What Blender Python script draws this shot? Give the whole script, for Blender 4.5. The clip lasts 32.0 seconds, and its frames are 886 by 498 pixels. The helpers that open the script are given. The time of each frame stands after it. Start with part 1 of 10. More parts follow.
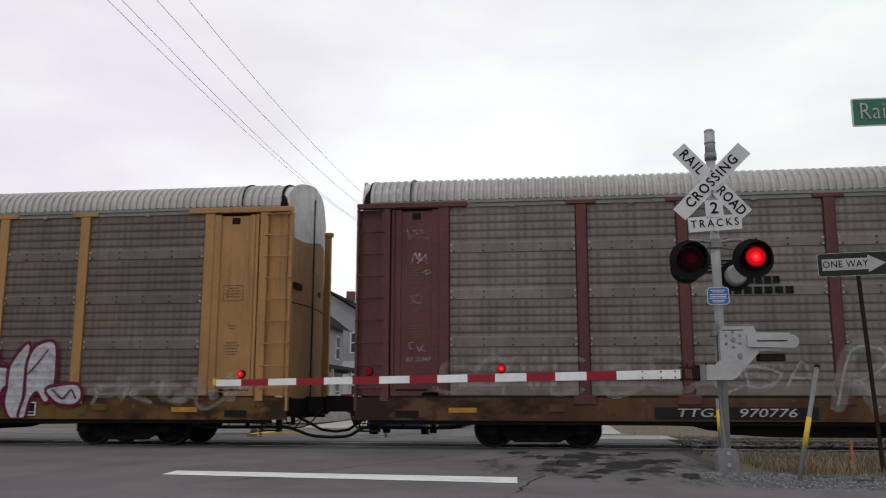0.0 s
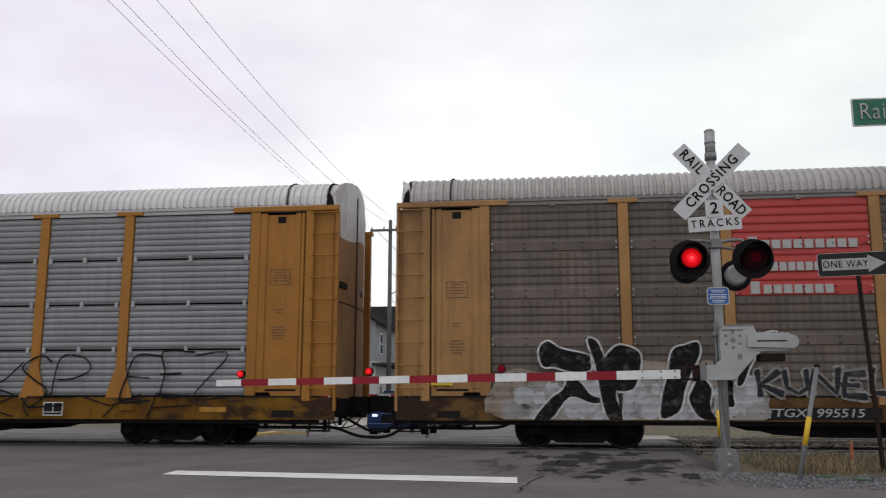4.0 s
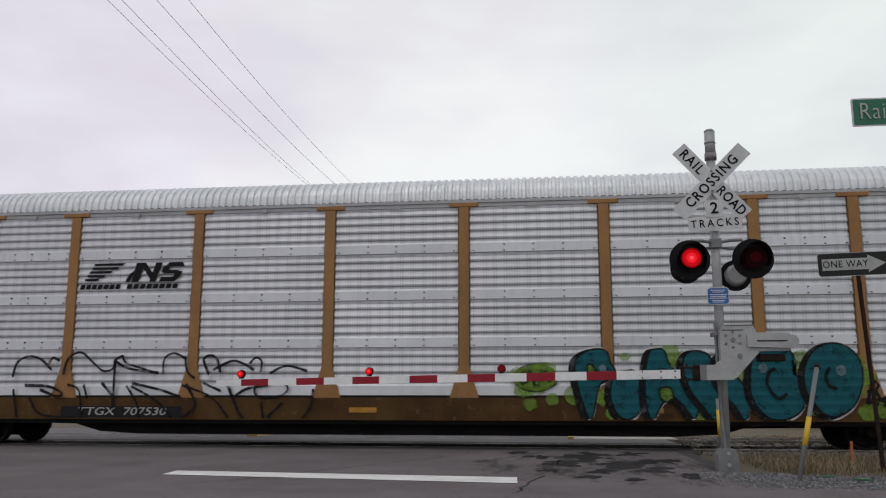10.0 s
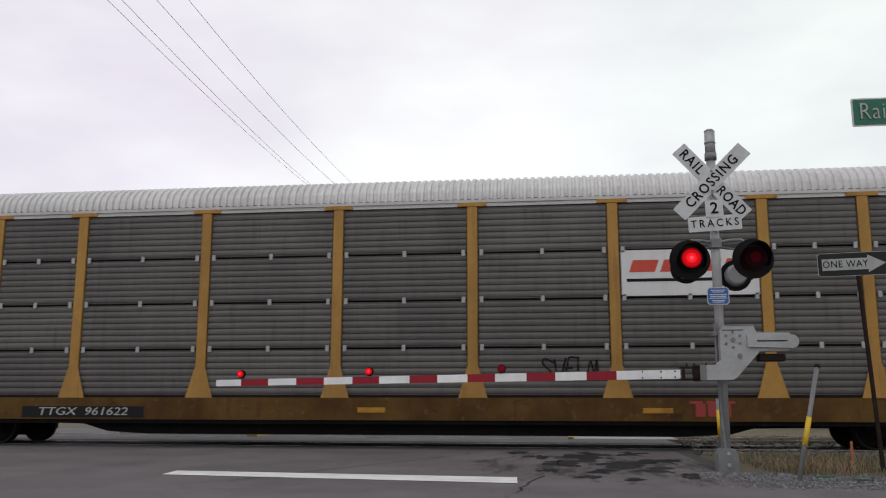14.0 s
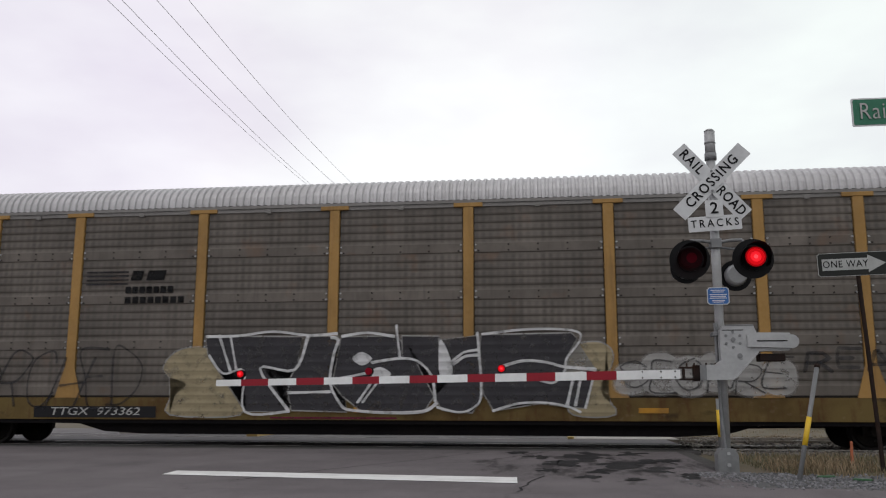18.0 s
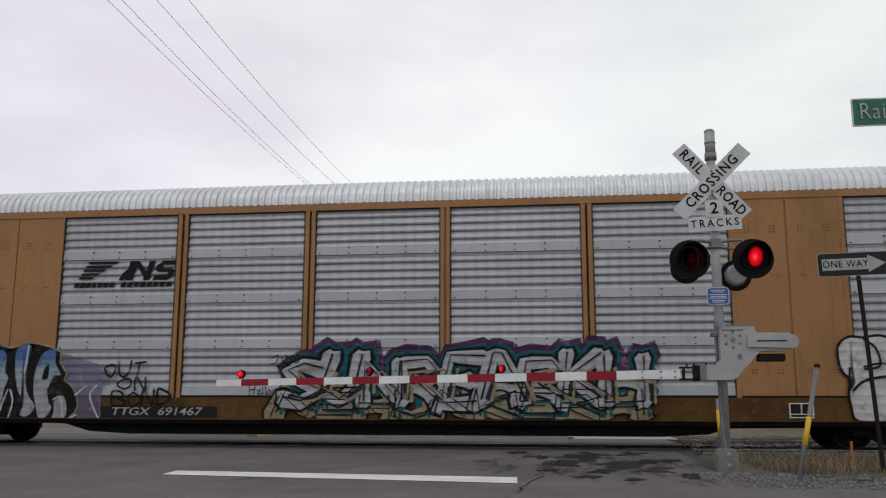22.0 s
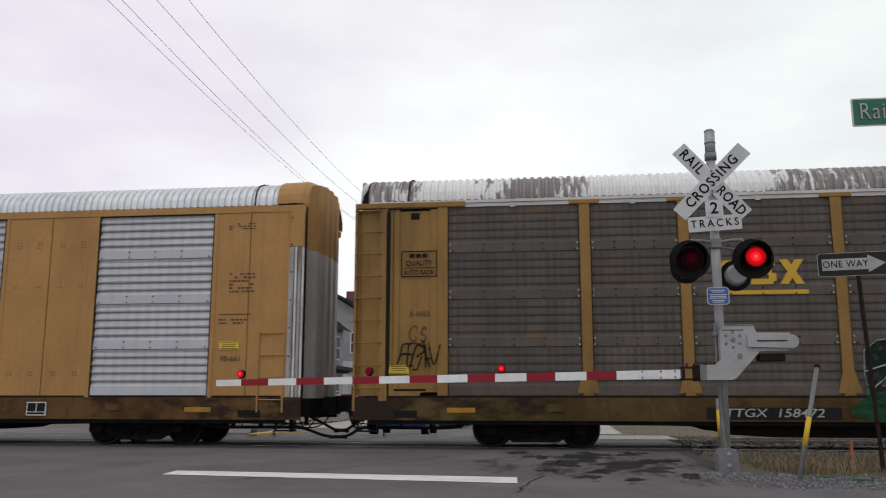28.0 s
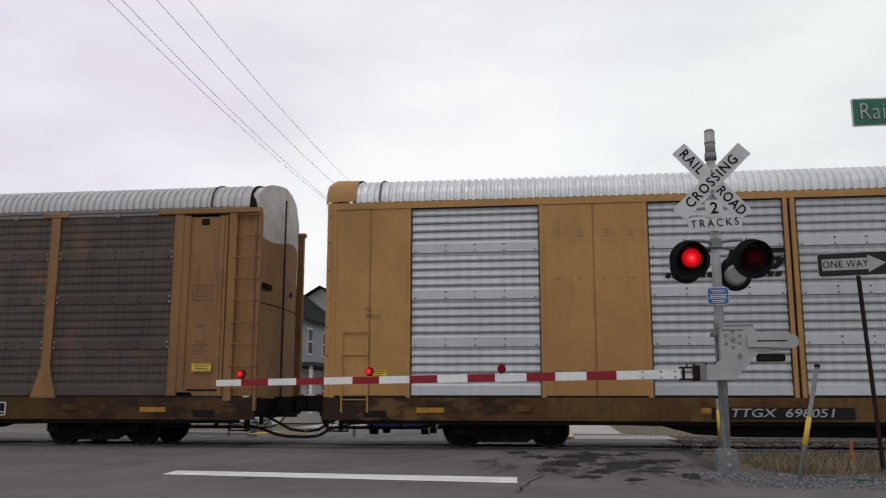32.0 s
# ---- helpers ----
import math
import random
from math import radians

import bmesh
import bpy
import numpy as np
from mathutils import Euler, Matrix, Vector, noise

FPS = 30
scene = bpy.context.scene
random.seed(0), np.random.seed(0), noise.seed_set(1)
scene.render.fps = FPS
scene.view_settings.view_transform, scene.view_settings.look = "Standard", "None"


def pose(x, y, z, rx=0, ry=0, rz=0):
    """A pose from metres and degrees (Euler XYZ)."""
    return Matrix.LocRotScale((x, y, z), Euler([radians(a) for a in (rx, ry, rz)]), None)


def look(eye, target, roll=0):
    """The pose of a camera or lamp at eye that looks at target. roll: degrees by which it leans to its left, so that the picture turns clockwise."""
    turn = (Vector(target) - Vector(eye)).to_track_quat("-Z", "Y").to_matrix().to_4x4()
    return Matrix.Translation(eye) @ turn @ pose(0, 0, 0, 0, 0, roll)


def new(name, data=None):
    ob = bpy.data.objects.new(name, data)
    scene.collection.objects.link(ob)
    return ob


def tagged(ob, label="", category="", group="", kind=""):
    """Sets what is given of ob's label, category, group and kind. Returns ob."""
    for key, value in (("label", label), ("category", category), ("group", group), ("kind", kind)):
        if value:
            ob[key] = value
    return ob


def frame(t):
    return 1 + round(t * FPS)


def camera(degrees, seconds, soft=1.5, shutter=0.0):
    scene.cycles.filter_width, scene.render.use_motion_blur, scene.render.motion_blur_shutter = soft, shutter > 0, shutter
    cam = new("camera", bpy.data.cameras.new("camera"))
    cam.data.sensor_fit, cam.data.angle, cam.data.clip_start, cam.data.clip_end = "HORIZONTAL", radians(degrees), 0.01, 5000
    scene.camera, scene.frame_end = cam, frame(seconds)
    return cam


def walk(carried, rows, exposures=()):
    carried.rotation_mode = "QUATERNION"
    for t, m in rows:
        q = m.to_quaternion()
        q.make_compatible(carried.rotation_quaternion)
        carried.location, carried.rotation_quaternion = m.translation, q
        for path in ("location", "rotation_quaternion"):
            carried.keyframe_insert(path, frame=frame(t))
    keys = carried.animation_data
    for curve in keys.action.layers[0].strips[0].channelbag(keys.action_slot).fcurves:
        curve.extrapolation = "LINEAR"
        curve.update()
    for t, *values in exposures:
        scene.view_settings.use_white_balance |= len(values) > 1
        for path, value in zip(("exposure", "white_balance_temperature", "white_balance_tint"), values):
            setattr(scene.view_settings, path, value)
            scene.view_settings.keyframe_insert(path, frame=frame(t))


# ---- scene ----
# World: x along the track (train runs towards +x), y across it, z = 0 at the rail heads.
cam = camera(54.0, 32.0, soft=1.1, shutter=0.12)
CAM = pose(0.0, 0.0, 0.94, 90 + 9.88, -0.06, 7.47)
walk(cam, [(0.0, CAM), (32.0, CAM)], [(0.0, -0.13), (1.5, -0.14), (4.4, -0.10), (7.0, -0.14), (8.5, -0.22), (10.0, -0.30), (12.0, -0.36), (13.0, -0.16), (13.6, -0.14), (17.2, -0.11), (20.0, -0.16), (22.6, -0.25), (25.4, -0.17), (28.0, -0.14), (30.0, -0.20), (32.0, -0.23)])

# ---------------- light: overcast sky, weak wide sun behind the camera ----------------
world = bpy.data.worlds.new("overcast")
scene.world = world
world.use_nodes = True
wn, wl = world.node_tree.nodes, world.node_tree.links
wn.clear()
w_out = wn.new("ShaderNodeOutputWorld")
w_bg = wn.new("ShaderNodeBackground")
w_sky = wn.new("ShaderNodeTexSky")
w_sky.sky_type = "NISHITA"
w_sky.sun_disc = False
w_sky.sun_elevation = radians(61)
w_sky.sun_rotation = radians(160)
w_sky.dust_density = 4.0
w_co = wn.new("ShaderNodeTexCoord")
w_map = wn.new("ShaderNodeMapping")
w_map.inputs["Scale"].default_value = (1.3, 1.3, 3.2)
w_noise = wn.new("ShaderNodeTexNoise")
w_noise.inputs["Scale"].default_value = 1.7
w_noise.inputs["Detail"].default_value = 5.0
w_noise.inputs["Roughness"].default_value = 0.5
w_ramp = wn.new("ShaderNodeValToRGB")
w_ramp.color_ramp.elements[0].position = 0.36
w_ramp.color_ramp.elements[0].color = (0.80, 0.775, 0.835, 1)
w_ramp.color_ramp.elements[1].position = 0.62
w_ramp.color_ramp.elements[1].color = (0.985, 1.0, 0.995, 1)
w_mul = wn.new("ShaderNodeMix")
w_mul.data_type = "RGBA"
w_mul.inputs[0].default_value = 0.06
w_sep = wn.new("ShaderNodeSeparateXYZ")
w_up = wn.new("ShaderNodeMapRange")
w_up.inputs["From Min"].default_value = 0.35
w_up.inputs["From Max"].default_value = 0.95
w_up.inputs["To Min"].default_value = 1.055
w_up.inputs["To Max"].default_value = 0.80
w_sc = wn.new("ShaderNodeVectorMath")
w_sc.operation = "SCALE"
w_skys = wn.new("ShaderNodeVectorMath")
w_skys.operation = "SCALE"
w_skys.inputs["Scale"].default_value = 0.12
wl.new(w_co.outputs["Generated"], w_map.inputs["Vector"])
wl.new(w_map.outputs["Vector"], w_noise.inputs["Vector"])
wl.new(w_noise.outputs["Fac"], w_ramp.inputs["Fac"])
wl.new(w_sky.outputs["Color"], w_skys.inputs[0])
wl.new(w_ramp.outputs["Color"], w_mul.inputs[6])
wl.new(w_skys.outputs["Vector"], w_mul.inputs[7])
wl.new(w_co.outputs["Generated"], w_sep.inputs[0])
wl.new(w_sep.outputs["Z"], w_up.inputs["Value"])
w_side = wn.new("ShaderNodeMapRange")       # the cloud cover is lilac to one side, greenish white to the other
w_side.inputs["From Min"].default_value, w_side.inputs["From Max"].default_value = -0.7, 0.5
w_tint = wn.new("ShaderNodeValToRGB")
w_tint.color_ramp.interpolation = "B_SPLINE"
for at, tone in ((0.0, (0.93, 0.905, 0.95, 1)), (0.18, (0.95, 0.92, 0.97, 1)), (0.38, (1.05, 1.03, 1.06, 1)), (0.58, (1.01, 1.03, 1.02, 1)), (0.78, (0.90, 0.94, 0.92, 1)), (1.0, (0.90, 0.93, 0.92, 1))):
    spot = w_tint.color_ramp.elements.new(at) if 0.0 < at < 1.0 else w_tint.color_ramp.elements[int(at) if at == 0.0 else len(w_tint.color_ramp.elements) - 1]
    spot.color = tone
w_dye = wn.new("ShaderNodeVectorMath")
w_dye.operation = "MULTIPLY"
wl.new(w_sep.outputs["X"], w_side.inputs["Value"])
wl.new(w_side.outputs["Result"], w_tint.inputs["Fac"])
wl.new(w_mul.outputs[2], w_dye.inputs[0])
wl.new(w_tint.outputs["Color"], w_dye.inputs[1])
w_front = wn.new("ShaderNodeMapRange")      # the cover is thinner and brighter beyond the tracks
w_front.interpolation_type = "SMOOTHSTEP"
w_front.inputs["From Min"].default_value, w_front.inputs["From Max"].default_value = 0.0, 0.9
w_front.inputs["To Min"].default_value, w_front.inputs["To Max"].default_value = 1.0, 1.13
w_lift = wn.new("ShaderNodeVectorMath")
w_lift.operation = "SCALE"
wl.new(w_sep.outputs["Y"], w_front.inputs["Value"])
wl.new(w_dye.outputs["Vector"], w_lift.inputs[0])
wl.new(w_front.outputs["Result"], w_lift.inputs["Scale"])
wl.new(w_lift.outputs["Vector"], w_sc.inputs[0])
wl.new(w_up.outputs["Result"], w_sc.inputs["Scale"])
wl.new(w_sc.outputs["Vector"], w_bg.inputs["Color"])
wl.new(w_bg.outputs["Background"], w_out.inputs["Surface"])
sun = new("sun", bpy.data.lights.new("sun", "SUN"))
sun.data.energy, sun.data.angle, sun.data.color = 0.55, radians(30), (1.0, 0.97, 0.93)
sun.matrix_world = look((-8, -2, 40), (0, 18, 1))


# ---------------- materials ----------------
def nodes_of(name):
    m = bpy.data.materials.new(name)
    m.use_nodes = True
    return m, m.node_tree.nodes, m.node_tree.links, m.node_tree.nodes["Principled BSDF"]


def noise_node(n, l, co, scale, detail=4.0, rough=0.6, stretch=None):
    tx = n.new("ShaderNodeTexNoise")
    tx.inputs["Scale"].default_value = scale
    tx.inputs["Detail"].default_value = detail
    tx.inputs["Roughness"].default_value = rough
    if stretch:
        mp = n.new("ShaderNodeMapping")
        mp.inputs["Scale"].default_value = stretch
        l.new(co, mp.inputs["Vector"])
        co = mp.outputs["Vector"]
    l.new(co, tx.inputs["Vector"])
    return tx.outputs["Fac"]


def ramp(n, l, fac, lo, hi, a=0.0, b=1.0):
    r = n.new("ShaderNodeMapRange")
    r.inputs["From Min"].default_value, r.inputs["From Max"].default_value = lo, hi
    r.inputs["To Min"].default_value, r.inputs["To Max"].default_value = a, b
    l.new(fac, r.inputs["Value"])
    return r.outputs["Result"]


def mix(n, l, fac, a, b):
    m = n.new("ShaderNodeMix")
    m.data_type = "RGBA"
    for slot, v in ((0, fac), (6, a), (7, b)):
        if hasattr(v, "node"):
            l.new(v, m.inputs[slot])
        elif slot == 0:
            m.inputs[0].default_value = v
        else:
            m.inputs[slot].default_value = (*v, 1)
    return m.outputs[2]


def maths(n, l, op, a, b=None):
    m = n.new("ShaderNodeMath")
    m.operation = op
    for i, v in enumerate((a, b)):
        if v is None:
            continue
        if hasattr(v, "node"):
            l.new(v, m.inputs[i])
        else:
            m.inputs[i].default_value = v
    return m.outputs[0]


def surface(name, color, rough=0.6, metal=0.0, dirt=None, amount=0.35, big=0.6, fine=14.0, bump=0.15, streak=None, dist=0.01, spread=0.12):
    """Paint, stone or metal with stains, grain and, if asked, streaks that run down."""
    m, n, l, p = nodes_of(name)
    co = n.new("ShaderNodeTexCoord").outputs["Object"]
    large, small = noise_node(n, l, co, big), noise_node(n, l, co, fine)
    dirt = dirt or tuple(c * 0.45 for c in color)
    c = mix(n, l, ramp(n, l, large, 0.42, 0.72, 0, amount), color, dirt)
    c = mix(n, l, ramp(n, l, small, 0.35, 0.75, 0, spread * 2), c, tuple(min(1, v * 0.6) for v in color))
    if streak:
        s = noise_node(n, l, co, 3.0, 3.0, 0.6, (2.2, 2.2, 0.22))
        c = mix(n, l, ramp(n, l, s, 0.56, 0.74, 0, streak[1]), c, streak[0])
    l.new(c, p.inputs["Base Color"])
    if max(color) < 0.06:
        p.inputs["Specular IOR Level"].default_value = 0.06
    p.inputs["Metallic"].default_value = metal
    l.new(ramp(n, l, small, 0.3, 0.7, max(0, rough - 0.12), min(1, rough + 0.12)), p.inputs["Roughness"])
    if bump:
        b = n.new("ShaderNodeBump")
        b.inputs["Strength"].default_value = bump
        b.inputs["Distance"].default_value = dist
        l.new(small, b.inputs["Height"])
        l.new(b.outputs["Normal"], p.inputs["Normal"])
    return m


def plain(name, color, rough=0.5, metal=0.0, emit=None, strength=1.0):
    m, n, l, p = nodes_of(name)
    co = n.new("ShaderNodeTexCoord").outputs["Object"]
    c = mix(n, l, ramp(n, l, noise_node(n, l, co, 9.0), 0.35, 0.8, 0, 0.3), color, tuple(v * 0.65 for v in color))
    l.new(c, p.inputs["Base Color"])
    p.inputs["Roughness"].default_value, p.inputs["Metallic"].default_value = rough, metal
    if max(color) < 0.06:
        p.inputs["Specular IOR Level"].default_value = 0.08
    if emit or "lens" in name:
        p.inputs["Specular IOR Level"].default_value = 0.05
    if emit:
        p.inputs["Emission Color"].default_value = (*emit, 1)
        p.inputs["Emission Strength"].default_value = strength
    return m


def screen(name, color, dark, holes=0.6, metal=0.3, rough=0.5, stain=0.4, rust=0.0, tone=0.16, dots=0.052, rows=0.055):
    """Perforated corrugated side screen: columns and rows of small holes, stains, streaks."""
    m, n, l, p = nodes_of(name)
    tc = n.new("ShaderNodeTexCoord")
    co = tc.outputs["Object"]
    sep = n.new("ShaderNodeSeparateXYZ")
    l.new(co, sep.inputs[0])
    rnd = n.new("ShaderNodeObjectInfo").outputs["Random"]
    shift = n.new("ShaderNodeVectorMath")
    shift.operation = "ADD"
    far = n.new("ShaderNodeCombineXYZ")
    for k in range(3):
        l.new(maths(n, l, "MULTIPLY", rnd, 37.0 + 11 * k), far.inputs[k])
    l.new(co, shift.inputs[0])
    l.new(far.outputs[0], shift.inputs[1])
    co = shift.outputs[0]
    c = mix(n, l, ramp(n, l, noise_node(n, l, co, 0.8), 0.4, 0.7, 0, stain), color, dark)
    c = mix(n, l, maths(n, l, "MULTIPLY", rnd, tone * 2), c, tuple(v * 0.5 for v in color))
    s = noise_node(n, l, co, 2.5, 3.0, 0.6, (3.0, 1.0, 0.3))
    c = mix(n, l, ramp(n, l, s, 0.52, 0.75, 0, stain), c, dark)
    # hole columns in groups, rows between the ribs; the flat band at the foot of each sheet has none
    wide = dots > 0.1
    col = ramp(n, l, maths(n, l, "SINE", maths(n, l, "MULTIPLY", sep.outputs["X"], 2 * math.pi / dots)), -0.9 if wide else -0.2, 0.9, 0.3 if wide else 0.1, 1.0)
    grp = ramp(n, l, maths(n, l, "SINE", maths(n, l, "MULTIPLY", sep.outputs["X"], 2 * math.pi / (dots * 4.3))), -0.4, 0.6, 0.55 if wide else 0.3, 1.0)
    row = ramp(n, l, maths(n, l, "SINE", maths(n, l, "MULTIPLY", sep.outputs["Z"], 2 * math.pi / rows)), -0.9, 0.8, 0.35, 1.0)
    band = ramp(n, l, sep.outputs["Z"], 0.19, 0.25)
    h = maths(n, l, "MULTIPLY", maths(n, l, "MULTIPLY", col, grp), maths(n, l, "MULTIPLY", maths(n, l, "MULTIPLY", row, band), holes))
    c = mix(n, l, h, c, tuple(v * 0.22 for v in dark))
    if wide:             # grime lies in soft blotches over whole sheets
        c = mix(n, l, ramp(n, l, noise_node(n, l, co, 1.7, 5.0, 0.65), 0.38, 0.66, 0, 0.5), c, tuple(v * 0.8 for v in dark))
    if rust:
        c = mix(n, l, ramp(n, l, noise_node(n, l, co, 1.4, 6.0), 0.58, 0.7, 0, rust), c, (0.16, 0.08, 0.04))
    l.new(c, p.inputs["Base Color"])
    p.inputs["Metallic"].default_value, p.inputs["Roughness"].default_value = metal, rough
    return m


def spray(name, color, cover=1.0, rib=0.165, fade=None):
    """Sprayed paint: thin in patches, over the ribs of the screens, whose shading is in its colour."""
    m, n, l, p = nodes_of(name)
    co = n.new("ShaderNodeTexCoord").outputs["Object"]
    sep = n.new("ShaderNodeSeparateXYZ")
    l.new(co, sep.inputs[0])
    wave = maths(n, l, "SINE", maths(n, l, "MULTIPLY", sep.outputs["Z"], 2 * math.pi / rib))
    c = mix(n, l, ramp(n, l, noise_node(n, l, co, 3.0), 0.4, 0.7, 0, 0.45), color, tuple(v * 0.55 for v in color))
    for z0, z1, tone in fade or ():
        c = mix(n, l, ramp(n, l, sep.outputs["Z"], z0, z1), c, tone)
    # dark stripes at the rib pitch paint the ribs' shade onto flat sheets
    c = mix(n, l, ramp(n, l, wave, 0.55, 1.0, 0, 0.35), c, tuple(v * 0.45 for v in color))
    l.new(c, p.inputs["Base Color"])
    p.inputs["Roughness"].default_value = 0.65
    p.inputs["Specular IOR Level"].default_value = 0.12
    b = n.new("ShaderNodeBump")
    b.inputs["Strength"].default_value, b.inputs["Distance"].default_value = 0.3, 0.012
    l.new(wave, b.inputs["Height"])
    l.new(b.outputs["Normal"], p.inputs["Normal"])
    a = ramp(n, l, noise_node(n, l, co, 5.0, 6.0), 0.30, 0.48, cover * 0.45, cover)
    l.new(a, p.inputs["Alpha"])
    return m


def asphalt(name, color, worn, crack=True, stain=None):
    m, n, l, p = nodes_of(name)
    co = n.new("ShaderNodeTexCoord").outputs["Object"]
    c = mix(n, l, ramp(n, l, noise_node(n, l, co, 0.45, 5.0), 0.35, 0.65), color, worn)
    c = mix(n, l, ramp(n, l, noise_node(n, l, co, 1.0, 7.0, 0.68, (1.3, 0.35, 1)), 0.5, 0.75, 0, 0.45), c, tuple(v * 0.62 for v in color))
    if stain:             # damp, oily stains that fade out round a middle (x, y, reach in x, reach in y)
        sx, sy, rx, ry = stain
        sp = n.new("ShaderNodeSeparateXYZ")
        l.new(co, sp.inputs[0])
        dx = maths(n, l, "MULTIPLY", maths(n, l, "SUBTRACT", sp.outputs["X"], sx), 1 / rx)
        dy = maths(n, l, "MULTIPLY", maths(n, l, "SUBTRACT", sp.outputs["Y"], sy), 1 / ry)
        near = ramp(n, l, maths(n, l, "ADD", maths(n, l, "MULTIPLY", dx, dx), maths(n, l, "MULTIPLY", dy, dy)), 0.2, 1.8, 0.035, -0.11)
        n1 = noise_node(n, l, co, 1.3, 8.0, 0.70, (2.0, 0.40, 1))
        n2 = noise_node(n, l, co, 0.9, 6.0, 0.62, (1.2, 0.45, 1))
        both = maths(n, l, "ADD", maths(n, l, "ADD", maths(n, l, "MULTIPLY", n1, 0.6), maths(n, l, "MULTIPLY", n2, 0.4)), near)
        c = mix(n, l, ramp(n, l, both, 0.505, 0.575, 0, 0.72), c, (0.024, 0.023, 0.023))
    fine = noise_node(n, l, co, 90.0, 3.0)
    c = mix(n, l, ramp(n, l, fine, 0.35, 0.7, 0, 0.5), c, tuple(v * 0.55 for v in color))
    if crack:
        vo = n.new("ShaderNodeTexVoronoi")
        vo.feature = "DISTANCE_TO_EDGE"
        vo.inputs["Scale"].default_value = 0.23
        wob = n.new("ShaderNodeVectorMath")
        wob.operation = "ADD"
        nv = n.new("ShaderNodeTexNoise")
        nv.inputs["Scale"].default_value = 1.5
        l.new(co, nv.inputs["Vector"])
        l.new(co, wob.inputs[0])
        l.new(nv.outputs["Color"], wob.inputs[1])
        l.new(wob.outputs["Vector"], vo.inputs["Vector"])
        c = mix(n, l, ramp(n, l, vo.outputs["Distance"], 0.0, 0.006, 0.22, 0.0), c, (0.018, 0.018, 0.019))
    l.new(c, p.inputs["Base Color"])
    l.new(ramp(n, l, noise_node(n, l, co, 0.7), 0.35, 0.7, 0.75, 0.95), p.inputs["Roughness"])
    p.inputs["Specular IOR Level"].default_value = 0.12
    b = n.new("ShaderNodeBump")
    b.inputs["Strength"].default_value, b.inputs["Distance"].default_value = 0.35, 0.01
    l.new(fine, b.inputs["Height"])
    l.new(b.outputs["Normal"], p.inputs["Normal"])
    return m


def tinted(name, tones, rough=0.85):
    """Foliage, grass, gravel: a tone for each loose piece."""
    m, n, l, p = nodes_of(name)
    g = n.new("ShaderNodeNewGeometry").outputs["Random Per Island"]
    r = n.new("ShaderNodeValToRGB")
    r.color_ramp.elements[0].color, r.color_ramp.elements[1].color = (*tones[0], 1), (*tones[-1], 1)
    for i, t in enumerate(tones[1:-1], 1):
        r.color_ramp.elements.new(i / (len(tones) - 1)).color = (*t, 1)
    l.new(g, r.inputs["Fac"])
    l.new(r.outputs["Color"], p.inputs["Base Color"])
    p.inputs["Roughness"].default_value = rough
    return m


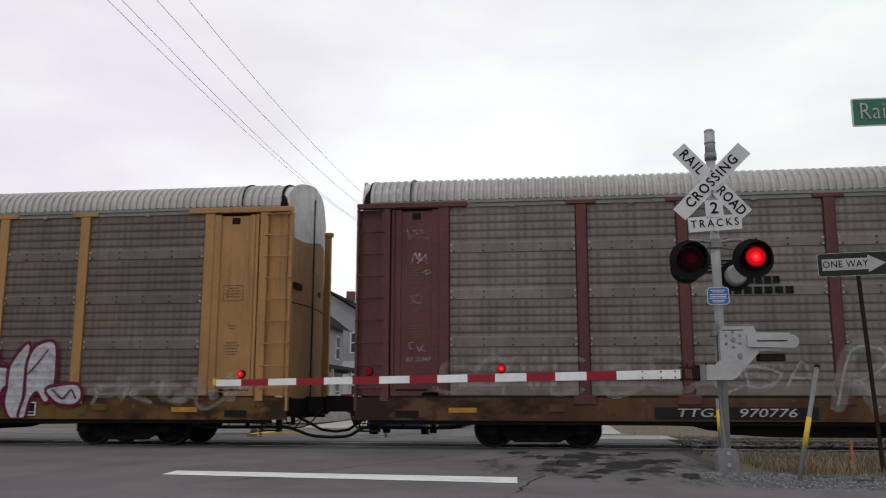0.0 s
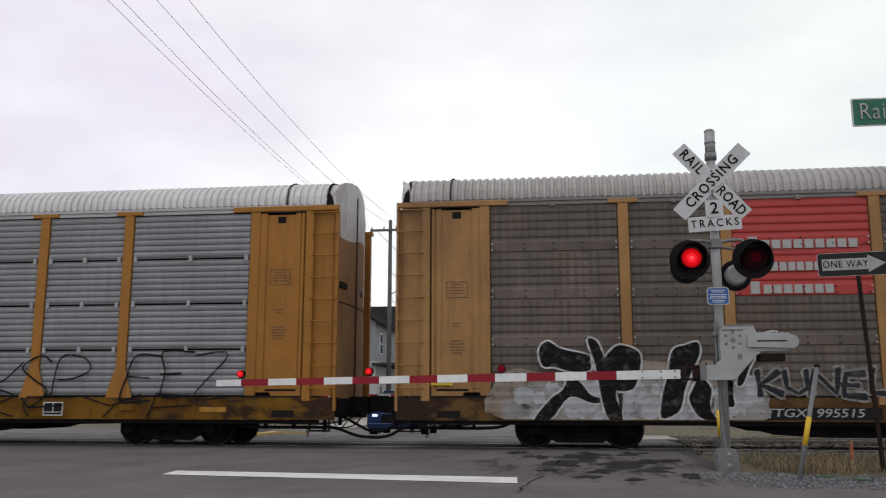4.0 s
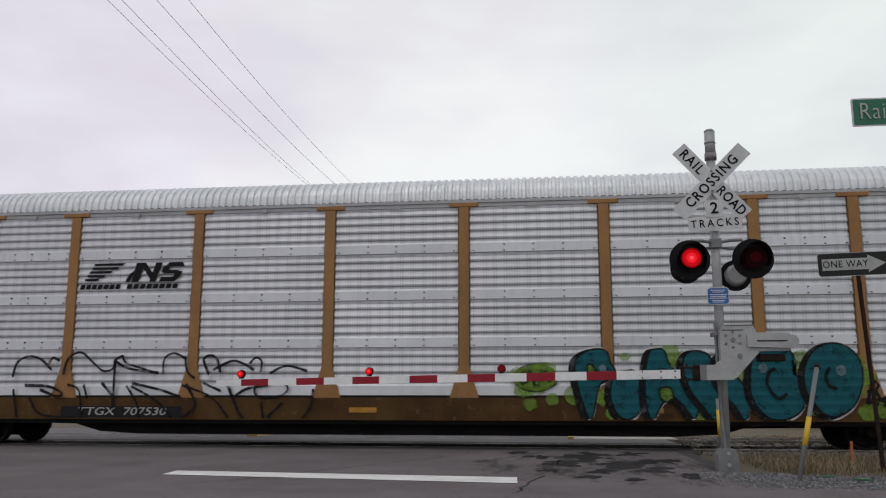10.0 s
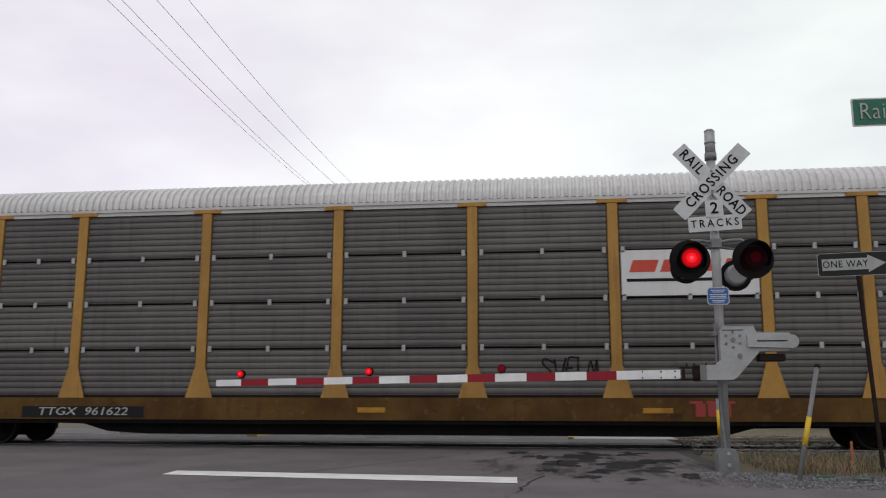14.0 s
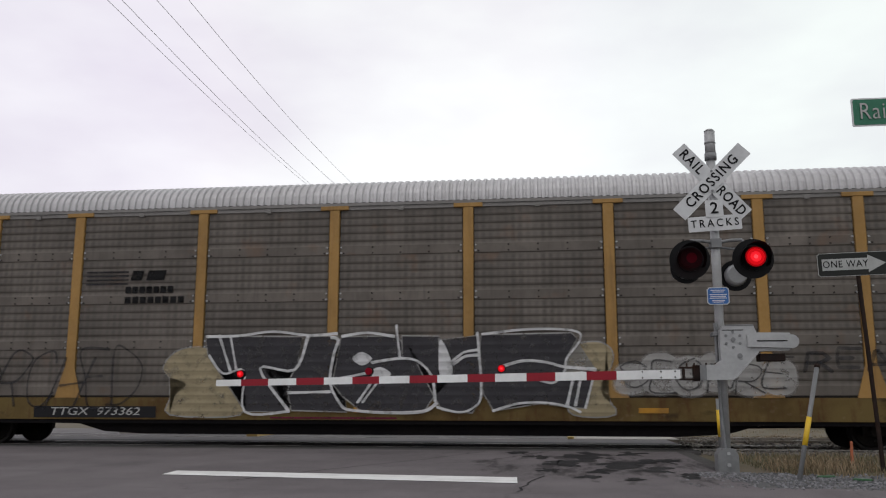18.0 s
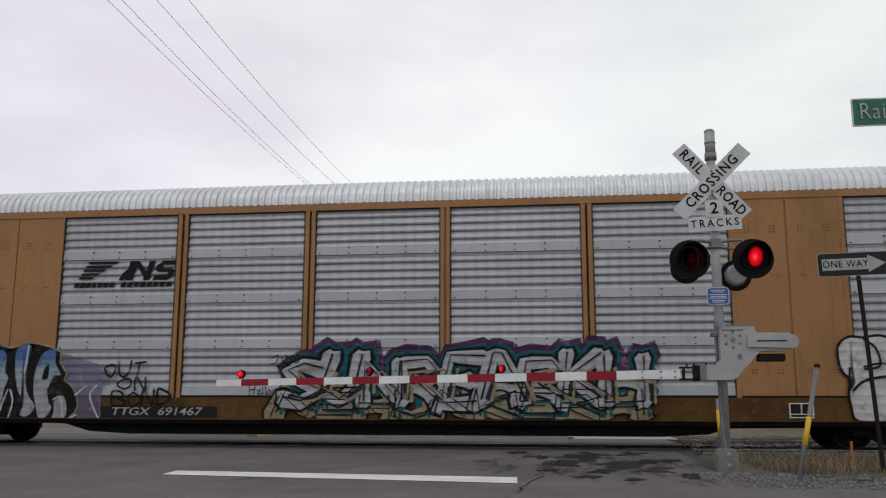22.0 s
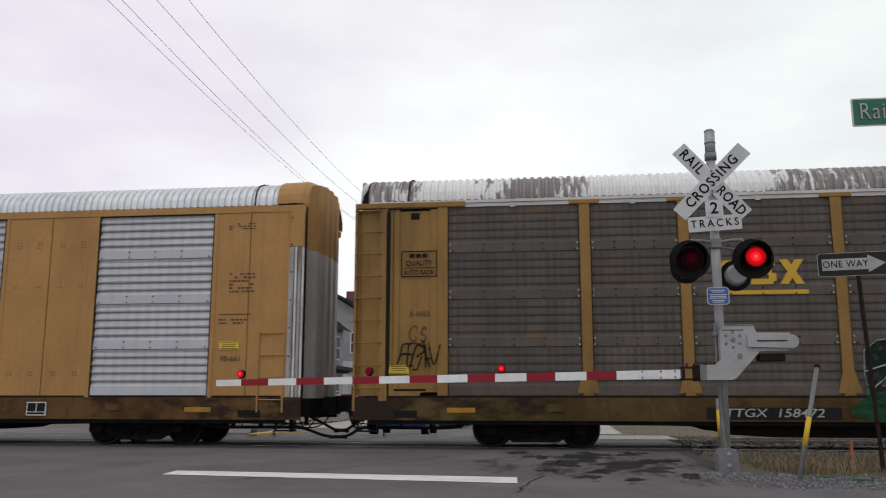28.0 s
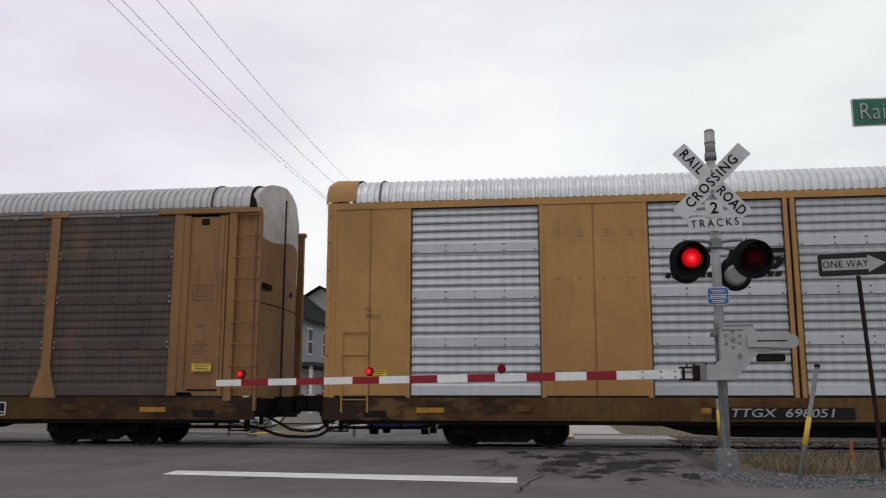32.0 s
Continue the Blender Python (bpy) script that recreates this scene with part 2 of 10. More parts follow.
MAT = dict(
    asphalt=asphalt("asphalt", (0.138, 0.124, 0.129), (0.195, 0.177, 0.183), True, (0.7, 13.4, 2.2, 3.0)),
    crossing=asphalt("crossing_asphalt", (0.078, 0.074, 0.073), (0.12, 0.116, 0.115)),
    patch=asphalt("patched_asphalt", (0.025, 0.024, 0.026), (0.05, 0.049, 0.05), False),
    far_asphalt=asphalt("far_asphalt", (0.165, 0.155, 0.158), (0.21, 0.20, 0.203)),
    line=surface("road_paint", (0.78, 0.78, 0.77), 0.7, dirt=(0.4, 0.39, 0.38), amount=0.5, big=2.0, fine=40),
    yellow_line=surface("yellow_road_paint", (0.62, 0.44, 0.14), 0.7, amount=0.4, big=2),
    concrete=surface("concrete", (0.42, 0.40, 0.37), 0.9, amount=0.4, big=0.8, fine=30),
    earth=surface("dry_earth", (0.13, 0.105, 0.07), 0.95, dirt=(0.085, 0.085, 0.045), amount=0.8, big=0.35, fine=9, bump=0.4),
    grass=tinted("dry_grass", [(0.22, 0.16, 0.09), (0.36, 0.27, 0.17), (0.14, 0.095, 0.055), (0.09, 0.07, 0.035)]),
    ballast=tinted("ballast_stone", [(0.085, 0.077, 0.070), (0.14, 0.125, 0.11), (0.20, 0.185, 0.17), (0.065, 0.06, 0.056)]),
    gravel_bed=surface("gravel_bed", (0.10, 0.10, 0.102), 0.95, dirt=(0.07, 0.068, 0.066), amount=0.8, big=1.2, fine=40, bump=0.6, spread=0.4),
    weeds=tinted("low_weeds", [(0.14, 0.12, 0.07), (0.22, 0.175, 0.11), (0.10, 0.10, 0.045), (0.075, 0.062, 0.04)]),
    litter=plain("green_plastic", (0.02, 0.085, 0.03), 0.35),
    gravel=tinted("gravel", [(0.13, 0.13, 0.14), (0.075, 0.075, 0.08), (0.23, 0.23, 0.245), (0.11, 0.105, 0.10)]),
    rail=surface("rail_steel", (0.42, 0.39, 0.36), 0.35, 0.6, dirt=(0.2, 0.14, 0.10), amount=0.4, big=3),
    tie=surface("tie_wood", (0.10, 0.075, 0.055), 0.9, amount=0.5, big=2),
    galv=surface("galvanised_steel", (0.41, 0.415, 0.42), 0.5, 0.2, dirt=(0.22, 0.225, 0.23), amount=0.5, big=2.5, fine=25, bump=0.05),
    galv_dark=surface("weathered_galvanised_steel", (0.21, 0.215, 0.22), 0.6, 0.2, amount=0.5, big=2.5, fine=25, bump=0.05),
    sign_white=surface("sign_white", (0.60, 0.61, 0.62), 0.5, amount=0.35, big=3, bump=0.0, streak=((0.35, 0.33, 0.3), 0.25)),
    black=plain("black_paint", (0.012, 0.012, 0.013), 0.55),
    text_black=plain("sign_black", (0.015, 0.015, 0.016), 0.6),
    plate_white=plain("stencil_white", (0.40, 0.40, 0.39), 0.7),
    text_white=plain("sign_letters_white", (0.75, 0.75, 0.74), 0.6),
    sign_red=plain("reflective_red", (0.26, 0.004, 0.016), 0.75),
    arm_white=surface("arm_white", (0.82, 0.83, 0.83), 0.5, dirt=(0.55, 0.55, 0.55), amount=0.5, big=2.0, bump=0.0),
    sign_green=plain("sign_green", (0.012, 0.14, 0.075), 0.45),
    sign_blue=plain("sign_blue", (0.03, 0.14, 0.42), 0.45),
    rust_post=surface("rusty_post", (0.026, 0.020, 0.019), 0.8, 0.2, dirt=(0.06, 0.032, 0.022), amount=0.6, big=4),
    yellow=surface("marker_yellow", (0.70, 0.44, 0.02), 0.5, amount=0.3, big=4, streak=((0.3, 0.2, 0.05), 0.4)),
    orange=plain("stake_orange", (0.42, 0.12, 0.055), 0.7),
    lamp_on=plain("lit_red_lamp", (0.12, 0.0, 0.003), 0.5, emit=(1.0, 0.006, 0.012), strength=0.62),
    lamp_core=plain("lit_red_core", (0.4, 0.02, 0.02), 0.5, emit=(1.0, 0.012, 0.025), strength=0.92),
    lamp_rim=plain("lit_red_rim", (0.05, 0.0, 0.002), 0.6, emit=(1.0, 0.004, 0.01), strength=0.32),
    lamp_glint=plain("lit_red_glint", (0.4, 0.05, 0.05), 0.6, emit=(1.0, 0.07, 0.09), strength=1.1),
    lens_dim=plain("dim_red_lens_middle", (0.075, 0.001, 0.006), 0.6),
    arm_lens=plain("arm_lens_red", (0.22, 0.006, 0.016), 0.5),
    sign_dim=surface("dull_sign_white", (0.40, 0.41, 0.40), 0.6, amount=0.4, big=3, bump=0.0, streak=((0.22, 0.21, 0.19), 0.35)),
    lamp_off=plain("dark_red_lens", (0.016, 0.0005, 0.002), 0.5),
    headlight=plain("lit_headlight", (0.8, 0.8, 0.85), 0.2, emit=(0.85, 0.85, 1.0), strength=0.9),
    rubber=plain("rubber", (0.018, 0.018, 0.018), 0.85),
    truck=surface("truck_grime", (0.012, 0.010, 0.010), 0.95, dirt=(0.028, 0.023, 0.02), amount=0.6, big=3),
    wheel=surface("wheel_grime", (0.014, 0.012, 0.011), 0.9, 0.0, dirt=(0.028, 0.023, 0.02), amount=0.5, big=5),
    tread=plain("wheel_tread", (0.028, 0.025, 0.024), 0.7, 0.2),
    under=surface("underframe_black", (0.010, 0.009, 0.010), 0.9, dirt=(0.02, 0.017, 0.015), amount=0.5, big=1.5),
    # near-black for shade painted into gaps and recesses, also for black fittings
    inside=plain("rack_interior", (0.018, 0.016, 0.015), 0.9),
    plate=plain("number_plate_black", (0.018, 0.018, 0.02), 0.6),
    stencil=plain("stencil_brown", (0.10, 0.06, 0.03), 0.7),
    tag_yellow=surface("yellow_reflector", (0.42, 0.20, 0.008), 0.6, dirt=(0.16, 0.08, 0.02), amount=0.7, big=5.0, bump=0),
    notice=plain("notice_yellow", (0.70, 0.50, 0.03), 0.5),
    bark=surface("bark", (0.13, 0.11, 0.10), 0.95, amount=0.5, big=2),
    twig=surface("twigs", (0.20, 0.175, 0.165), 0.95, amount=0.3, big=2, bump=0),
    pole=surface("utility_pole_wood", (0.13, 0.115, 0.105), 0.9, amount=0.4, big=2, streak=((0.06, 0.05, 0.05), 0.5)),
    wire=plain("wire_dark", (0.58, 0.58, 0.60), 0.6),
    conifer=tinted("conifer_needles", [(0.035, 0.045, 0.036), (0.05, 0.062, 0.048), (0.07, 0.078, 0.064)]),
    hedge=tinted("evergreen_hedge", [(0.028, 0.030, 0.020), (0.042, 0.044, 0.028), (0.06, 0.056, 0.04)]),
    # distance haze is put into the ridge's bluish grey colour
    hill=surface("far_wooded_hill", (0.155, 0.162, 0.182), 1.0, dirt=(0.115, 0.118, 0.132), amount=0.9, big=0.03, fine=0.3, bump=0),
    woods=tinted("bare_woods", [(0.10, 0.095, 0.095), (0.13, 0.125, 0.125), (0.08, 0.076, 0.078), (0.15, 0.14, 0.135)]),
    siding=surface("white_siding", (0.62, 0.63, 0.64), 0.7, amount=0.25, big=1),
    siding_grey=surface("grey_siding", (0.33, 0.33, 0.34), 0.8, amount=0.3, big=1),
    brick_far=surface("dark_brick", (0.15, 0.07, 0.055), 0.9, amount=0.4, big=2, fine=20),
    roof_dark=surface("dark_shingles", (0.055, 0.053, 0.056), 0.9, amount=0.4, big=2, fine=12),
    roof_red=surface("red_roof", (0.36, 0.10, 0.09), 0.85, amount=0.3, big=2),
    glass=plain("window_glass", (0.05, 0.06, 0.07), 0.1),
    trim=plain("white_trim", (0.7, 0.7, 0.7), 0.6),
    car_blue=plain("car_blue", (0.012, 0.035, 0.12), 0.25, 0.2),
    car_white=plain("car_white", (0.62, 0.63, 0.65), 0.3),
    car_silver=plain("car_silver", (0.32, 0.33, 0.35), 0.3, 0.4),
    car_dark=plain("car_dark", (0.03, 0.035, 0.05), 0.3, 0.2),
    car_red=plain("car_red", (0.22, 0.03, 0.03), 0.3),
    chrome=plain("chrome", (0.5, 0.5, 0.52), 0.25, 0.9),
)


# ---------------- mesh helpers ----------------
def part(name, bm, material, parent=None, label="", smooth=False):
    me = bpy.data.meshes.new(name)
    if smooth:
        for f in bm.faces:
            f.smooth = True
    bm.to_mesh(me)
    bm.free()
    mats = material if isinstance(material, (list, tuple)) else [material]
    for mt in mats:
        me.materials.append(MAT[mt] if isinstance(mt, str) else mt)
    ob = new(name, me)
    if parent:
        ob.parent = parent
    if label:
        ob["label"] = label
    return ob


def clone(ob, parent, m=None):
    o = new(ob.name.split(".")[0], ob.data)
    o.parent = parent
    if m is not None:
        o.matrix_basis = m
    if "label" in ob:
        o["label"] = ob["label"]
    return o


def empty(name, m, label, category, group="", kind=""):
    ob = new(name)
    ob.matrix_basis = m
    return tagged(ob, label, category, group, kind)


def box(bm, x0, x1, y0, y1, z0, z1, mi=0, bev=0.0):
    v = [bm.verts.new((x, y, z)) for z in (z0, z1) for y in (y0, y1) for x in (x0, x1)]
    fs = [bm.faces.new([v[i] for i in q]) for q in ((0, 2, 3, 1), (4, 5, 7, 6), (0, 1, 5, 4), (2, 6, 7, 3), (0, 4, 6, 2), (1, 3, 7, 5))]
    for f in fs:
        f.material_index = mi
    if bev:
        bmesh.ops.bevel(bm, geom=list({e for f in fs for e in f.edges}), offset=bev, segments=1, affect="EDGES")
    return bm


def bx(*a, **k):
    return box(bmesh.new(), *a, **k)


def cyl(bm, p0, p1, r0, r1=None, seg=10, mi=0, caps=True):
    p0, p1 = Vector(p0), Vector(p1)
    r1 = r0 if r1 is None else r1
    w = (p1 - p0).normalized()
    u = w.orthogonal().normalized()
    q = w.cross(u)
    a = [bm.verts.new(p0 + (u * math.cos(t) + q * math.sin(t)) * r0) for t in (2 * math.pi * i / seg for i in range(seg))]
    b = [bm.verts.new(p1 + (u * math.cos(t) + q * math.sin(t)) * r1) for t in (2 * math.pi * i / seg for i in range(seg))]
    for i in range(seg):
        f = bm.faces.new((a[i], a[(i + 1) % seg], b[(i + 1) % seg], b[i]))
        f.material_index, f.smooth = mi, True
    if caps:
        bm.faces.new(list(reversed(a))).material_index = mi
        bm.faces.new(b).material_index = mi
    return bm


def disc(bm, x, y, z, r, depth, seg=28, mi=0):
    return cyl(bm, (x, y, z), (x, y + depth, z), r, seg=seg, mi=mi)


def tube(bm, pts, r, seg=6, mi=0):
    pts = [Vector(p) for p in pts]
    rings = []
    for i, p in enumerate(pts):
        d = (pts[min(i + 1, len(pts) - 1)] - pts[max(i - 1, 0)]).normalized()
        u = d.cross(Vector((0, 0, 1)))
        u = u.normalized() if u.length > 1e-4 else Vector((1, 0, 0))
        q = u.cross(d).normalized()
        rr = r(i / (len(pts) - 1)) if callable(r) else r
        rings.append([bm.verts.new(p + (u * math.cos(t) + q * math.sin(t)) * rr) for t in (2 * math.pi * k / seg for k in range(seg))])
    for a, b in zip(rings, rings[1:]):
        for k in range(seg):
            f = bm.faces.new((a[k], a[(k + 1) % seg], b[(k + 1) % seg], b[k]))
            f.material_index, f.smooth = mi, True
    return bm


def prism(bm, outline, y0, y1, mi=0):
    """A plate: outline in (x, z), from y0 to y1."""
    a = [bm.verts.new((x, y0, z)) for x, z in outline]
    b = [bm.verts.new((x, y1, z)) for x, z in outline]
    k = len(a)
    bm.faces.new(a).material_index = mi
    bm.faces.new(list(reversed(b))).material_index = mi
    for i in range(k):
        bm.faces.new((a[(i + 1) % k], a[i], b[i], b[(i + 1) % k])).material_index = mi
    return bm


def arc(p, q, bend, k=10):
    """Points from p to q that hang by bend."""
    p, q = Vector(p), Vector(q)
    return [p.lerp(q, i / k) - Vector((0, 0, bend * 4 * (i / k) * (1 - i / k))) for i in range(k + 1)]


FONTS = {}


def islands(me):
    """Split a mesh into its loose pieces, from left to right; pieces above one another stay together."""
    bm = bmesh.new()
    bm.from_mesh(me)
    seen, groups = set(), []
    for v in bm.verts:
        if v in seen:
            continue
        stack, own = [v], []
        seen.add(v)
        while stack:
            w = stack.pop()
            own.append(w)
            for e in w.link_edges:
                o = e.other_vert(w)
                if o not in seen:
                    seen.add(o)
                    stack.append(o)
        groups.append(own)
    spans = sorted(((min(v.co.x for v in g), max(v.co.x for v in g), g) for g in groups), key=lambda q: q[0])
    merged = []
    for a, b, g in spans:
        if merged and min(b, merged[-1][1]) - max(a, merged[-1][0]) > 0.6 * min(b - a, merged[-1][1] - merged[-1][0]):
            merged[-1] = (min(a, merged[-1][0]), max(b, merged[-1][1]), merged[-1][2] + g)
        else:
            merged.append((a, b, g))
    out = []
    for a, b, g in merged:
        index = {v: k for k, v in enumerate(g)}
        faces = [[index[v] for v in f.verts] for f in bm.faces if f.verts[0] in index]
        piece_mesh = bpy.data.meshes.new("letter")
        piece_mesh.from_pydata([tuple(v.co) for v in g], [], faces)
        out.append(piece_mesh)
    bm.free()
    return out


def letters(name, text, size, material, parent, m, bold=0.0, squeeze=1.0, label="", space=1.0, slant=0.0):
    """Raised letters that face -y, centred on m, each one a part."""
    key = (text, size, bold, squeeze, space, slant)
    if key not in FONTS:
        cu = bpy.data.curves.new("letters", "FONT")
        cu.body, cu.size, cu.align_x, cu.align_y, cu.offset, cu.resolution_u = text, size, "CENTER", "CENTER", bold, 3
        cu.extrude, cu.space_character, cu.shear = 0.002, space, slant
        tmp = bpy.data.objects.new("letters_source", cu)
        scene.collection.objects.link(tmp)
        dg = bpy.context.evaluated_depsgraph_get()
        me = bpy.data.meshes.new_from_object(tmp.evaluated_get(dg))
        me.transform(Matrix.Rotation(radians(90), 4, "X") @ Matrix.Diagonal((squeeze, 1, 1, 1)))
        bpy.data.objects.remove(tmp)
        FONTS[key] = islands(me)
    for src in FONTS[key]:
        me = src.copy()
        me.materials.clear()
        me.materials.append(MAT[material] if isinstance(material, str) else material)
        ob = new("letter", me)
        ob.parent, ob.matrix_basis = parent, m
        if label:
            ob["label"] = label


# ---------------- ground, roads, tracks ----------------
TRACK_Y = 18.87
TRACK2_Y = 23.0


def road_z(y):
    """Height of the street along its run: level at the tracks, a dip, then a slow rise."""
    for (a, za), (b, zb) in zip(((-400, 0.0), (24.6, 0.0), (30, -0.22), (45, -0.1), (130, 2.5), (320, 8.5)), ((24.6, 0.0), (30, -0.22), (45, -0.1), (130, 2.5), (320, 8.5), (5000, 40.0))):
        if y <= b:
            return za + (zb - za) * (y - a) / (b - a)
    return 40.0


def strip(name, x0, x1, ys, lift, material, thick=0.12, xs=None):
    """A slab that follows the street's height."""
    bm = bmesh.new()
    xs = xs or (x0, x1)
    top = [[bm.verts.new((x, y, road_z(y) + lift)) for x in xs] for y in ys]
    low = [[bm.verts.new((x, y, road_z(y) + lift - thick)) for x in xs] for y in ys]
    for j in range(len(ys) - 1):
        for i in range(len(xs) - 1):
            bm.faces.new((top[j][i], top[j][i + 1], top[j + 1][i + 1], top[j + 1][i]))
        bm.faces.new((top[j][0], top[j + 1][0], low[j + 1][0], low[j][0]))
        bm.faces.new((top[j + 1][-1], top[j][-1], low[j][-1], low[j + 1][-1]))
    bm.faces.new((*[low[0][i] for i in range(len(xs))], *[top[0][i] for i in reversed(range(len(xs)))]))
    bm.faces.new((*[top[-1][i] for i in range(len(xs))], *[low[-1][i] for i in reversed(range(len(xs)))]))
    return part(name, bm, material)


def ground():
    xs = [-2500, -600, -150, -60, -30, -8, 0.3, 2.0, 8, 30, 60, 150, 600, 2500]
    ys = [-2000, -300, -60, 9, 12, 15, 17.2, 20.5, 21.3, 24.6, 30, 38, 45, 80, 130, 320, 700, 3000]
    bm = bmesh.new()
    rows = [[bm.verts.new((x, y, road_z(y) - 0.06)) for x in xs] for y in ys]
    for a, b in zip(rows, rows[1:]):
        for i in range(len(xs) - 1):
            bm.faces.new((a[i], a[i + 1], b[i + 1], b[i]))
    tagged(part("ground", bm, "earth"), "dry brown winter ground with patches of dull grass", "ground", kind="structure")
    far = [21.0, 24.6, 26, 28, 30, 36, 45, 60, 80, 100, 130, 200, 320]
    tagged(strip("road", -60, 2.05, [-60, 9.3], 0.0, "asphalt", xs=(-60, -20, -8, 2.05, 60)), "worn grey asphalt street before the railway crossing", "road", kind="structure")
    tagged(strip("road_approach", -17.0, 2.15, [9.304, 17.0], 0.0, "asphalt"), "worn grey asphalt approach to the railway crossing", "road", kind="structure")
    tagged(strip("road_crossing", -17.0, 2.6, [17.004, 20.5], 0.0, "crossing"), "darker patched asphalt between the crossing rails", "road", kind="structure")
    tagged(strip("road_between", -17.0, 2.6, [20.504, 24.6, 25.4], 0.0, "far_asphalt"), "pale worn asphalt between the two tracks", "road", kind="structure")
    tagged(strip("road_far", -7.9, 0.2, [25.404, 28, 30, 36, 45], 0.0, "far_asphalt"), "pale grey asphalt street running on beyond the tracks", "road", kind="structure")
    tagged(strip("road_beyond", -7.9, 3.6, [45.004, 60, 80, 100, 130, 200, 320], 0.0, "far_asphalt"), "pale grey asphalt street with parking along its side", "road", kind="structure")
    tagged(strip("road_side", -60, -7.904, [27.5, 30, 34], -0.004, "far_asphalt"), "pale side street that meets the far road", "road", kind="structure")
    # dark skid patches and repairs, thin layers on the approach
    rnd = random.Random(3)
    spots = [(0.55, 15.6, 0.55, 1.0), (1.25, 16.2, 0.35, 0.7), (0.1, 13.9, 0.42, 0.75), (0.95, 13.6, 0.5, 0.8), (1.3, 12.6, 0.28, 0.55), (-0.35, 15.2, 0.30, 0.6), (-0.15, 12.3, 0.16, 0.4), (0.55, 12.2, 0.22, 0.35),
             (-0.75, 16.3, 0.25, 0.5), (1.55, 14.4, 0.32, 0.8), (0.35, 11.3, 0.16, 0.3), (1.65, 11.6, 0.2, 0.35), (0.9, 11.0, 0.13, 0.25)]
    for k, (px, py, sx, sy) in enumerate(spots):
        bm = bmesh.new()
        ring = []
        for i in range(60):
            a = 2 * math.pi * i / 60
            r = 0.75 + 0.75 * noise.noise(Vector((math.cos(a) * 1.7, math.sin(a) * 1.7, k * 3.3))) + 0.45 * noise.noise(Vector((math.cos(a) * 5, math.sin(a) * 5, k * 1.7)))
            ring.append(bm.verts.new((px + sx * r * math.cos(a) + 0.25 * sx * math.sin(3 * a), py + sy * r * math.sin(a), 0.003 + 0.0004 * k)))
        bm.faces.new(ring)
        tagged(part("asphalt_patch", bm, "patch"), "dark damp stain in the asphalt", "patch", kind="structure")
    for k, line in enumerate((((-3.9, 10.2), (-3.2, 12.0), (-2.2, 14.2), (-1.4, 16.6)), ((-0.45, 9.4), (-0.35, 10.6), (-0.2, 11.4)), ((-0.2, 11.4), (0.9, 12.2), (1.9, 12.4)), ((-2.6, 12.5), (-1.2, 14.0), (-0.2, 16.8)))):
        bm = bmesh.new()
        prev = None
        for j in range(len(line) - 1):
            for i in range(9):
                f = i / 8
                x = line[j][0] + (line[j + 1][0] - line[j][0]) * f + 0.06 * noise.noise(Vector((j * 3 + f * 4, k, 0)))
                y = line[j][1] + (line[j + 1][1] - line[j][1]) * f + 0.06 * noise.noise(Vector((k, j * 3 + f * 4, 5)))
                w = 0.012 + 0.012 * abs(noise.noise(Vector((f * 6, j, k))))
                cur = (bm.verts.new((x - w, y, 0.0035)), bm.verts.new((x + w, y + w, 0.0035)))
                if prev and i:
                    bm.faces.new((prev[0], prev[1], cur[1], cur[0]))
                prev = cur
        tagged(part("asphalt_crack", bm, "patch"), "dark tarred crack across the asphalt", "crack", kind="structure")
    bm = bmesh.new()
    v = [bm.verts.new((x, y, 0.006)) for x, y in ((-5.05, 10.88), (-0.49, 10.32), (-0.53, 11.1), (-5.13, 11.5))]
    bm.faces.new(v)
    tagged(part("stop_line", bm, "line"), "white painted stop line on the asphalt", "road marking", kind="structure")
    tagged(strip("road_shoulder", 2.154, 2.4, [13.2, 16.95], -0.004, "crossing"), "dark broken asphalt shoulder beside the crossing", "road", kind="structure")
    tagged(strip("road_edge", 2.154, 40, [9.304, 10.2], -0.002, "asphalt"), "worn asphalt edge of the street", "road", kind="structure")
    tagged(strip("gravel_bed", 2.154, 4.7, [10.204, 11.2, 12.1], -0.012, "gravel_bed"), "packed grey gravel shoulder", "gravel", kind="structure")
    for lx, ly, yaw in ((3.29, 11.7, 20), (3.6, 11.3, -35)):
        bm = box(bmesh.new(), -0.11, 0.11, -0.04, 0.04, 0.0, 0.035, bev=0.012)
        it = part("litter", bm, "litter")
        it.matrix_basis = pose(lx, ly, -0.012, 0, 0, yaw)
        tagged(it, "crushed green plastic wrapper on the gravel", "litter")
    # far corner: walk, kerbs with yellow paint
    tagged(strip("pavement", 0.36, 2.1, [24.9, 28, 30, 36, 44.9], 0.05, "concrete"), "pale concrete footway beside the far road", "pavement", kind="structure")
    tagged(strip("pavement_ramp", 0.36, 2.9, [22.3, 24.896], 0.01, "concrete", 0.1), "pale concrete ramp at the far corner of the crossing", "pavement", kind="structure")
    tagged(strip("kerb", 0.2, 0.356, [22.3, 24.6, 28, 30, 36], 0.05, "yellow_line"), "low kerb with worn yellow paint", "kerb", kind="structure")
    tagged(strip("kerb_left", -8.2, -7.904, [22.6, 24.6, 27.4], 0.07, "yellow_line"), "low kerb with worn yellow paint", "kerb", kind="structure")
    tagged(strip("pavement_left", -12.5, -8.204, [24.0, 27.4], 0.05, "concrete"), "pale concrete corner pavement", "pavement", kind="structure")
    tagged(strip("pavement_house", -10.4, -8.2, [34.2, 45, 80, 130], 0.06, "concrete"), "pale concrete footway along the houses", "pavement", kind="structure")
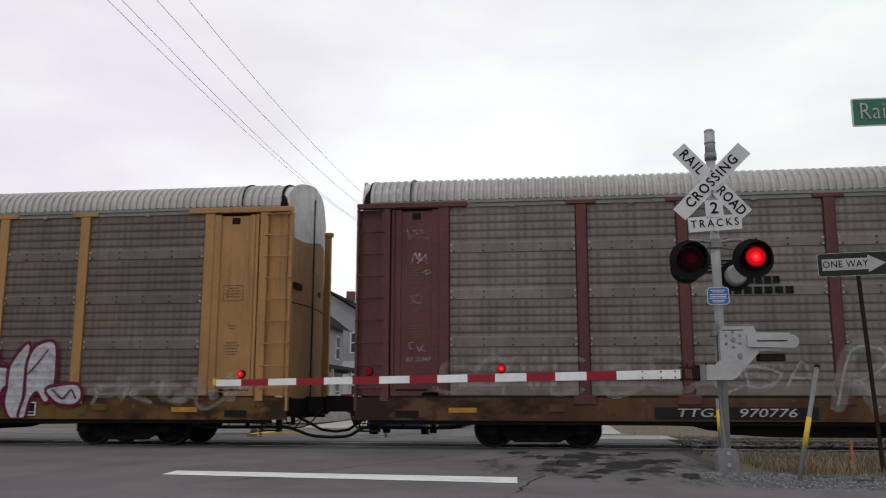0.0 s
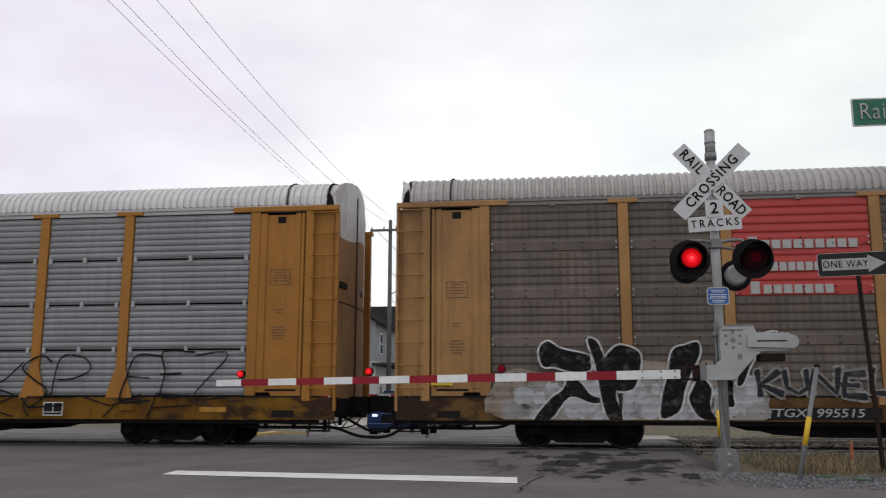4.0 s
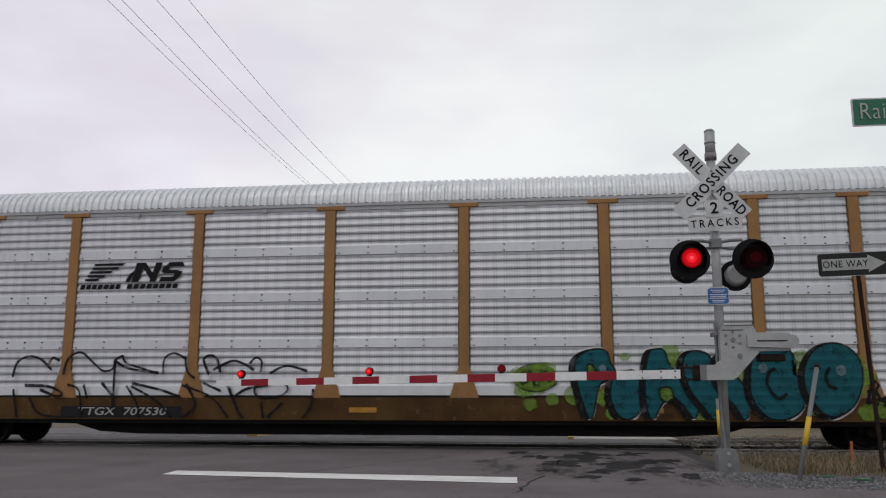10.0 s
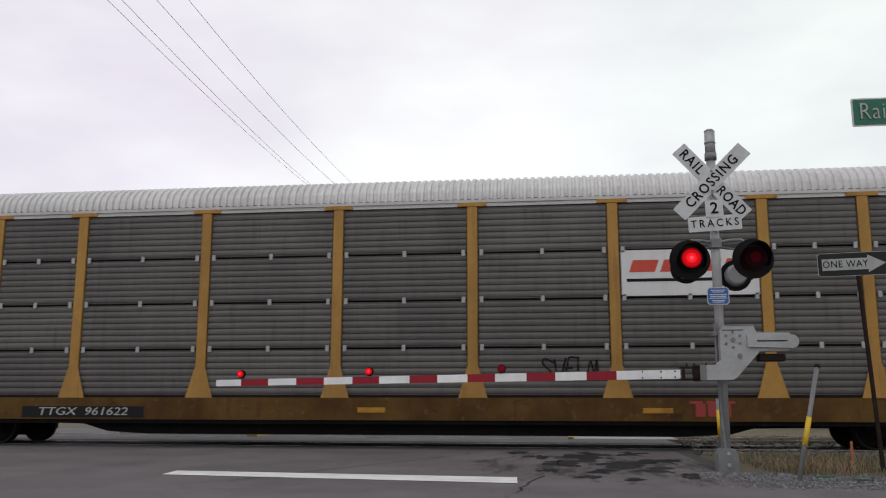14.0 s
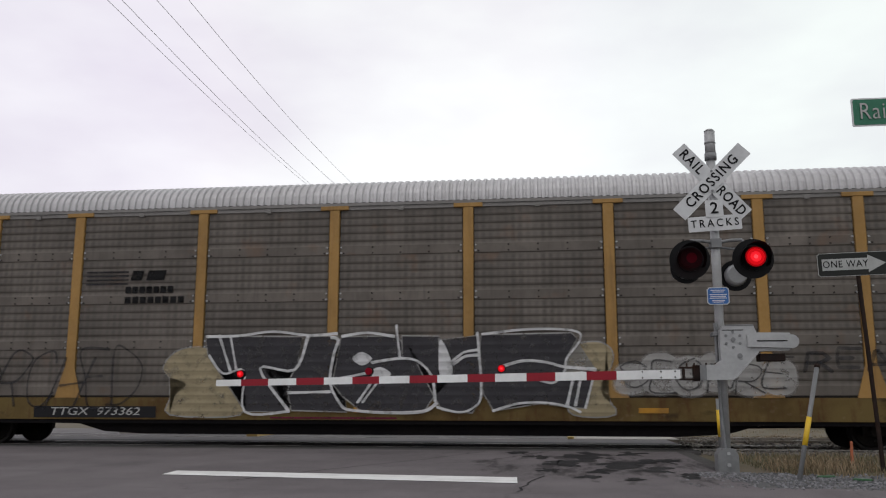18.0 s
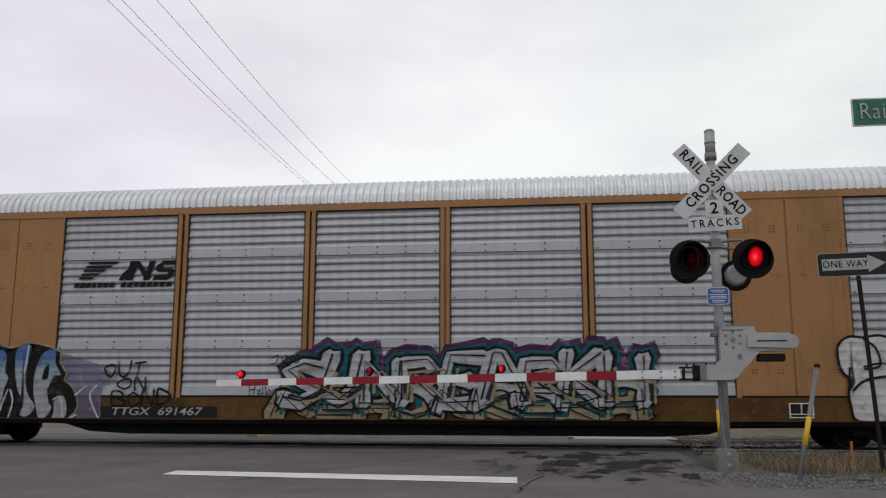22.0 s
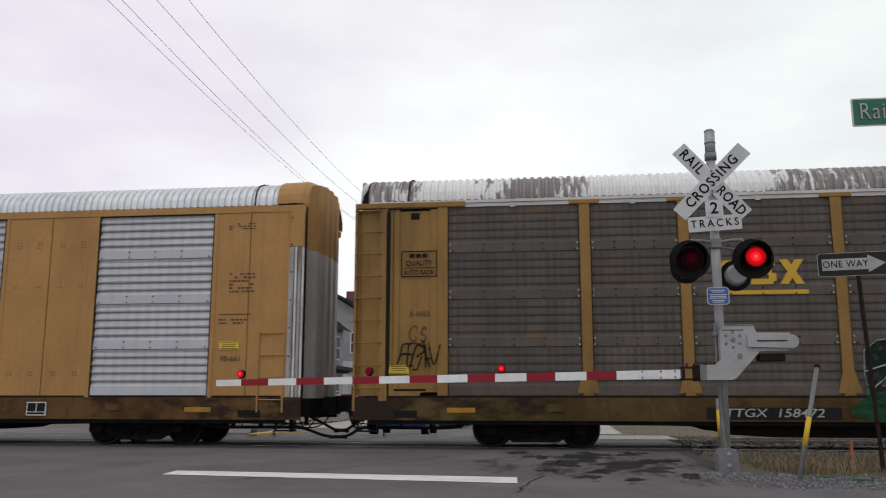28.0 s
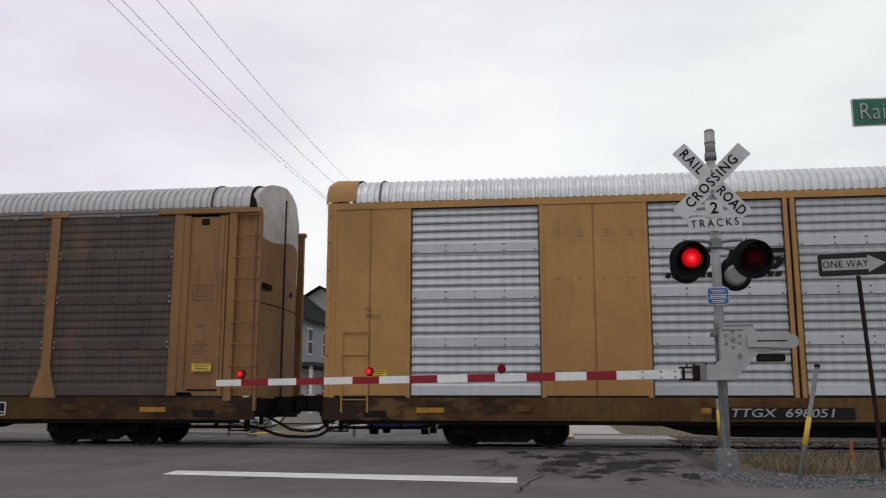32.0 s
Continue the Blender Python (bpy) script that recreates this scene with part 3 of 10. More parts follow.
    # rails: proud in the ballast, flush in the road
    for ty, nm in ((TRACK_Y, "track_near"), (TRACK2_Y, "track_far")):
        tr = empty(nm, pose(0, ty, 0), "railway track of worn steel rails on wooden ties", "track", kind="structure")
        for s in (-1, 1):
            bm = bmesh.new()
            yy = s * 0.755
            box(bm, -400, 400, yy - 0.036, yy + 0.036, -0.045, 0.004)
            box(bm, -400, 400, yy - 0.011, yy + 0.011, -0.13, -0.045)
            box(bm, -400, 400, yy - 0.07, yy + 0.07, -0.15, -0.13)
            part("rail", bm, "rail", tr)
        tie = bx(-0.11, 0.11, -1.3, 1.3, -0.28, -0.10, bev=0.01)
        first = part("tie", tie, "tie", tr)
        first.matrix_basis = pose(2.95, 0, 0)
        for i in range(1, 60):
            clone(first, tr, pose(2.95 + i * 0.54, 0, 0, 0, 0, random.uniform(-1, 1)))
        for i in range(60):
            clone(first, tr, pose(-17.4 - i * 0.54, 0, 0, 0, 0, random.uniform(-1, 1)))
        for s, nm2 in ((-1, "flangeway"), (1, "flangeway")):
            part(nm2, bx(-17.0, 2.6, s * 0.755 - s * 0.10 - 0.03, s * 0.755 - s * 0.10 + 0.03, 0.0, 0.005), "patch", tr)


ground()


def scatter(name, count, spots, size, material, label, category, seed, flat=0.6, lift=-0.055):
    """Loose stones as small wedges."""
    rnd = random.Random(seed)
    vs, fs = [], []
    for i in range(count):
        x0, x1, y0, y1 = spots[rnd.randrange(len(spots))]
        x, y = rnd.uniform(x0, x1), rnd.uniform(y0, y1)
        s = size * rnd.uniform(0.5, 1.5)
        b = len(vs)
        z = road_z(y) + lift
        for a in range(4):
            t = a * math.pi / 2 + rnd.uniform(-0.5, 0.5)
            vs.append((x + s * math.cos(t), y + s * math.sin(t), z))
        for a in range(4):
            t = a * math.pi / 2 + rnd.uniform(-0.3, 0.9)
            vs.append((x + 0.6 * s * math.cos(t), y + 0.6 * s * math.sin(t), z + s * flat * rnd.uniform(0.7, 1.6)))
        fs.append((b + 4, b + 5, b + 6, b + 7))
        for a in range(4):
            fs.append((b + a, b + (a + 1) % 4, b + 4 + (a + 1) % 4, b + 4 + a))
    me = bpy.data.meshes.new(name)
    me.from_pydata(vs, [], fs)
    me.materials.append(MAT[material])
    tagged(new(name, me), label, category, kind="stuff")


scatter("ballast", 14000, [(2.7, 30, 16.9, 25.2), (-45, -17.2, 16.9, 25.2), (2.7, 14, 16.9, 20.5)], 0.045, "ballast", "grey-brown crushed stone ballast along the tracks", "gravel", 5)
scatter("gravel", 4600, [(1.75, 2.4, 11.55, 12.2), (2.0, 3.4, 10.9, 12.0), (2.4, 3.8, 10.3, 11.6), (3.2, 4.6, 10.1, 11.2), (1.9, 3.0, 11.3, 12.3), (1.4, 4.6, 10.0, 12.3)], 0.019, "gravel", "loose grey gravel at the foot of the signal", "gravel", 6, 0.6, -0.012)


def grass(name, count, spots, height, seed, label, material="grass", gap=-0.25, w=0.006):
    rnd = random.Random(seed)
    vs, fs = [], []
    for i in range(count):
        x0, x1, y0, y1, hh = spots[rnd.randrange(len(spots))]
        x, y = rnd.uniform(x0, x1), rnd.uniform(y0, y1)
        clump = noise.noise(Vector((x * 0.9, y * 0.9, seed)))
        if clump < gap:
            continue
        h = height * hh * rnd.uniform(0.4, 1.3) * (0.7 + 0.6 * clump)
        a = rnd.uniform(0, 6.28)
        lean = rnd.uniform(0.1, 0.9) * h
        la = rnd.uniform(0, 6.28)
        z = road_z(y) - 0.07
        b = len(vs)
        dx, dy = w * math.cos(a), w * math.sin(a)
        lx, ly = lean * math.cos(la), lean * math.sin(la)
        vs += [(x - dx, y - dy, z), (x + dx, y + dy, z), (x + 0.4 * lx + dx * 0.7, y + 0.4 * ly + dy * 0.7, z + h * 0.65), (x + 0.4 * lx - dx * 0.7, y + 0.4 * ly - dy * 0.7, z + h * 0.65), (x + lx, y + ly, z + h)]
        fs += [(b, b + 1, b + 2, b + 3), (b + 3, b + 2, b + 4)]
    me = bpy.data.meshes.new(name)
    me.from_pydata(vs, [], fs)
    me.materials.append(MAT[material])
    tagged(new(name, me), label, "grass", kind="stuff")


grass("dry_grass", 5200, [(2.95, 9, 12.6, 16.6, 0.8), (3.3, 9, 11.7, 13.5, 0.75), (2.95, 5, 12.6, 14.5, 0.8), (3.8, 9, 10.9, 11.8, 0.5)], 0.30, 11, "tall dry straw-coloured grass by the track", gap=-0.05, w=0.005)
grass("low_weeds", 16000, [(2.9, 9, 12.1, 17.0, 0.8), (4.0, 9, 10.6, 12.5, 0.7)], 0.15, 14, "low matted brown weeds by the track", "weeds", -0.45, 0.007)
grass("far_grass", 16000, [(2.2, 22, 25.3, 40, 0.35), (3.0, 12, 24.0, 27, 0.4)], 0.25, 12, "short dull grass verge beyond the tracks")

# ---------------- the train ----------------
U0 = 13.64          # half a car, over its end frames
HALF = {2: 13.83, 7: 13.75}     # two cars have longer racks
AHEAD = {1: 0.03, 2: -0.16, 7: -0.35}
LEFT_END = [-4.08 - 28.69 * k + AHEAD.get(k, 0.0) for k in range(10)]   # left end of each car at the start
FACE = -1.53        # outer face of posts and sill
WHEEL_R = 0.38
POSTS = [1.82, 4.6, 6.57, 9.37, 12.24, 15.04, 17.86, 20.75, 22.63, 25.46]
Z_SILL, Z_DECK, Z_TOP = 0.57, 1.03, 4.86
SECTION = (Z_TOP - Z_DECK) / 4


def run(t):
    """How far the train has come at t seconds: it slows a little."""
    return 7.405 * t - 0.0079 * t * t


SCREENS = {}


def screen_mesh(width, style):
    key = (round(width, 3), style)
    if key in SCREENS:
        return SCREENS[key]
    h = SECTION
    if style == "ribbed":     # four ribs, then a broad flat band
        prof = [(0.0, 0.004), (0.012, -0.022), (0.20, -0.004), (0.235, 0.012)]
        z = 0.25
        while z < h - 0.06:
            prof += [(z, 0.025), (z + 0.026, 0.026), (z + 0.050, -0.004), (z + 0.080, -0.009), (z + 0.125, 0.008), (z + 0.150, 0.016)]
            z += 0.165
        prof += [(h - 0.02, 0.012), (h, 0.012)]
    elif style == "shallow":  # the same, pressed less deep
        prof = [(0.0, 0.006), (0.012, -0.004), (0.19, -0.005), (0.225, 0.006)]
        z = 0.25
        while z < h - 0.06:
            prof += [(z, 0.012), (z + 0.030, 0.013), (z + 0.056, -0.001), (z + 0.085, -0.004), (z + 0.125, 0.003), (z + 0.150, 0.008)]
            z += 0.165
        prof += [(h - 0.02, 0.012), (h, 0.012)]
    else:                     # six even ribs, a dark gap above
        prof, z = [(0.012, 0.02)], 0.02
        for k in range(7):
            prof += [(z, 0.013), (z + 0.016, 0.013), (z + 0.030, 0.001), (z + 0.060, -0.003), (z + 0.085, -0.003), (z + 0.115, 0.005)]
            z += 0.128
        prof += [(h - 0.025, 0.0)]
    prof = [p for p in prof if p[0] <= h]
    bm = bmesh.new()
    a = [bm.verts.new((0, y, z)) for z, y in prof]
    b = [bm.verts.new((width, y, z)) for z, y in prof]
    for i in range(len(a) - 1):
        bm.faces.new((a[i], b[i], b[i + 1], a[i + 1]))
    # back side, so that the sheet has thickness
    c = [bm.verts.new((0, 0.06, prof[0][0])), bm.verts.new((width, 0.06, prof[0][0])), bm.verts.new((width, 0.06, prof[-1][0])), bm.verts.new((0, 0.06, prof[-1][0]))]
    bm.faces.new((c[0], c[3], c[2], c[1]))
    bm.faces.new((c[0], c[1], b[0], a[0]))
    bm.faces.new((a[-1], b[-1], c[2], c[3]))
    me = bpy.data.meshes.new("side_screen")
    bm.to_mesh(me)
    bm.free()
    me.materials.append(None)
    SCREENS[key] = me
    return me


ROOF = [(-1.53, 4.99), (-1.525, 5.08), (-1.50, 5.20), (-1.43, 5.34), (-1.28, 5.47), (-1.02, 5.57), (-0.6, 5.64), (0, 5.67), (0.6, 5.64), (1.02, 5.57), (1.28, 5.47), (1.43, 5.34), (1.50, 5.20), (1.53, 4.99)]


def roof_z(y):
    """Height of the roof at y."""
    for (a, za), (b, zb) in zip(ROOF, ROOF[1:]):
        if a <= y <= b:
            return za + (zb - za) * (y - a) / (b - a)
    return ROOF[0][1]


def roof_mesh(x0, x1, depth=0.04, step=0.152):
    vs, fs = [], []
    xs = []
    x = x0
    while x < x1 - step:
        xs += [(x, 0), (x + step * 0.42, 0), (x + step * 0.55, 1), (x + step * 0.87, 1)]
        x += step
    xs.append((x1, 0))
    k = len(ROOF)
    for x, low in xs:
        for y, z in ROOF:
            s = 1 - low * depth / 1.5
            vs.append((x, y * s, z - low * depth * (0.7 if z > 5.3 else 0.0)))
    for i in range(len(xs) - 1):
        for j in range(k - 1):
            fs.append((i * k + j, (i + 1) * k + j, (i + 1) * k + j + 1, i * k + j + 1))
    me = bpy.data.meshes.new("roof")
    me.from_pydata(vs, [], fs)
    return me


def wheelset_mesh():
    bm = bmesh.new()
    for s in (-1, 1):
        y = s * 0.755
        cyl(bm, (0, y - 0.06, 0), (0, y + 0.06, 0), WHEEL_R, seg=28, mi=1)
        cyl(bm, (0, y - s * 0.06, 0), (0, y - s * 0.085, 0), WHEEL_R + 0.028, seg=28, mi=1)
        cyl(bm, (0, y + s * 0.061, 0), (0, y + s * 0.068, 0), WHEEL_R - 0.05, WHEEL_R - 0.09, seg=24, mi=0)
        cyl(bm, (0, y + s * 0.06, 0), (0, y + s * 0.12, 0), 0.13, 0.10, seg=14, mi=0)
        for a in range(4):
            t = a * math.pi / 2 + 0.4
            cyl(bm, (0.21 * math.cos(t), y + s * 0.066, 0.21 * math.sin(t)), (0.21 * math.cos(t), y + s * 0.078, 0.21 * math.sin(t)), 0.028, seg=6, mi=1)
    cyl(bm, (0, -1.0, 0), (0, 1.0, 0), 0.08, seg=10)
    return bm


def truck_proto():
    tr = new("truck")
    for s in (-1, 1):
        bm = bmesh.new()
        y0, y1 = (s * 0.96, s * 1.10) if s > 0 else (s * 1.10, s * 0.96)
        prism(bm, [(-1.12, 0.28), (-0.72, 0.28), (-0.45, 0.12), (0.45, 0.12), (0.72, 0.28), (1.12, 0.28), (1.12, 0.46), (0.75, 0.52), (0.45, 0.66), (-0.45, 0.66), (-0.75, 0.52), (-1.12, 0.46)], y0, y1)
        part("side_frame", bm, "truck", tr)
        for ax in (-0.89, 0.89):
            bm = cyl(bmesh.new(), (ax, s * 1.0, WHEEL_R), (ax, s * 1.22, WHEEL_R), 0.12, seg=12)
            part("journal_box", bm, "wheel", tr)
        for k in (-0.2, 0.0, 0.2):
            bm = bmesh.new()
            tube(bm, [(k + 0.07 * math.cos(i * 1.05), s * 1.13 + 0.05 * math.sin(i * 1.05), 0.2 + i * 0.012) for i in range(24)], 0.014, 5)
            part("spring", bm, "wheel", tr)
    part("bolster", bx(-0.2, 0.2, -1.2, 1.2, 0.34, 0.56, bev=0.02), "truck", tr)
    for ax in (-0.89, 0.89):
        w = part("wheelset", wheelset_mesh(), ["wheel", "tread"], tr)
        w.location = (ax, 0, WHEEL_R)
    bm = bmesh.new()
    for ax in (-0.45, 0.45):
        box(bm, ax - 0.04, ax + 0.04, -0.9, 0.9, 0.22, 0.32)
        for s in (-1, 1):
            box(bm, ax * 1.16 - 0.05, ax * 1.16 + 0.05, s * 0.755 - 0.06, s * 0.755 + 0.06, 0.25, 0.46)
    part("brake_beam", bm, "truck", tr)
    return tr


TRUCK = truck_proto()


def side(car, far, ob):
    """Turn a near-side part round the car's middle for the far side."""
    o = clone(ob, car, Matrix.Rotation(math.pi, 4, "Z") @ ob.matrix_basis)
    for i, sl in enumerate(ob.material_slots):
        if sl.link == "OBJECT":
            o.material_slots[i].link = "OBJECT"
            o.material_slots[i].material = sl.material
    return o


BOLTS = {}


def bolt_rows(car, u0, u1):
    """Dark bolt heads along the flat bands of a bay."""
    w = round(u1 - u0, 2)
    if w not in BOLTS:
        bm = bmesh.new()
        for k in range(1, 4):
            for f in (0.03, 0.27, 0.5, 0.73, 0.97):
                for dz in (0.04, 0.16):
                    x, z = w * f, k * SECTION + dz
                    if f in (0.03, 0.97) and dz > 0.1:
                        continue
                    box(bm, x - 0.014, x + 0.014, -0.026, -0.012, z - 0.014, z + 0.014)
        for k in range(1, 4):
            for x in (0.025, w - 0.025):
                for dz in (0.03, 0.15):
                    box(bm, x - 0.016, x + 0.016, -0.022, 0.0, k * SECTION + dz, k * SECTION + dz + 0.03, 1)
        me = bpy.data.meshes.new("bolt_band")
        bm.to_mesh(me)
        bm.free()
        me.materials.append(MAT["inside"])
        me.materials.append(MAT["galv"])
        BOLTS[w] = me
    o = new("bolt_band", BOLTS[w])
    o.parent = car
    o.matrix_basis = pose(u0 - U0, FACE + 0.032, Z_DECK)
    o["kind"] = "stuff"


def add_screen(car, u0, u1, k, style, material):
    o = new("side_screen", screen_mesh(u1 - u0, style))
    o.parent = car
    o.matrix_basis = pose(u0 - U0, FACE + 0.032, Z_DECK + k * SECTION)
    o.material_slots[0].link = "OBJECT"
    o.material_slots[0].material = material
    return o


def flare(bm, x, w0, w1, z0, z1, y0, y1):
    return prism(bm, [(x - w1, z0), (x + w1, z0), (x + w0, z1), (x - w0, z1)], y0, y1)


def common(car, frame_mat, sill_mat, roof_mat, door_top, roof_span, plate, number, style, data=0):
    """Underframe, sills, roof, end doors, couplers and trucks of one rack car."""
    x0, x1 = -U0, U0
    me = roof_mesh(x0 + roof_span[0], x1 - roof_span[0])
    me.materials.append(roof_mat)
    roof = new("roof", me)
    roof.parent = car
    roof["label"] = "corrugated galvanised roof sheets"
    if roof_span[0] > 0.4:      # smooth painted ends
        for s in (-1, 1):
            bm = bmesh.new()
            a = [bm.verts.new((s * (U0 + 0.03), y * 0.96, 4.99 + (z - 4.99) * 0.98)) for y, z in ROOF]
            m_ = [bm.verts.new((s * (U0 - 0.10), y * 1.012, z + 0.045)) for y, z in ROOF]
            b = [bm.verts.new((s * (U0 - roof_span[0] - 0.01), y * 1.012, z + 0.035)) for y, z in ROOF]
            for p, q in ((a, m_), (m_, b)):
                for i in range(len(p) - 1):
                    bm.faces.new((p[i], q[i], q[i + 1], p[i + 1]) if s < 0 else (q[i], p[i], p[i + 1], q[i + 1]))
            part("roof_end", bm, frame_mat, car, "smooth painted roof end")
    # dark strip stands in for the shade under the roof's edge
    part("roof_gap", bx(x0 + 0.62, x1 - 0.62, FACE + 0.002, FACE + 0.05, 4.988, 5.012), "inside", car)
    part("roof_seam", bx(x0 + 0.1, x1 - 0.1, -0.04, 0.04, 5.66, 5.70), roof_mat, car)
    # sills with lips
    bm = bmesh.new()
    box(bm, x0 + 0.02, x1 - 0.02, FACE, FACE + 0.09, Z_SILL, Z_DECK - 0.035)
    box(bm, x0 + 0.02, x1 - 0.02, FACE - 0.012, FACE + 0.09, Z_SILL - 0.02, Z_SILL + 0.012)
    # dark strip drawn for the shaded slit above the sill
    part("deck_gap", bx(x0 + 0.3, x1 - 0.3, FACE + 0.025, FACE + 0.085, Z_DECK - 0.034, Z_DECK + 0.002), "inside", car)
    s1 = part("side_sill", bm, sill_mat, car)
    side(car, True, s1)
    if data:
        dp = part("data_plate", bx(data - U0 - 0.22, data - U0 + 0.22, FACE - 0.016, FACE - 0.013, 0.62, 0.90), "text_white", car, "white-edged black data plate")
        for a in (-0.2, 0.01):
            part("data_field", bx(data - U0 + a, data - U0 + a + 0.19, FACE - 0.019, FACE - 0.0165, 0.70, 0.88), "plate", dp)
        part("data_field", bx(data - U0 - 0.2, data - U0 + 0.2, FACE - 0.019, FACE - 0.0165, 0.64, 0.685), "plate", dp)
    # stake pockets and jacking pads on the sill
    pad = part("jacking_pad", bx(-0.16, 0.16, FACE - 0.03, FACE - 0.004, 0.72, 0.86, bev=0.008), sill_mat, car)
    pad.matrix_basis = pose(4.05 - U0, 0, 0)
    clone(pad, car, pose(23.25 - U0, 0, 0))
    for u in (2.2, 7.7, 13.0, 18.6, 25.1):
        r = part("reflector", bx(u - U0 - 0.28, u - U0 + 0.28, FACE - 0.016, FACE - 0.013, 0.70, 0.80), "tag_yellow", car)
        r["label"] = "yellow reflective strip"
    # fish-belly centre sill and floor
    bm = bmesh.new()
    prism(bm, [(6.3 - U0, 0.58), (7.3 - U0, 0.30), (8.2 - U0, 0.25), (U0 - 8.2, 0.25), (U0 - 7.3, 0.30), (U0 - 6.3, 0.58)], -1.28, -1.2)
    prism(bm, [(6.3 - U0, 0.58), (7.3 - U0, 0.30), (8.2 - U0, 0.25), (U0 - 8.2, 0.25), (U0 - 7.3, 0.30), (U0 - 6.3, 0.58)], 1.2, 1.28)
    box(bm, 1.2 - U0, 26.1 - U0, -0.35, 0.35, 0.5, 0.9)
    part("centre_sill", bm, "under", car)
    part("under_flange", bx(x0 + 0.35, x1 - 0.35, FACE + 0.03, FACE + 0.12, 0.47, 0.548), "under", car)
    part("deck", bx(x0 + 0.05, x1 - 0.05, FACE + 0.1, -FACE - 0.1, 0.88, 1.0), "under", car)
    for z in (2.75,):
        part("rack_deck", bx(x0 + 0.3, x1 - 0.3, FACE + 0.12, -FACE - 0.12, z, z + 0.06), "inside", car)
    bm = bmesh.new()
    for u in (8.4, 11.2, 14.0, 17.2):
        box(bm, u - U0, u - U0 + 0.9, -0.9, -0.45, 0.3, 0.52)
    tube(bm, [(5.2 - U0, -1.15, 0.5), (9 - U0, -1.0, 0.42), (20 - U0, -1.0, 0.42), (24.2 - U0, -1.15, 0.5)], 0.025)
    part("brake_gear", bm, "under", car)
    # end doors: two bowed leaves, white heads over a painted lower part
    sheeted = roof_span[0] > 0.4
    for s in (-1, 1):
        bm = bmesh.new()
        n = 26 if sheeted else 12
        cols, bow = [], []
        for i in range(n + 1):
            y = -1.46 + 2.92 * i / n
            if sheeted:      # wraps round the corner, with upright ribs
                bow.append(-0.24 + 0.36 * (1 - (abs(y) / 1.46) ** 3.5) + (0.035 if i % 4 in (1, 2) else 0.0))
            else:
                bow.append(-0.12 + 0.15 * (1 - (y / 1.46) ** 2))
            top = roof_z(y) - 0.025 + (0.0 if sheeted else 0.10 * (1 - abs(y) / 1.46))
            cols.append([bm.verts.new((s * (U0 + bow[-1]), y, z)) for z in (0.98, (4.10 if sheeted else 4.45) + (0.0 if sheeted else 0.10 * math.sin(y * 2)), top)])
        for i in range(n):
            for j in range(2):
                q = (cols[i][j], cols[i + 1][j], cols[i + 1][j + 1], cols[i][j + 1])
                f = bm.faces.new(q if s > 0 else tuple(reversed(q)))
                f.material_index, f.smooth = j, False
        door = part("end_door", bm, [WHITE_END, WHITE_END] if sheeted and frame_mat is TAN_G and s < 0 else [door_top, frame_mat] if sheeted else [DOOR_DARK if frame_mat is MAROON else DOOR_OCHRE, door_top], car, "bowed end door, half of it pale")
        e = U0 + (0.045 if not sheeted else 0.13)
        part("door_seam", bx(*sorted((s * (e - 0.06), s * e)), -0.035, 0.035, 1.0, 5.45), "inside", door)
        if not sheeted:
            for ya, yb in ((-1.25, -0.75), (0.3, 0.7)):
                # dark plate for a slot, its shade given as colour
                part("door_slot", bx(*sorted((s * (U0 - 0.06), s * (U0 + 0.012))), ya, yb, 3.28, 3.40), "inside", door)
            bm = bmesh.new()
            for i in range(n):
                ys = [-1.46 + 2.92 * j / n for j in (i, i + 1)]
                xs_ = [U0 + bow[j] + 0.004 for j in (i, i + 1)]
                q = [(s * xs_[0], ys[0], 2.96), (s * xs_[1], ys[1], 2.96), (s * xs_[1], ys[1], 2.985), (s * xs_[0], ys[0], 2.985)]
                bm.faces.new([bm.verts.new(p) for p in (q if s > 0 else q[::-1])])
            part("door_joint", bm, "inside", door)
            fp = part("far_corner_post", bx(*sorted((s * (U0 - 0.12), s * (U0 + 0.03))), 1.47, 1.58, 0.98, 4.92), frame_mat, car)
            part("post_head", bx(*sorted((s * (U0 - 0.3), s * (U0 + 0.07))), 1.44, 1.60, 4.88, 4.97), frame_mat, fp)
            bm = bmesh.new()     # white head under the roof's edge, dark torn seal between them
            a, b = ([bm.verts.new((s * x, y * 0.965, 4.99 + (z - 4.99) * 0.94)) for y, z in ROOF] for x in (U0 - 0.42, U0 - 0.10))
            for i in range(len(a) - 1):
                bm.faces.new((a[i], a[i + 1], b[i + 1], b[i]) if s > 0 else (b[i], b[i + 1], a[i + 1], a[i]))
            part("roof_head", bm, door_top, car, "pale head sheet under the end of the roof")
            rag = random.Random(len(car.children))
            tube_pts = [(s * (U0 - 0.27 + rag.uniform(-0.02, 0.03)), y * 0.985, z - 0.01) for y, z in ROOF[1:9]]
            part("roof_seal", tube(bmesh.new(), tube_pts, lambda f: 0.012 + 0.020 * abs(math.sin(5 * f)), 6), "inside", car, "torn black seal at the end of the roof")
            part("roof_flap", prism(bmesh.new(), [(s * (U0 - 0.30), 4.99), (s * (U0 - 0.12), 4.99), (s * (U0 - 0.16), 5.16), (s * (U0 - 0.24), 5.28)][::s], -1.49, -1.47), "inside", car)
        tb = [(s * (U0 - 1.12), y * 1.006, z + 0.012) for y, z in ROOF]
        part("roof_band", tube(bmesh.new(), tb, 0.016, 5), "inside", car, "dark sealed roof joint")
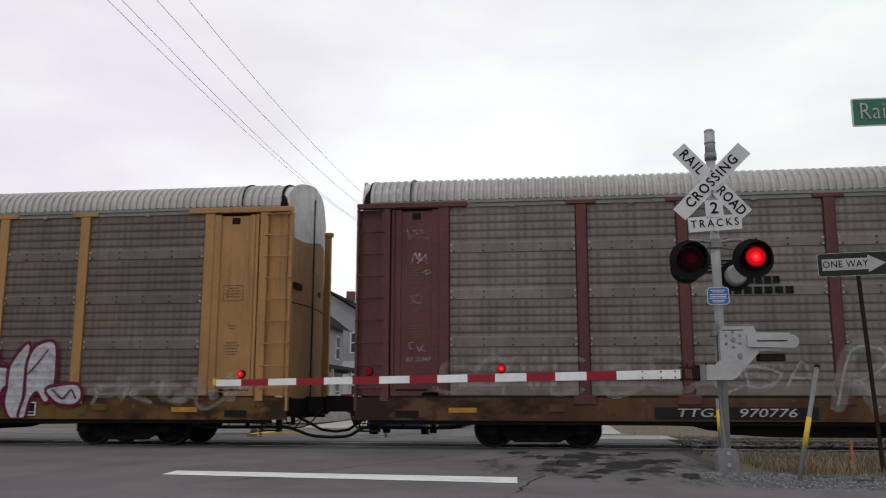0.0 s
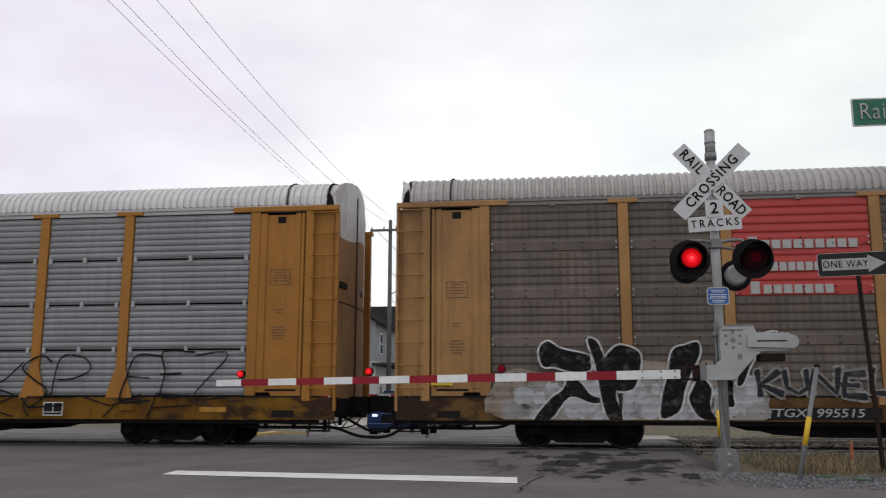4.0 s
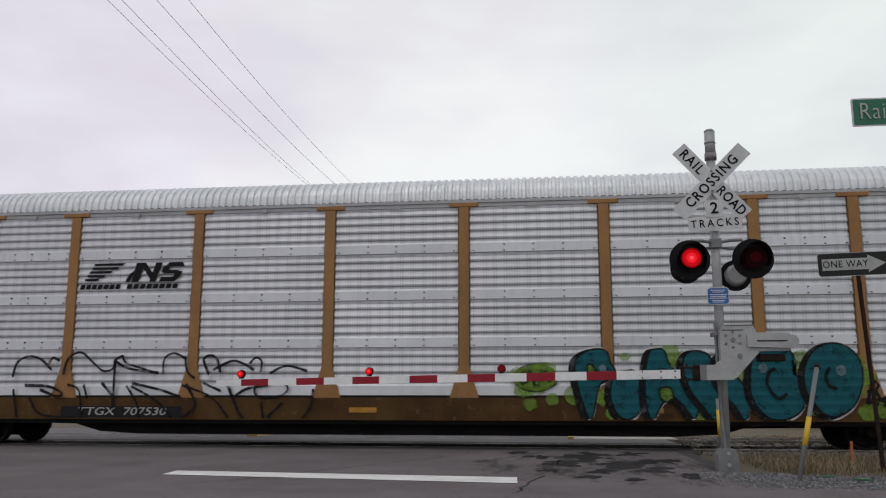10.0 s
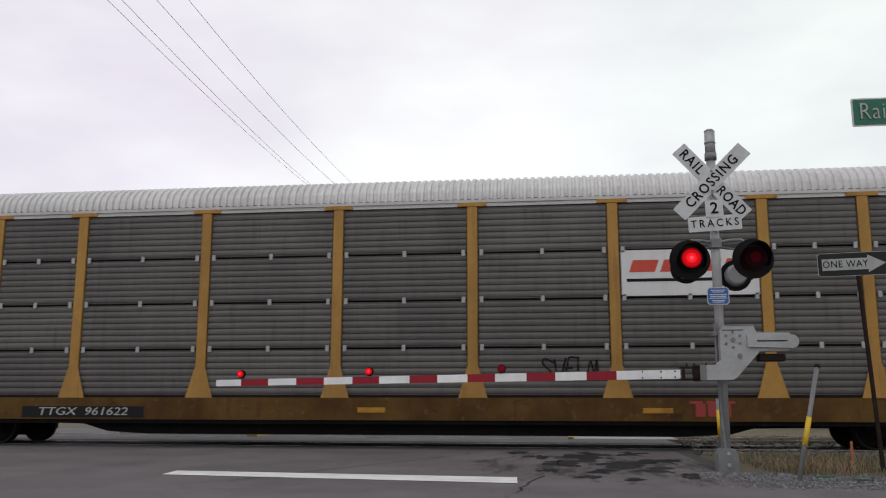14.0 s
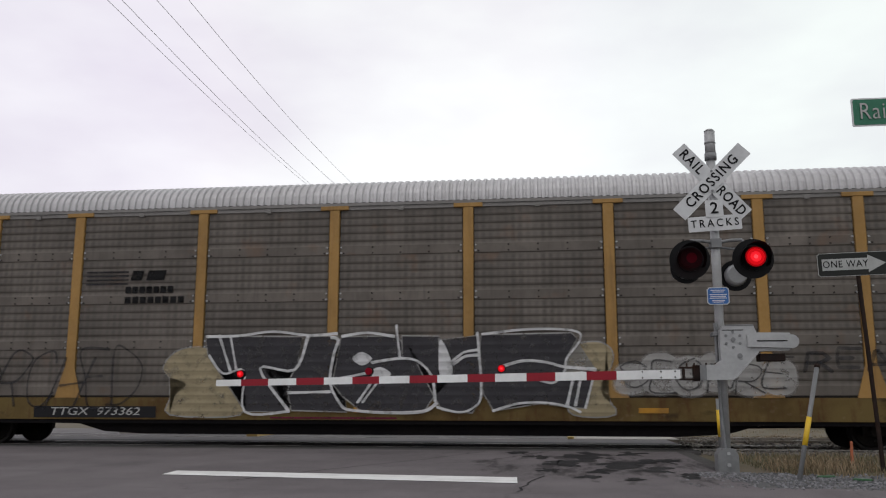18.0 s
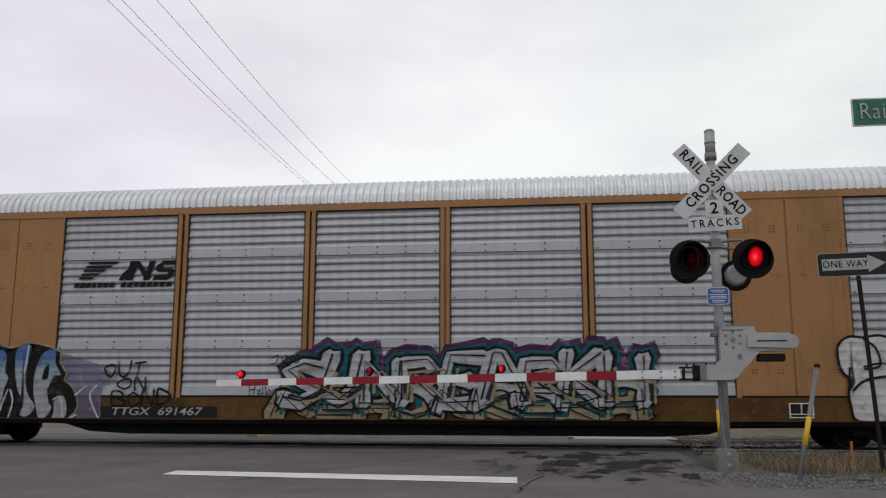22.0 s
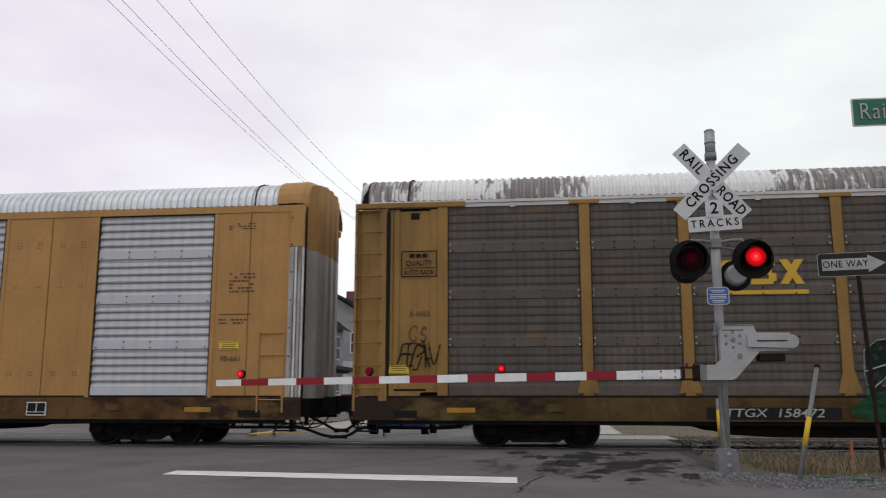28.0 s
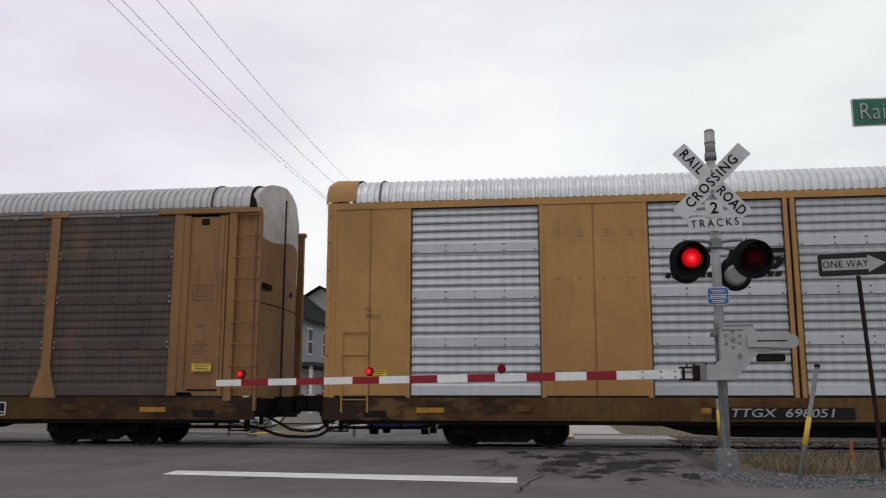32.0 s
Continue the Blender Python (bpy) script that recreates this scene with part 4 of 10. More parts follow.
        part("end_sill", bx(*sorted((s * (U0 - 0.12), s * (U0 + 0.10))), -1.35, 1.35, 0.62, 0.98), "under", car)
        # coupler, air hose, cut lever
        bm = bmesh.new()
        xs = sorted((s * U0, s * (U0 + 0.62)))
        box(bm, xs[0], xs[1], -0.13, 0.13, 0.72, 0.98)
        box(bm, *sorted((s * (U0 + 0.02), s * (U0 + 0.42))), -0.34, 0.34, 0.68, 1.02)
        box(bm, *sorted((s * (U0 + 0.45), s * (U0 + 0.69))), -0.2, 0.16, 0.70, 1.04)
        part("coupler", bm, "truck", car)
        bm = bmesh.new()
        tube(bm, [(s * (U0 - 0.25), -0.45, 0.66), (s * (U0 + 0.1), -0.45, 0.5), (s * (U0 + 0.4), -0.3, 0.32), (s * (U0 + 0.69), -0.22, 0.28)], 0.03, 7)
        part("air_hose", bm, "rubber", car)
        bm = bmesh.new()
        tube(bm, [(s * (U0 - 0.9), -1.3, 0.58), (s * (U0 - 0.5), -1.28, 0.44), (s * (U0 + 0.05), -1.25, 0.50), (s * (U0 + 0.3), -0.2, 0.68)], 0.012, 6)
        tube(bm, [(s * (U0 - 1.3), -1.3, 0.55), (s * (U0 - 1.3), -1.3, 0.38), (s * (U0 - 0.7), -1.3, 0.38), (s * (U0 - 0.7), -1.3, 0.55)], 0.016, 6)
        part("cut_lever", bm, "truck", car)
        bm = bmesh.new()     # train line and its sagging hose, with hangers
        tube(bm, smooth3([(s * (U0 - 2.3), -1.16, 0.52), (s * (U0 - 1.9), -1.18, 0.40), (s * (U0 - 0.35), -1.15, 0.395), (s * (U0 - 0.05), -1.0, 0.36), (s * (U0 + 0.3), -0.7, 0.21), (s * (U0 + 0.715), -0.5, 0.17)]), 0.032, 7)
        tube(bm, smooth3([(s * (U0 - 0.6), -0.9, 0.5), (s * (U0 - 0.1), -0.8, 0.38), (s * (U0 + 0.2), -0.6, 0.44), (s * (U0 + 0.35), -0.35, 0.72)]), 0.016, 6)
        tube(bm, smooth3([(s * (U0 - 0.2), -1.05, 0.62), (s * (U0 - 0.02), -1.1, 0.36), (s * (U0 + 0.12), -1.0, 0.5), (s * (U0 + 0.2), -0.8, 0.7)]), 0.013, 6)
        part("brake_hose", bm, "rubber", car, "black sagging brake hose")
        for a, zz in ((1.55, 0.36), (0.95, 0.38), (0.30, 0.30), (-0.02, 0.44)):
            part("hanger_bracket", bx(s * (U0 - a) - 0.03, s * (U0 - a) + 0.03, -1.22, -1.10, zz, 0.62), "under", car)
        for i in range(7):
            a = i / 6
            part("chain_link", tube(bmesh.new(), [(s * (U0 - 0.62 + 0.028 * math.cos(t)), -1.3, 0.54 - 0.05 * i + 0.034 * math.sin(t)) for t in (k * 1.2566 for k in range(6))], 0.008, 4), "truck", car)
        # flat dark plate on the sill paints the shade of a recess
        part("end_recess", bx(*sorted((s * (U0 - 0.85), s * (U0 - 1.32))), FACE - 0.004, FACE - 0.0015, 0.60, 0.74), "inside", car)
        # step under the corner
        bm = bmesh.new()
        for a in (0.12, 0.52):
            box(bm, s * (U0 - a) - 0.02, s * (U0 - a) + 0.02, FACE + 0.02, FACE + 0.05, 0.33, 0.58)
        box(bm, *sorted((s * (U0 - 0.10), s * (U0 - 0.54))), FACE, FACE + 0.08, 0.32, 0.35)
        part("step", bm, "truck", car)
    # trucks
    for u in (3.64, 2 * U0 - 3.64):
        clone_tree(TRUCK, car, pose(u - U0, 0, 0))
    # number plate
    if number:
        a, b = plate
        p = part("number_plate", bx(a - U0, b - U0, FACE - 0.018, FACE - 0.013, 0.585, 0.815), "plate", car, "black panel with white reporting number")
        letters("lettering", number, 0.225, "plate_white", p, pose((a + b) / 2 - U0, FACE - 0.0205, 0.705), 0.0005, (b - a) * 0.86 / (len(number) * 0.135), slant=0.18)


def smooth3(pts, k=5):
    """Catmull-Rom in space."""
    out = []
    for i in range(len(pts) - 1):
        p0, p1, p2, p3 = pts[max(i - 1, 0)], pts[i], pts[i + 1], pts[min(i + 2, len(pts) - 1)]
        for j in range(k):
            t = j / k
            out.append(tuple(0.5 * (2 * b + (c - a) * t + (2 * a - 5 * b + 4 * c - d) * t * t + (3 * b - a - 3 * c + d) * t ** 3) for a, b, c, d in zip(p0, p1, p2, p3)))
    return out + [pts[-1]]


def clone_tree(ob, parent, m):
    top = new(ob.name.split(".")[0], ob.data)
    top.parent, top.matrix_basis = parent, m
    for c in ob.children:
        o = clone(c, top, c.matrix_basis.copy())
    return top


def ladder(car, u0, u1, outer, frame_mat, rung_z, depth=0.07):
    """Rungs between a corner strip and a stile over a recessed panel."""
    x0, x1 = u0 - U0, u1 - U0
    part("corner_panel", bx(x0, x1, FACE + 0.09, FACE + 0.13, Z_DECK, Z_TOP), frame_mat, car)
    a, b = (x0, x0 + 0.05) if outer < 0 else (x1 - 0.05, x1)
    c, d = (x1 - 0.17, x1) if outer < 0 else (x0, x0 + 0.17)
    lad = part("ladder", box(bx(a, b, FACE - 0.005, FACE + 0.088, Z_DECK - 0.3, Z_TOP), c, d, FACE - 0.005, FACE + 0.088, Z_DECK - 0.1, Z_TOP), frame_mat, car)
    lo, hi = (b, c) if outer < 0 else (d, a)
    for z in rung_z:
        bm = cyl(bmesh.new(), (lo - 0.05, FACE - 0.02, z), (hi + 0.05, FACE - 0.02, z), 0.013, seg=6)
        part("rung", bm, frame_mat, lad)


RUNGS = [1.18 + 0.455 * i for i in range(9)]


def end_bay(car, u0, u1, frame_mat, vent, s, boxed=True, dz=0.0):
    """Folded sheet beside the ladder: flanges, inset field, torn skirt, stencilled marks. s: the end it stands at."""
    x0, x1 = u0 - U0, u1 - U0
    p = part("end_panel", bx(x0, x1, FACE + 0.045, FACE + 0.07, Z_DECK + 0.16, Z_TOP - 0.06), frame_mat, car)
    out, inn = (x0, x1) if s < 0 else (x1, x0)
    d = -s
    for a, b, y in ((out, out + d * 0.06, 0.012), (out + d * 0.085, out + d * 0.20, 0.026), (inn - d * 0.15, inn, 0.016)):
        part("panel_fold", box(bmesh.new(), min(a, b), max(a, b), FACE + y, FACE + 0.044, Z_DECK + 0.14, Z_TOP - 0.03, bev=0.006), frame_mat, p)
    skirt = [(out, 1.03), (out + d * 0.62, 1.03), (out + d * 0.66, 1.10), (inn, 1.10), (inn, 1.19), (out, 1.19)]
    part("skirt", prism(bmesh.new(), skirt if s < 0 else skirt[::-1], FACE + 0.024, FACE + 0.05), frame_mat, p)
    m = (out + d * 0.2 + inn - d * 0.15) / 2
    if vent:
        # no opening is cut: a dark plate stands for the hole's shade
        part("vent_hole", bx(m - 0.09, m + 0.09, FACE + 0.040, FACE + 0.044, 4.62, 4.76), "inside", p)
    # dark plate drawn for the shaded slot over the skirt
    part("panel_slot", bx(*sorted((out + d * 0.10, out + d * 0.75)), FACE + 0.016, FACE + 0.0235, 1.125, 1.165), "inside", p)
    if not boxed:
        return p
    fr = bmesh.new()
    for z in (3.30 + dz, 3.62 + dz):
        box(fr, m - 0.22, m + 0.22, FACE + 0.040, FACE + 0.044, z, z + 0.016)
    for x in (m - 0.22, m + 0.204):
        box(fr, x, x + 0.016, FACE + 0.040, FACE + 0.044, z - 0.304, z)
    o = part("stencil_frame", fr, "stencil", p)
    fr = bmesh.new()
    rnd = random.Random(int(u0 * 10) + len(bpy.data.objects) % 17)
    for z, w in ((3.38, 0.15), (3.44, 0.17), (3.50, 0.15), (3.56, 0.10), (2.78, 0.10), (2.72, 0.06), (2.42, 0.12), (2.36, 0.16), (2.30, 0.13), (2.24, 0.15), (2.18, 0.10)):
        x, z = m - w, z + dz
        while x < m + w:
            k = rnd.uniform(0.02, 0.07)
            box(fr, x, min(x + k, m + w), FACE + 0.040, FACE + 0.044, z, z + 0.026)
            x += k + 0.018
    o = part("stencil", fr, "stencil", p, "small stencilled lines shown as plain bars")
    o["kind"] = "stuff"
    return p


def stencil_block(car, u0, u1, z0, z1, rows, seed, y=FACE + 0.008):
    """Rows of small painted characters, shown as plain bars."""
    rnd = random.Random(seed)
    bm = bmesh.new()
    step = (z1 - z0) / rows
    for k in range(rows):
        x = u0
        while x < u1 - 0.04:
            w = rnd.uniform(0.03, 0.09)
            if rnd.random() < 0.78:
                box(bm, x - U0, min(x + w, u1) - U0, y - 0.003, y, z0 + k * step, z0 + k * step + step * 0.55)
            x += w + 0.022
    o = part("stencil", bm, "stencil", car, "small stencilled lines shown as plain bars")
    o["kind"] = "stuff"


def notice(car, u, z, w=0.42, h=0.17):
    q = part("notice", bx(u - U0 - w / 2, u - U0 + w / 2, FACE - 0.008, FACE - 0.002, z, z + h), "notice", car, "yellow notice with black border")
    bm = bmesh.new()
    for a in (z + 0.012, z + h * 0.36, z + h * 0.62, z + h - 0.022):
        k = 0.02 if a in (z + 0.012, z + h - 0.022) else 0.06
        box(bm, u - U0 - w / 2 + k, u - U0 + w / 2 - k, FACE - 0.011, FACE - 0.0085, a, a + 0.012)
    part("border", bm, "text_black", q)


def open_rack(spec):
    """Rack car with outside posts and hung screens."""
    car = empty("autorack_car", pose(0, 0, 0), spec["label"], "railway car", "autorack cars of the train")
    fm, sm = spec["frame"], spec["screen"]
    posts = spec.get("posts", POSTS)
    style = spec.get("style", "ribbed")
    common(car, fm, spec["sill"], spec["roof"], spec["door_top"], (0.28,), spec["plate"], spec["number"], style, spec.get("data", 0))
    bm = bmesh.new()
    box(bm, -U0 + 0.3, U0 - 0.3, FACE + 0.02, FACE + 0.10, Z_TOP, Z_TOP + 0.075)
    box(bm, -U0 + 0.3, U0 - 0.3, FACE - 0.005, FACE + 0.10, Z_TOP + 0.079, 5.0)
    ch = part("top_chord", bm, spec["chord"], car)
    side(car, True, ch)
    # posts with heads and feet
    for i, u in enumerate(posts):
        w = 0.105
        bm = box(bmesh.new(), u - U0 - w, u - U0 + w, FACE, FACE + 0.09, Z_DECK - 0.002, Z_TOP + 0.02, bev=0.008)
        post = part("post", bm, fm, car)
        side(car, True, post)
        if 0 < i < len(posts) - 1:
            hd = part("post_head", box(bmesh.new(), u - U0 - 0.30, u - U0 + 0.30, FACE - 0.012, FACE + 0.06, Z_TOP - 0.005, Z_TOP + 0.085, bev=0.01), fm, post)
        if i in (0, len(posts) - 1):
            continue
        if spec.get("flare", True):
            part("post_foot", flare(bmesh.new(), u - U0, 0.11, *spec.get("foot", (0.29, 0.99, 1.62)), FACE - 0.008, FACE - 0.0005), fm, post)
        else:
            part("post_foot", box(bmesh.new(), u - U0 - 0.22, u - U0 + 0.22, FACE - 0.03, FACE - 0.0005, 0.86, 1.04, bev=0.01), fm, post)
    # screens, bay by bay
    for i in range(len(posts) - 1):
        a, b = posts[i] + 0.125, posts[i + 1] - 0.125
        for k in range(4):
            o = add_screen(car, a, b, k, style, spec.get("swap", {}).get((i, k), sm))
        f = add_screen(car, a, b, 0, style, sm)
        f.matrix_basis = Matrix.Rotation(math.pi, 4, "Z") @ pose(a - U0, FACE + 0.032, Z_DECK) @ Matrix.Diagonal((1, 1, 4, 1))
        if style == "slatted":
            for k in (1, 2, 3):
                z = Z_DECK + k * SECTION - 0.012
                for x in (a + 0.06, (a + b) / 2, b - 0.06):
                    part("hanger", bx(x - U0 - 0.035, x - U0 + 0.035, FACE + 0.005, FACE + 0.03, z - 0.05, z + 0.07), "galv", car)
        else:
            bolt_rows(car, a, b)
            mid = (a + b) / 2
            part("latch", bx(mid - U0 - 0.05, mid - U0 + 0.05, FACE - 0.004, FACE + 0.02, Z_TOP - 0.03, Z_TOP + 0.06), spec["chord"], car)
    # near-black sheet behind the screens stands in for the unlit interior
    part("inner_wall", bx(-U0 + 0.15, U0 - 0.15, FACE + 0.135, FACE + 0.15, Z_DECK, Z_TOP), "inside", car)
    # end bays
    for s, (la, lb, pa, pb) in ((-1, (0.0, 0.70, 0.735, posts[0] - 0.105)), (1, (2 * U0 - 0.70, 2 * U0, posts[-1] + 0.105, 2 * U0 - 0.735))):
        ladder(car, la, lb, s, fm, RUNGS)
        end_bay(car, pa, pb, fm, True, s, s > 0 or not spec.get("bare_end"), spec.get("low_marks", 0.0))
        if spec.get("slit") and s < 0:
            # dark slit laid over the joint, the gap's shade as colour
            part("panel_gap", bx(la - U0 + 0.665, la - U0 + 0.745, FACE - 0.010, FACE + 0.012, 1.30, 4.80), "inside", car)
        c0, c1 = (0.0, 2.30) if s < 0 else (2 * U0 - 2.30, 2 * U0)
        part("header_bar", box(bmesh.new(), c0 - U0, c1 - U0, FACE - 0.02, FACE + 0.08, Z_TOP + 0.004, Z_TOP + 0.115, bev=0.012), fm, car)
    for u, z in spec.get("notices", ()):
        notice(car, u, z)
    return car


PANELS = [(1.79, 4.41), (6.55, 9.15), (9.38, 11.95), (12.17, 14.80), (15.0, 17.65), (17.87, 20.50), (22.68, 25.28)]


def sheet_rack(spec):
    """Rack car with smooth painted sheets and inset screens."""
    car = empty("autorack_car", pose(0, 0, 0), spec["label"], "railway car", "autorack cars of the train")
    fm, sm = spec["frame"], spec["screen"]
    common(car, fm, spec["sill"], spec["roof"], spec["door_top"], (0.62,), spec["plate"], spec["number"], "ribbed", spec.get("data", 0))
    bm = box(bmesh.new(), -U0 + 0.02, U0 - 0.02, FACE - 0.004, FACE + 0.08, Z_TOP + 0.0, 5.0)
    side(car, True, part("top_chord", bm, fm, car))
    edges = [0.14] + [v for p in PANELS for v in p] + [2 * U0 - 0.34]
    for a, b in zip(edges[::2], edges[1::2]):
        if b - a > 0.5:
            cuts = [a, (a + b) / 2 - 0.02, b] if b - a < 2.0 or a < 1 or b > 27 else [a, a + (b - a) * 0.5, b]
            for c, d in zip(cuts, cuts[1:]):
                sh = part("side_sheet", box(bmesh.new(), c - U0 + 0.012, d - U0 - 0.012, FACE + 0.012, FACE + 0.06, Z_DECK, Z_TOP, bev=0.006), fm, car)
                side(car, True, sh)
            part("side_sheet", bx(a - U0, b - U0, FACE + 0.04, FACE + 0.07, Z_DECK, Z_TOP), fm, car)
        for e, d in ((a, 1), (b, -1)):
            if 0.1 < e < 27:
                x = e - U0
                rb = part("frame_rib", box(bmesh.new(), min(x, x + d * 0.09), max(x, x + d * 0.09), FACE - 0.002, FACE + 0.05, Z_DECK - 0.04, Z_TOP, bev=0.006), fm, car)
                side(car, True, rb)
    for a, b in PANELS:
        for k in range(4):
            add_screen(car, a + 0.02, b - 0.02, k, "ribbed", sm)
        bolt_rows(car, a + 0.02, b - 0.02)
        # dark strips along the screen's edges paint the shade in its gap
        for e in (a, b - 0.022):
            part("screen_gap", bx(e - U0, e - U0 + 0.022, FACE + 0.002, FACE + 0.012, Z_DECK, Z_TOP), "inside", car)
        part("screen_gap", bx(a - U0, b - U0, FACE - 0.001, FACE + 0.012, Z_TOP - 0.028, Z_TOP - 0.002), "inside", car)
        f = add_screen(car, a, b, 0, "ribbed", sm)
        f.matrix_basis = Matrix.Rotation(math.pi, 4, "Z") @ pose(a - U0, FACE + 0.03, Z_DECK) @ Matrix.Diagonal((1, 1, 4, 1))
    # near-black sheet stands in for the unlit interior behind the screens
    part("inner_wall", bx(-U0 + 0.15, U0 - 0.15, FACE + 0.135, FACE + 0.15, Z_DECK, Z_TOP), "inside", car)
    # rivet groups on the blank sheets
    for a, b in ((4.41, 6.55), (20.5, 22.68)):
        bm = bmesh.new()
        for f in (0.16, 0.38, 0.62, 0.84):
            for z, n_ in ((4.18, 3), (3.32, 1), (1.45, 2)):
                for k in range(n_):
                    for d in (-0.035, 0.035):
                        x = a + (b - a) * f + d - U0
                        box(bm, x - 0.014, x + 0.014, FACE + 0.004, FACE + 0.0115, z + k * 0.06, z + k * 0.06 + 0.022)
        o = part("riveting", bm, "stencil", car)
        o["kind"] = "stuff"
    # corner steps: a few low rungs only, and bright corner posts
    for s in (-1, 1):
        x = s * (U0 - 0.66)
        lad = part("ladder", box(bx(x - 0.28, x - 0.25, FACE - 0.02, FACE + 0.01, 0.7, 2.35), x + 0.25, x + 0.28, FACE - 0.02, FACE + 0.01, 0.7, 2.35), fm, car)
        for z in (0.95, 1.4, 1.85, 2.3):
            part("rung", cyl(bmesh.new(), (x - 0.26, FACE - 0.015, z), (x + 0.26, FACE - 0.015, z), 0.012, seg=6), fm, lad)
        if s > 0:
            a, b = -0.34, -0.02
            # near-black box puts shade into the gaps between the strips
            post = part("corner_post", bx(U0 - 0.33, U0 - 0.02, FACE + 0.03, FACE + 0.2, 1.0, 4.98), "inside", car, "near-black box for the shade between the upright strips")
            for c, d, y, mt in ((-0.34, -0.235, -0.004, spec.get("post", SCUFFED)), (-0.215, -0.165, -0.016, WHITE_END), (-0.15, -0.085, 0.006, spec.get("post", SCUFFED)), (-0.065, -0.02, -0.002, WHITE_END)):
                part("corner_strip", box(bmesh.new(), U0 + c, U0 + d, FACE + y, FACE + 0.032, 1.0, 4.10, bev=0.006), mt, post, "scuffed pale upright strip")
            part("corner_cap", box(bmesh.new(), U0 - 0.34, U0 - 0.02, FACE - 0.006, FACE + 0.032, 4.105, 4.98, bev=0.012), fm, post, "painted head of the corner post")
        else:
            a, b = -0.14, -0.02
            part("corner_post", box(bmesh.new(), -U0 + 0.02, -U0 + 0.14, FACE - 0.006, FACE + 0.2, 1.0, 4.98, bev=0.012), fm, car)
        for i in range(7):
            part("rivet", disc(bmesh.new(), s * (U0 + (a + b) / 2 - (0.11 if s > 0 else 0.0)), FACE - 0.012, 1.25 + 0.58 * i, 0.018, 0.007, 8), "inside", car)
    b = spec.get("stencil_at", 25.5)
    stencil_block(car, b + 0.16, b + 0.72, 3.16, 3.60, 6, 3)
    stencil_block(car, b - 0.04, b + 0.64, 2.50, 2.64, 2, 4)
    part("stencil_rule", bx(b - 0.04 - U0, b + 0.66 - U0, FACE + 0.005, FACE + 0.008, 2.69, 2.715), "stencil", car)
    stencil_block(car, b + 0.10, b + 0.70, 4.50, 4.66, 3, 5)
    for u, z in spec.get("notices", ()):
        notice(car, u, z)
    return car


# ---------------- paint on the cars: lettering and graffiti ----------------
GLYPH = {
    "A": [[(0, 0), (0.42, 1), (0.55, 1), (1, 0)], [(0.2, 0.34), (0.8, 0.34)]],
    "B": [[(0, 0), (0, 1), (0.6, 1), (0.85, 0.78), (0.55, 0.54), (0.1, 0.52)], [(0.5, 0.52), (1, 0.3), (0.7, 0), (0, 0)]],
    "C": [[(0.95, 0.8), (0.6, 1), (0.15, 0.8), (0.05, 0.4), (0.3, 0.02), (0.7, 0), (1, 0.2)]],
    "D": [[(0, 0), (0, 1), (0.5, 1), (0.95, 0.7), (0.95, 0.3), (0.5, 0), (0, 0)]],
    "E": [[(0.95, 1), (0.1, 1), (0.1, 0.5), (0.1, 0), (1, 0)], [(0.1, 0.5), (0.75, 0.5)]],
    "F": [[(0.95, 1), (0.1, 1), (0.1, 0.5), (0.05, 0)], [(0.1, 0.52), (0.75, 0.52)]],
    "G": [[(0.95, 0.85), (0.55, 1), (0.12, 0.75), (0.08, 0.25), (0.5, 0), (0.95, 0.15), (0.95, 0.48), (0.55, 0.48)]],
    "H": [[(0.05, 0), (0.05, 1)], [(0.95, 1), (0.95, 0)], [(0.05, 0.5), (0.95, 0.5)]],
    "I": [[(0.5, 0), (0.5, 1)]],
    "K": [[(0.05, 0), (0.05, 1)], [(0.95, 1), (0.15, 0.48), (1, 0)]],
    "L": [[(0.1, 1), (0.1, 0.05), (0.95, 0)]],
    "M": [[(0, 0), (0.12, 1), (0.5, 0.3), (0.88, 1), (1, 0)]],
    "N": [[(0, 0), (0.05, 1), (0.9, 0.02), (0.95, 1)]],
    "O": [[(0.5, 1), (0.08, 0.75), (0.08, 0.25), (0.5, 0), (0.92, 0.25), (0.92, 0.75), (0.5, 1)]],
    "P": [[(0.05, 0), (0.05, 1), (0.7, 1), (0.95, 0.72), (0.6, 0.45), (0.1, 0.45)]],
    "R": [[(0.02, 0), (0.05, 1), (0.7, 1), (0.92, 0.74), (0.6, 0.48), (0.1, 0.46)], [(0.45, 0.46), (1, 0)]],
    "S": [[(0.95, 0.85), (0.5, 1), (0.08, 0.78), (0.4, 0.52), (0.9, 0.3), (0.5, 0), (0.02, 0.15)]],
    "T": [[(0, 1), (1, 1)], [(0.5, 1), (0.5, 0)]],
    "U": [[(0.05, 1), (0.08, 0.25), (0.5, 0), (0.92, 0.25), (0.95, 1)]],
    "V": [[(0, 1), (0.5, 0), (1, 1)]],
    "Y": [[(0, 1), (0.5, 0.5), (1, 1)], [(0.5, 0.5), (0.45, 0)]],
    "Z": [[(0, 1), (0.95, 1), (0.05, 0), (1, 0)]],
}


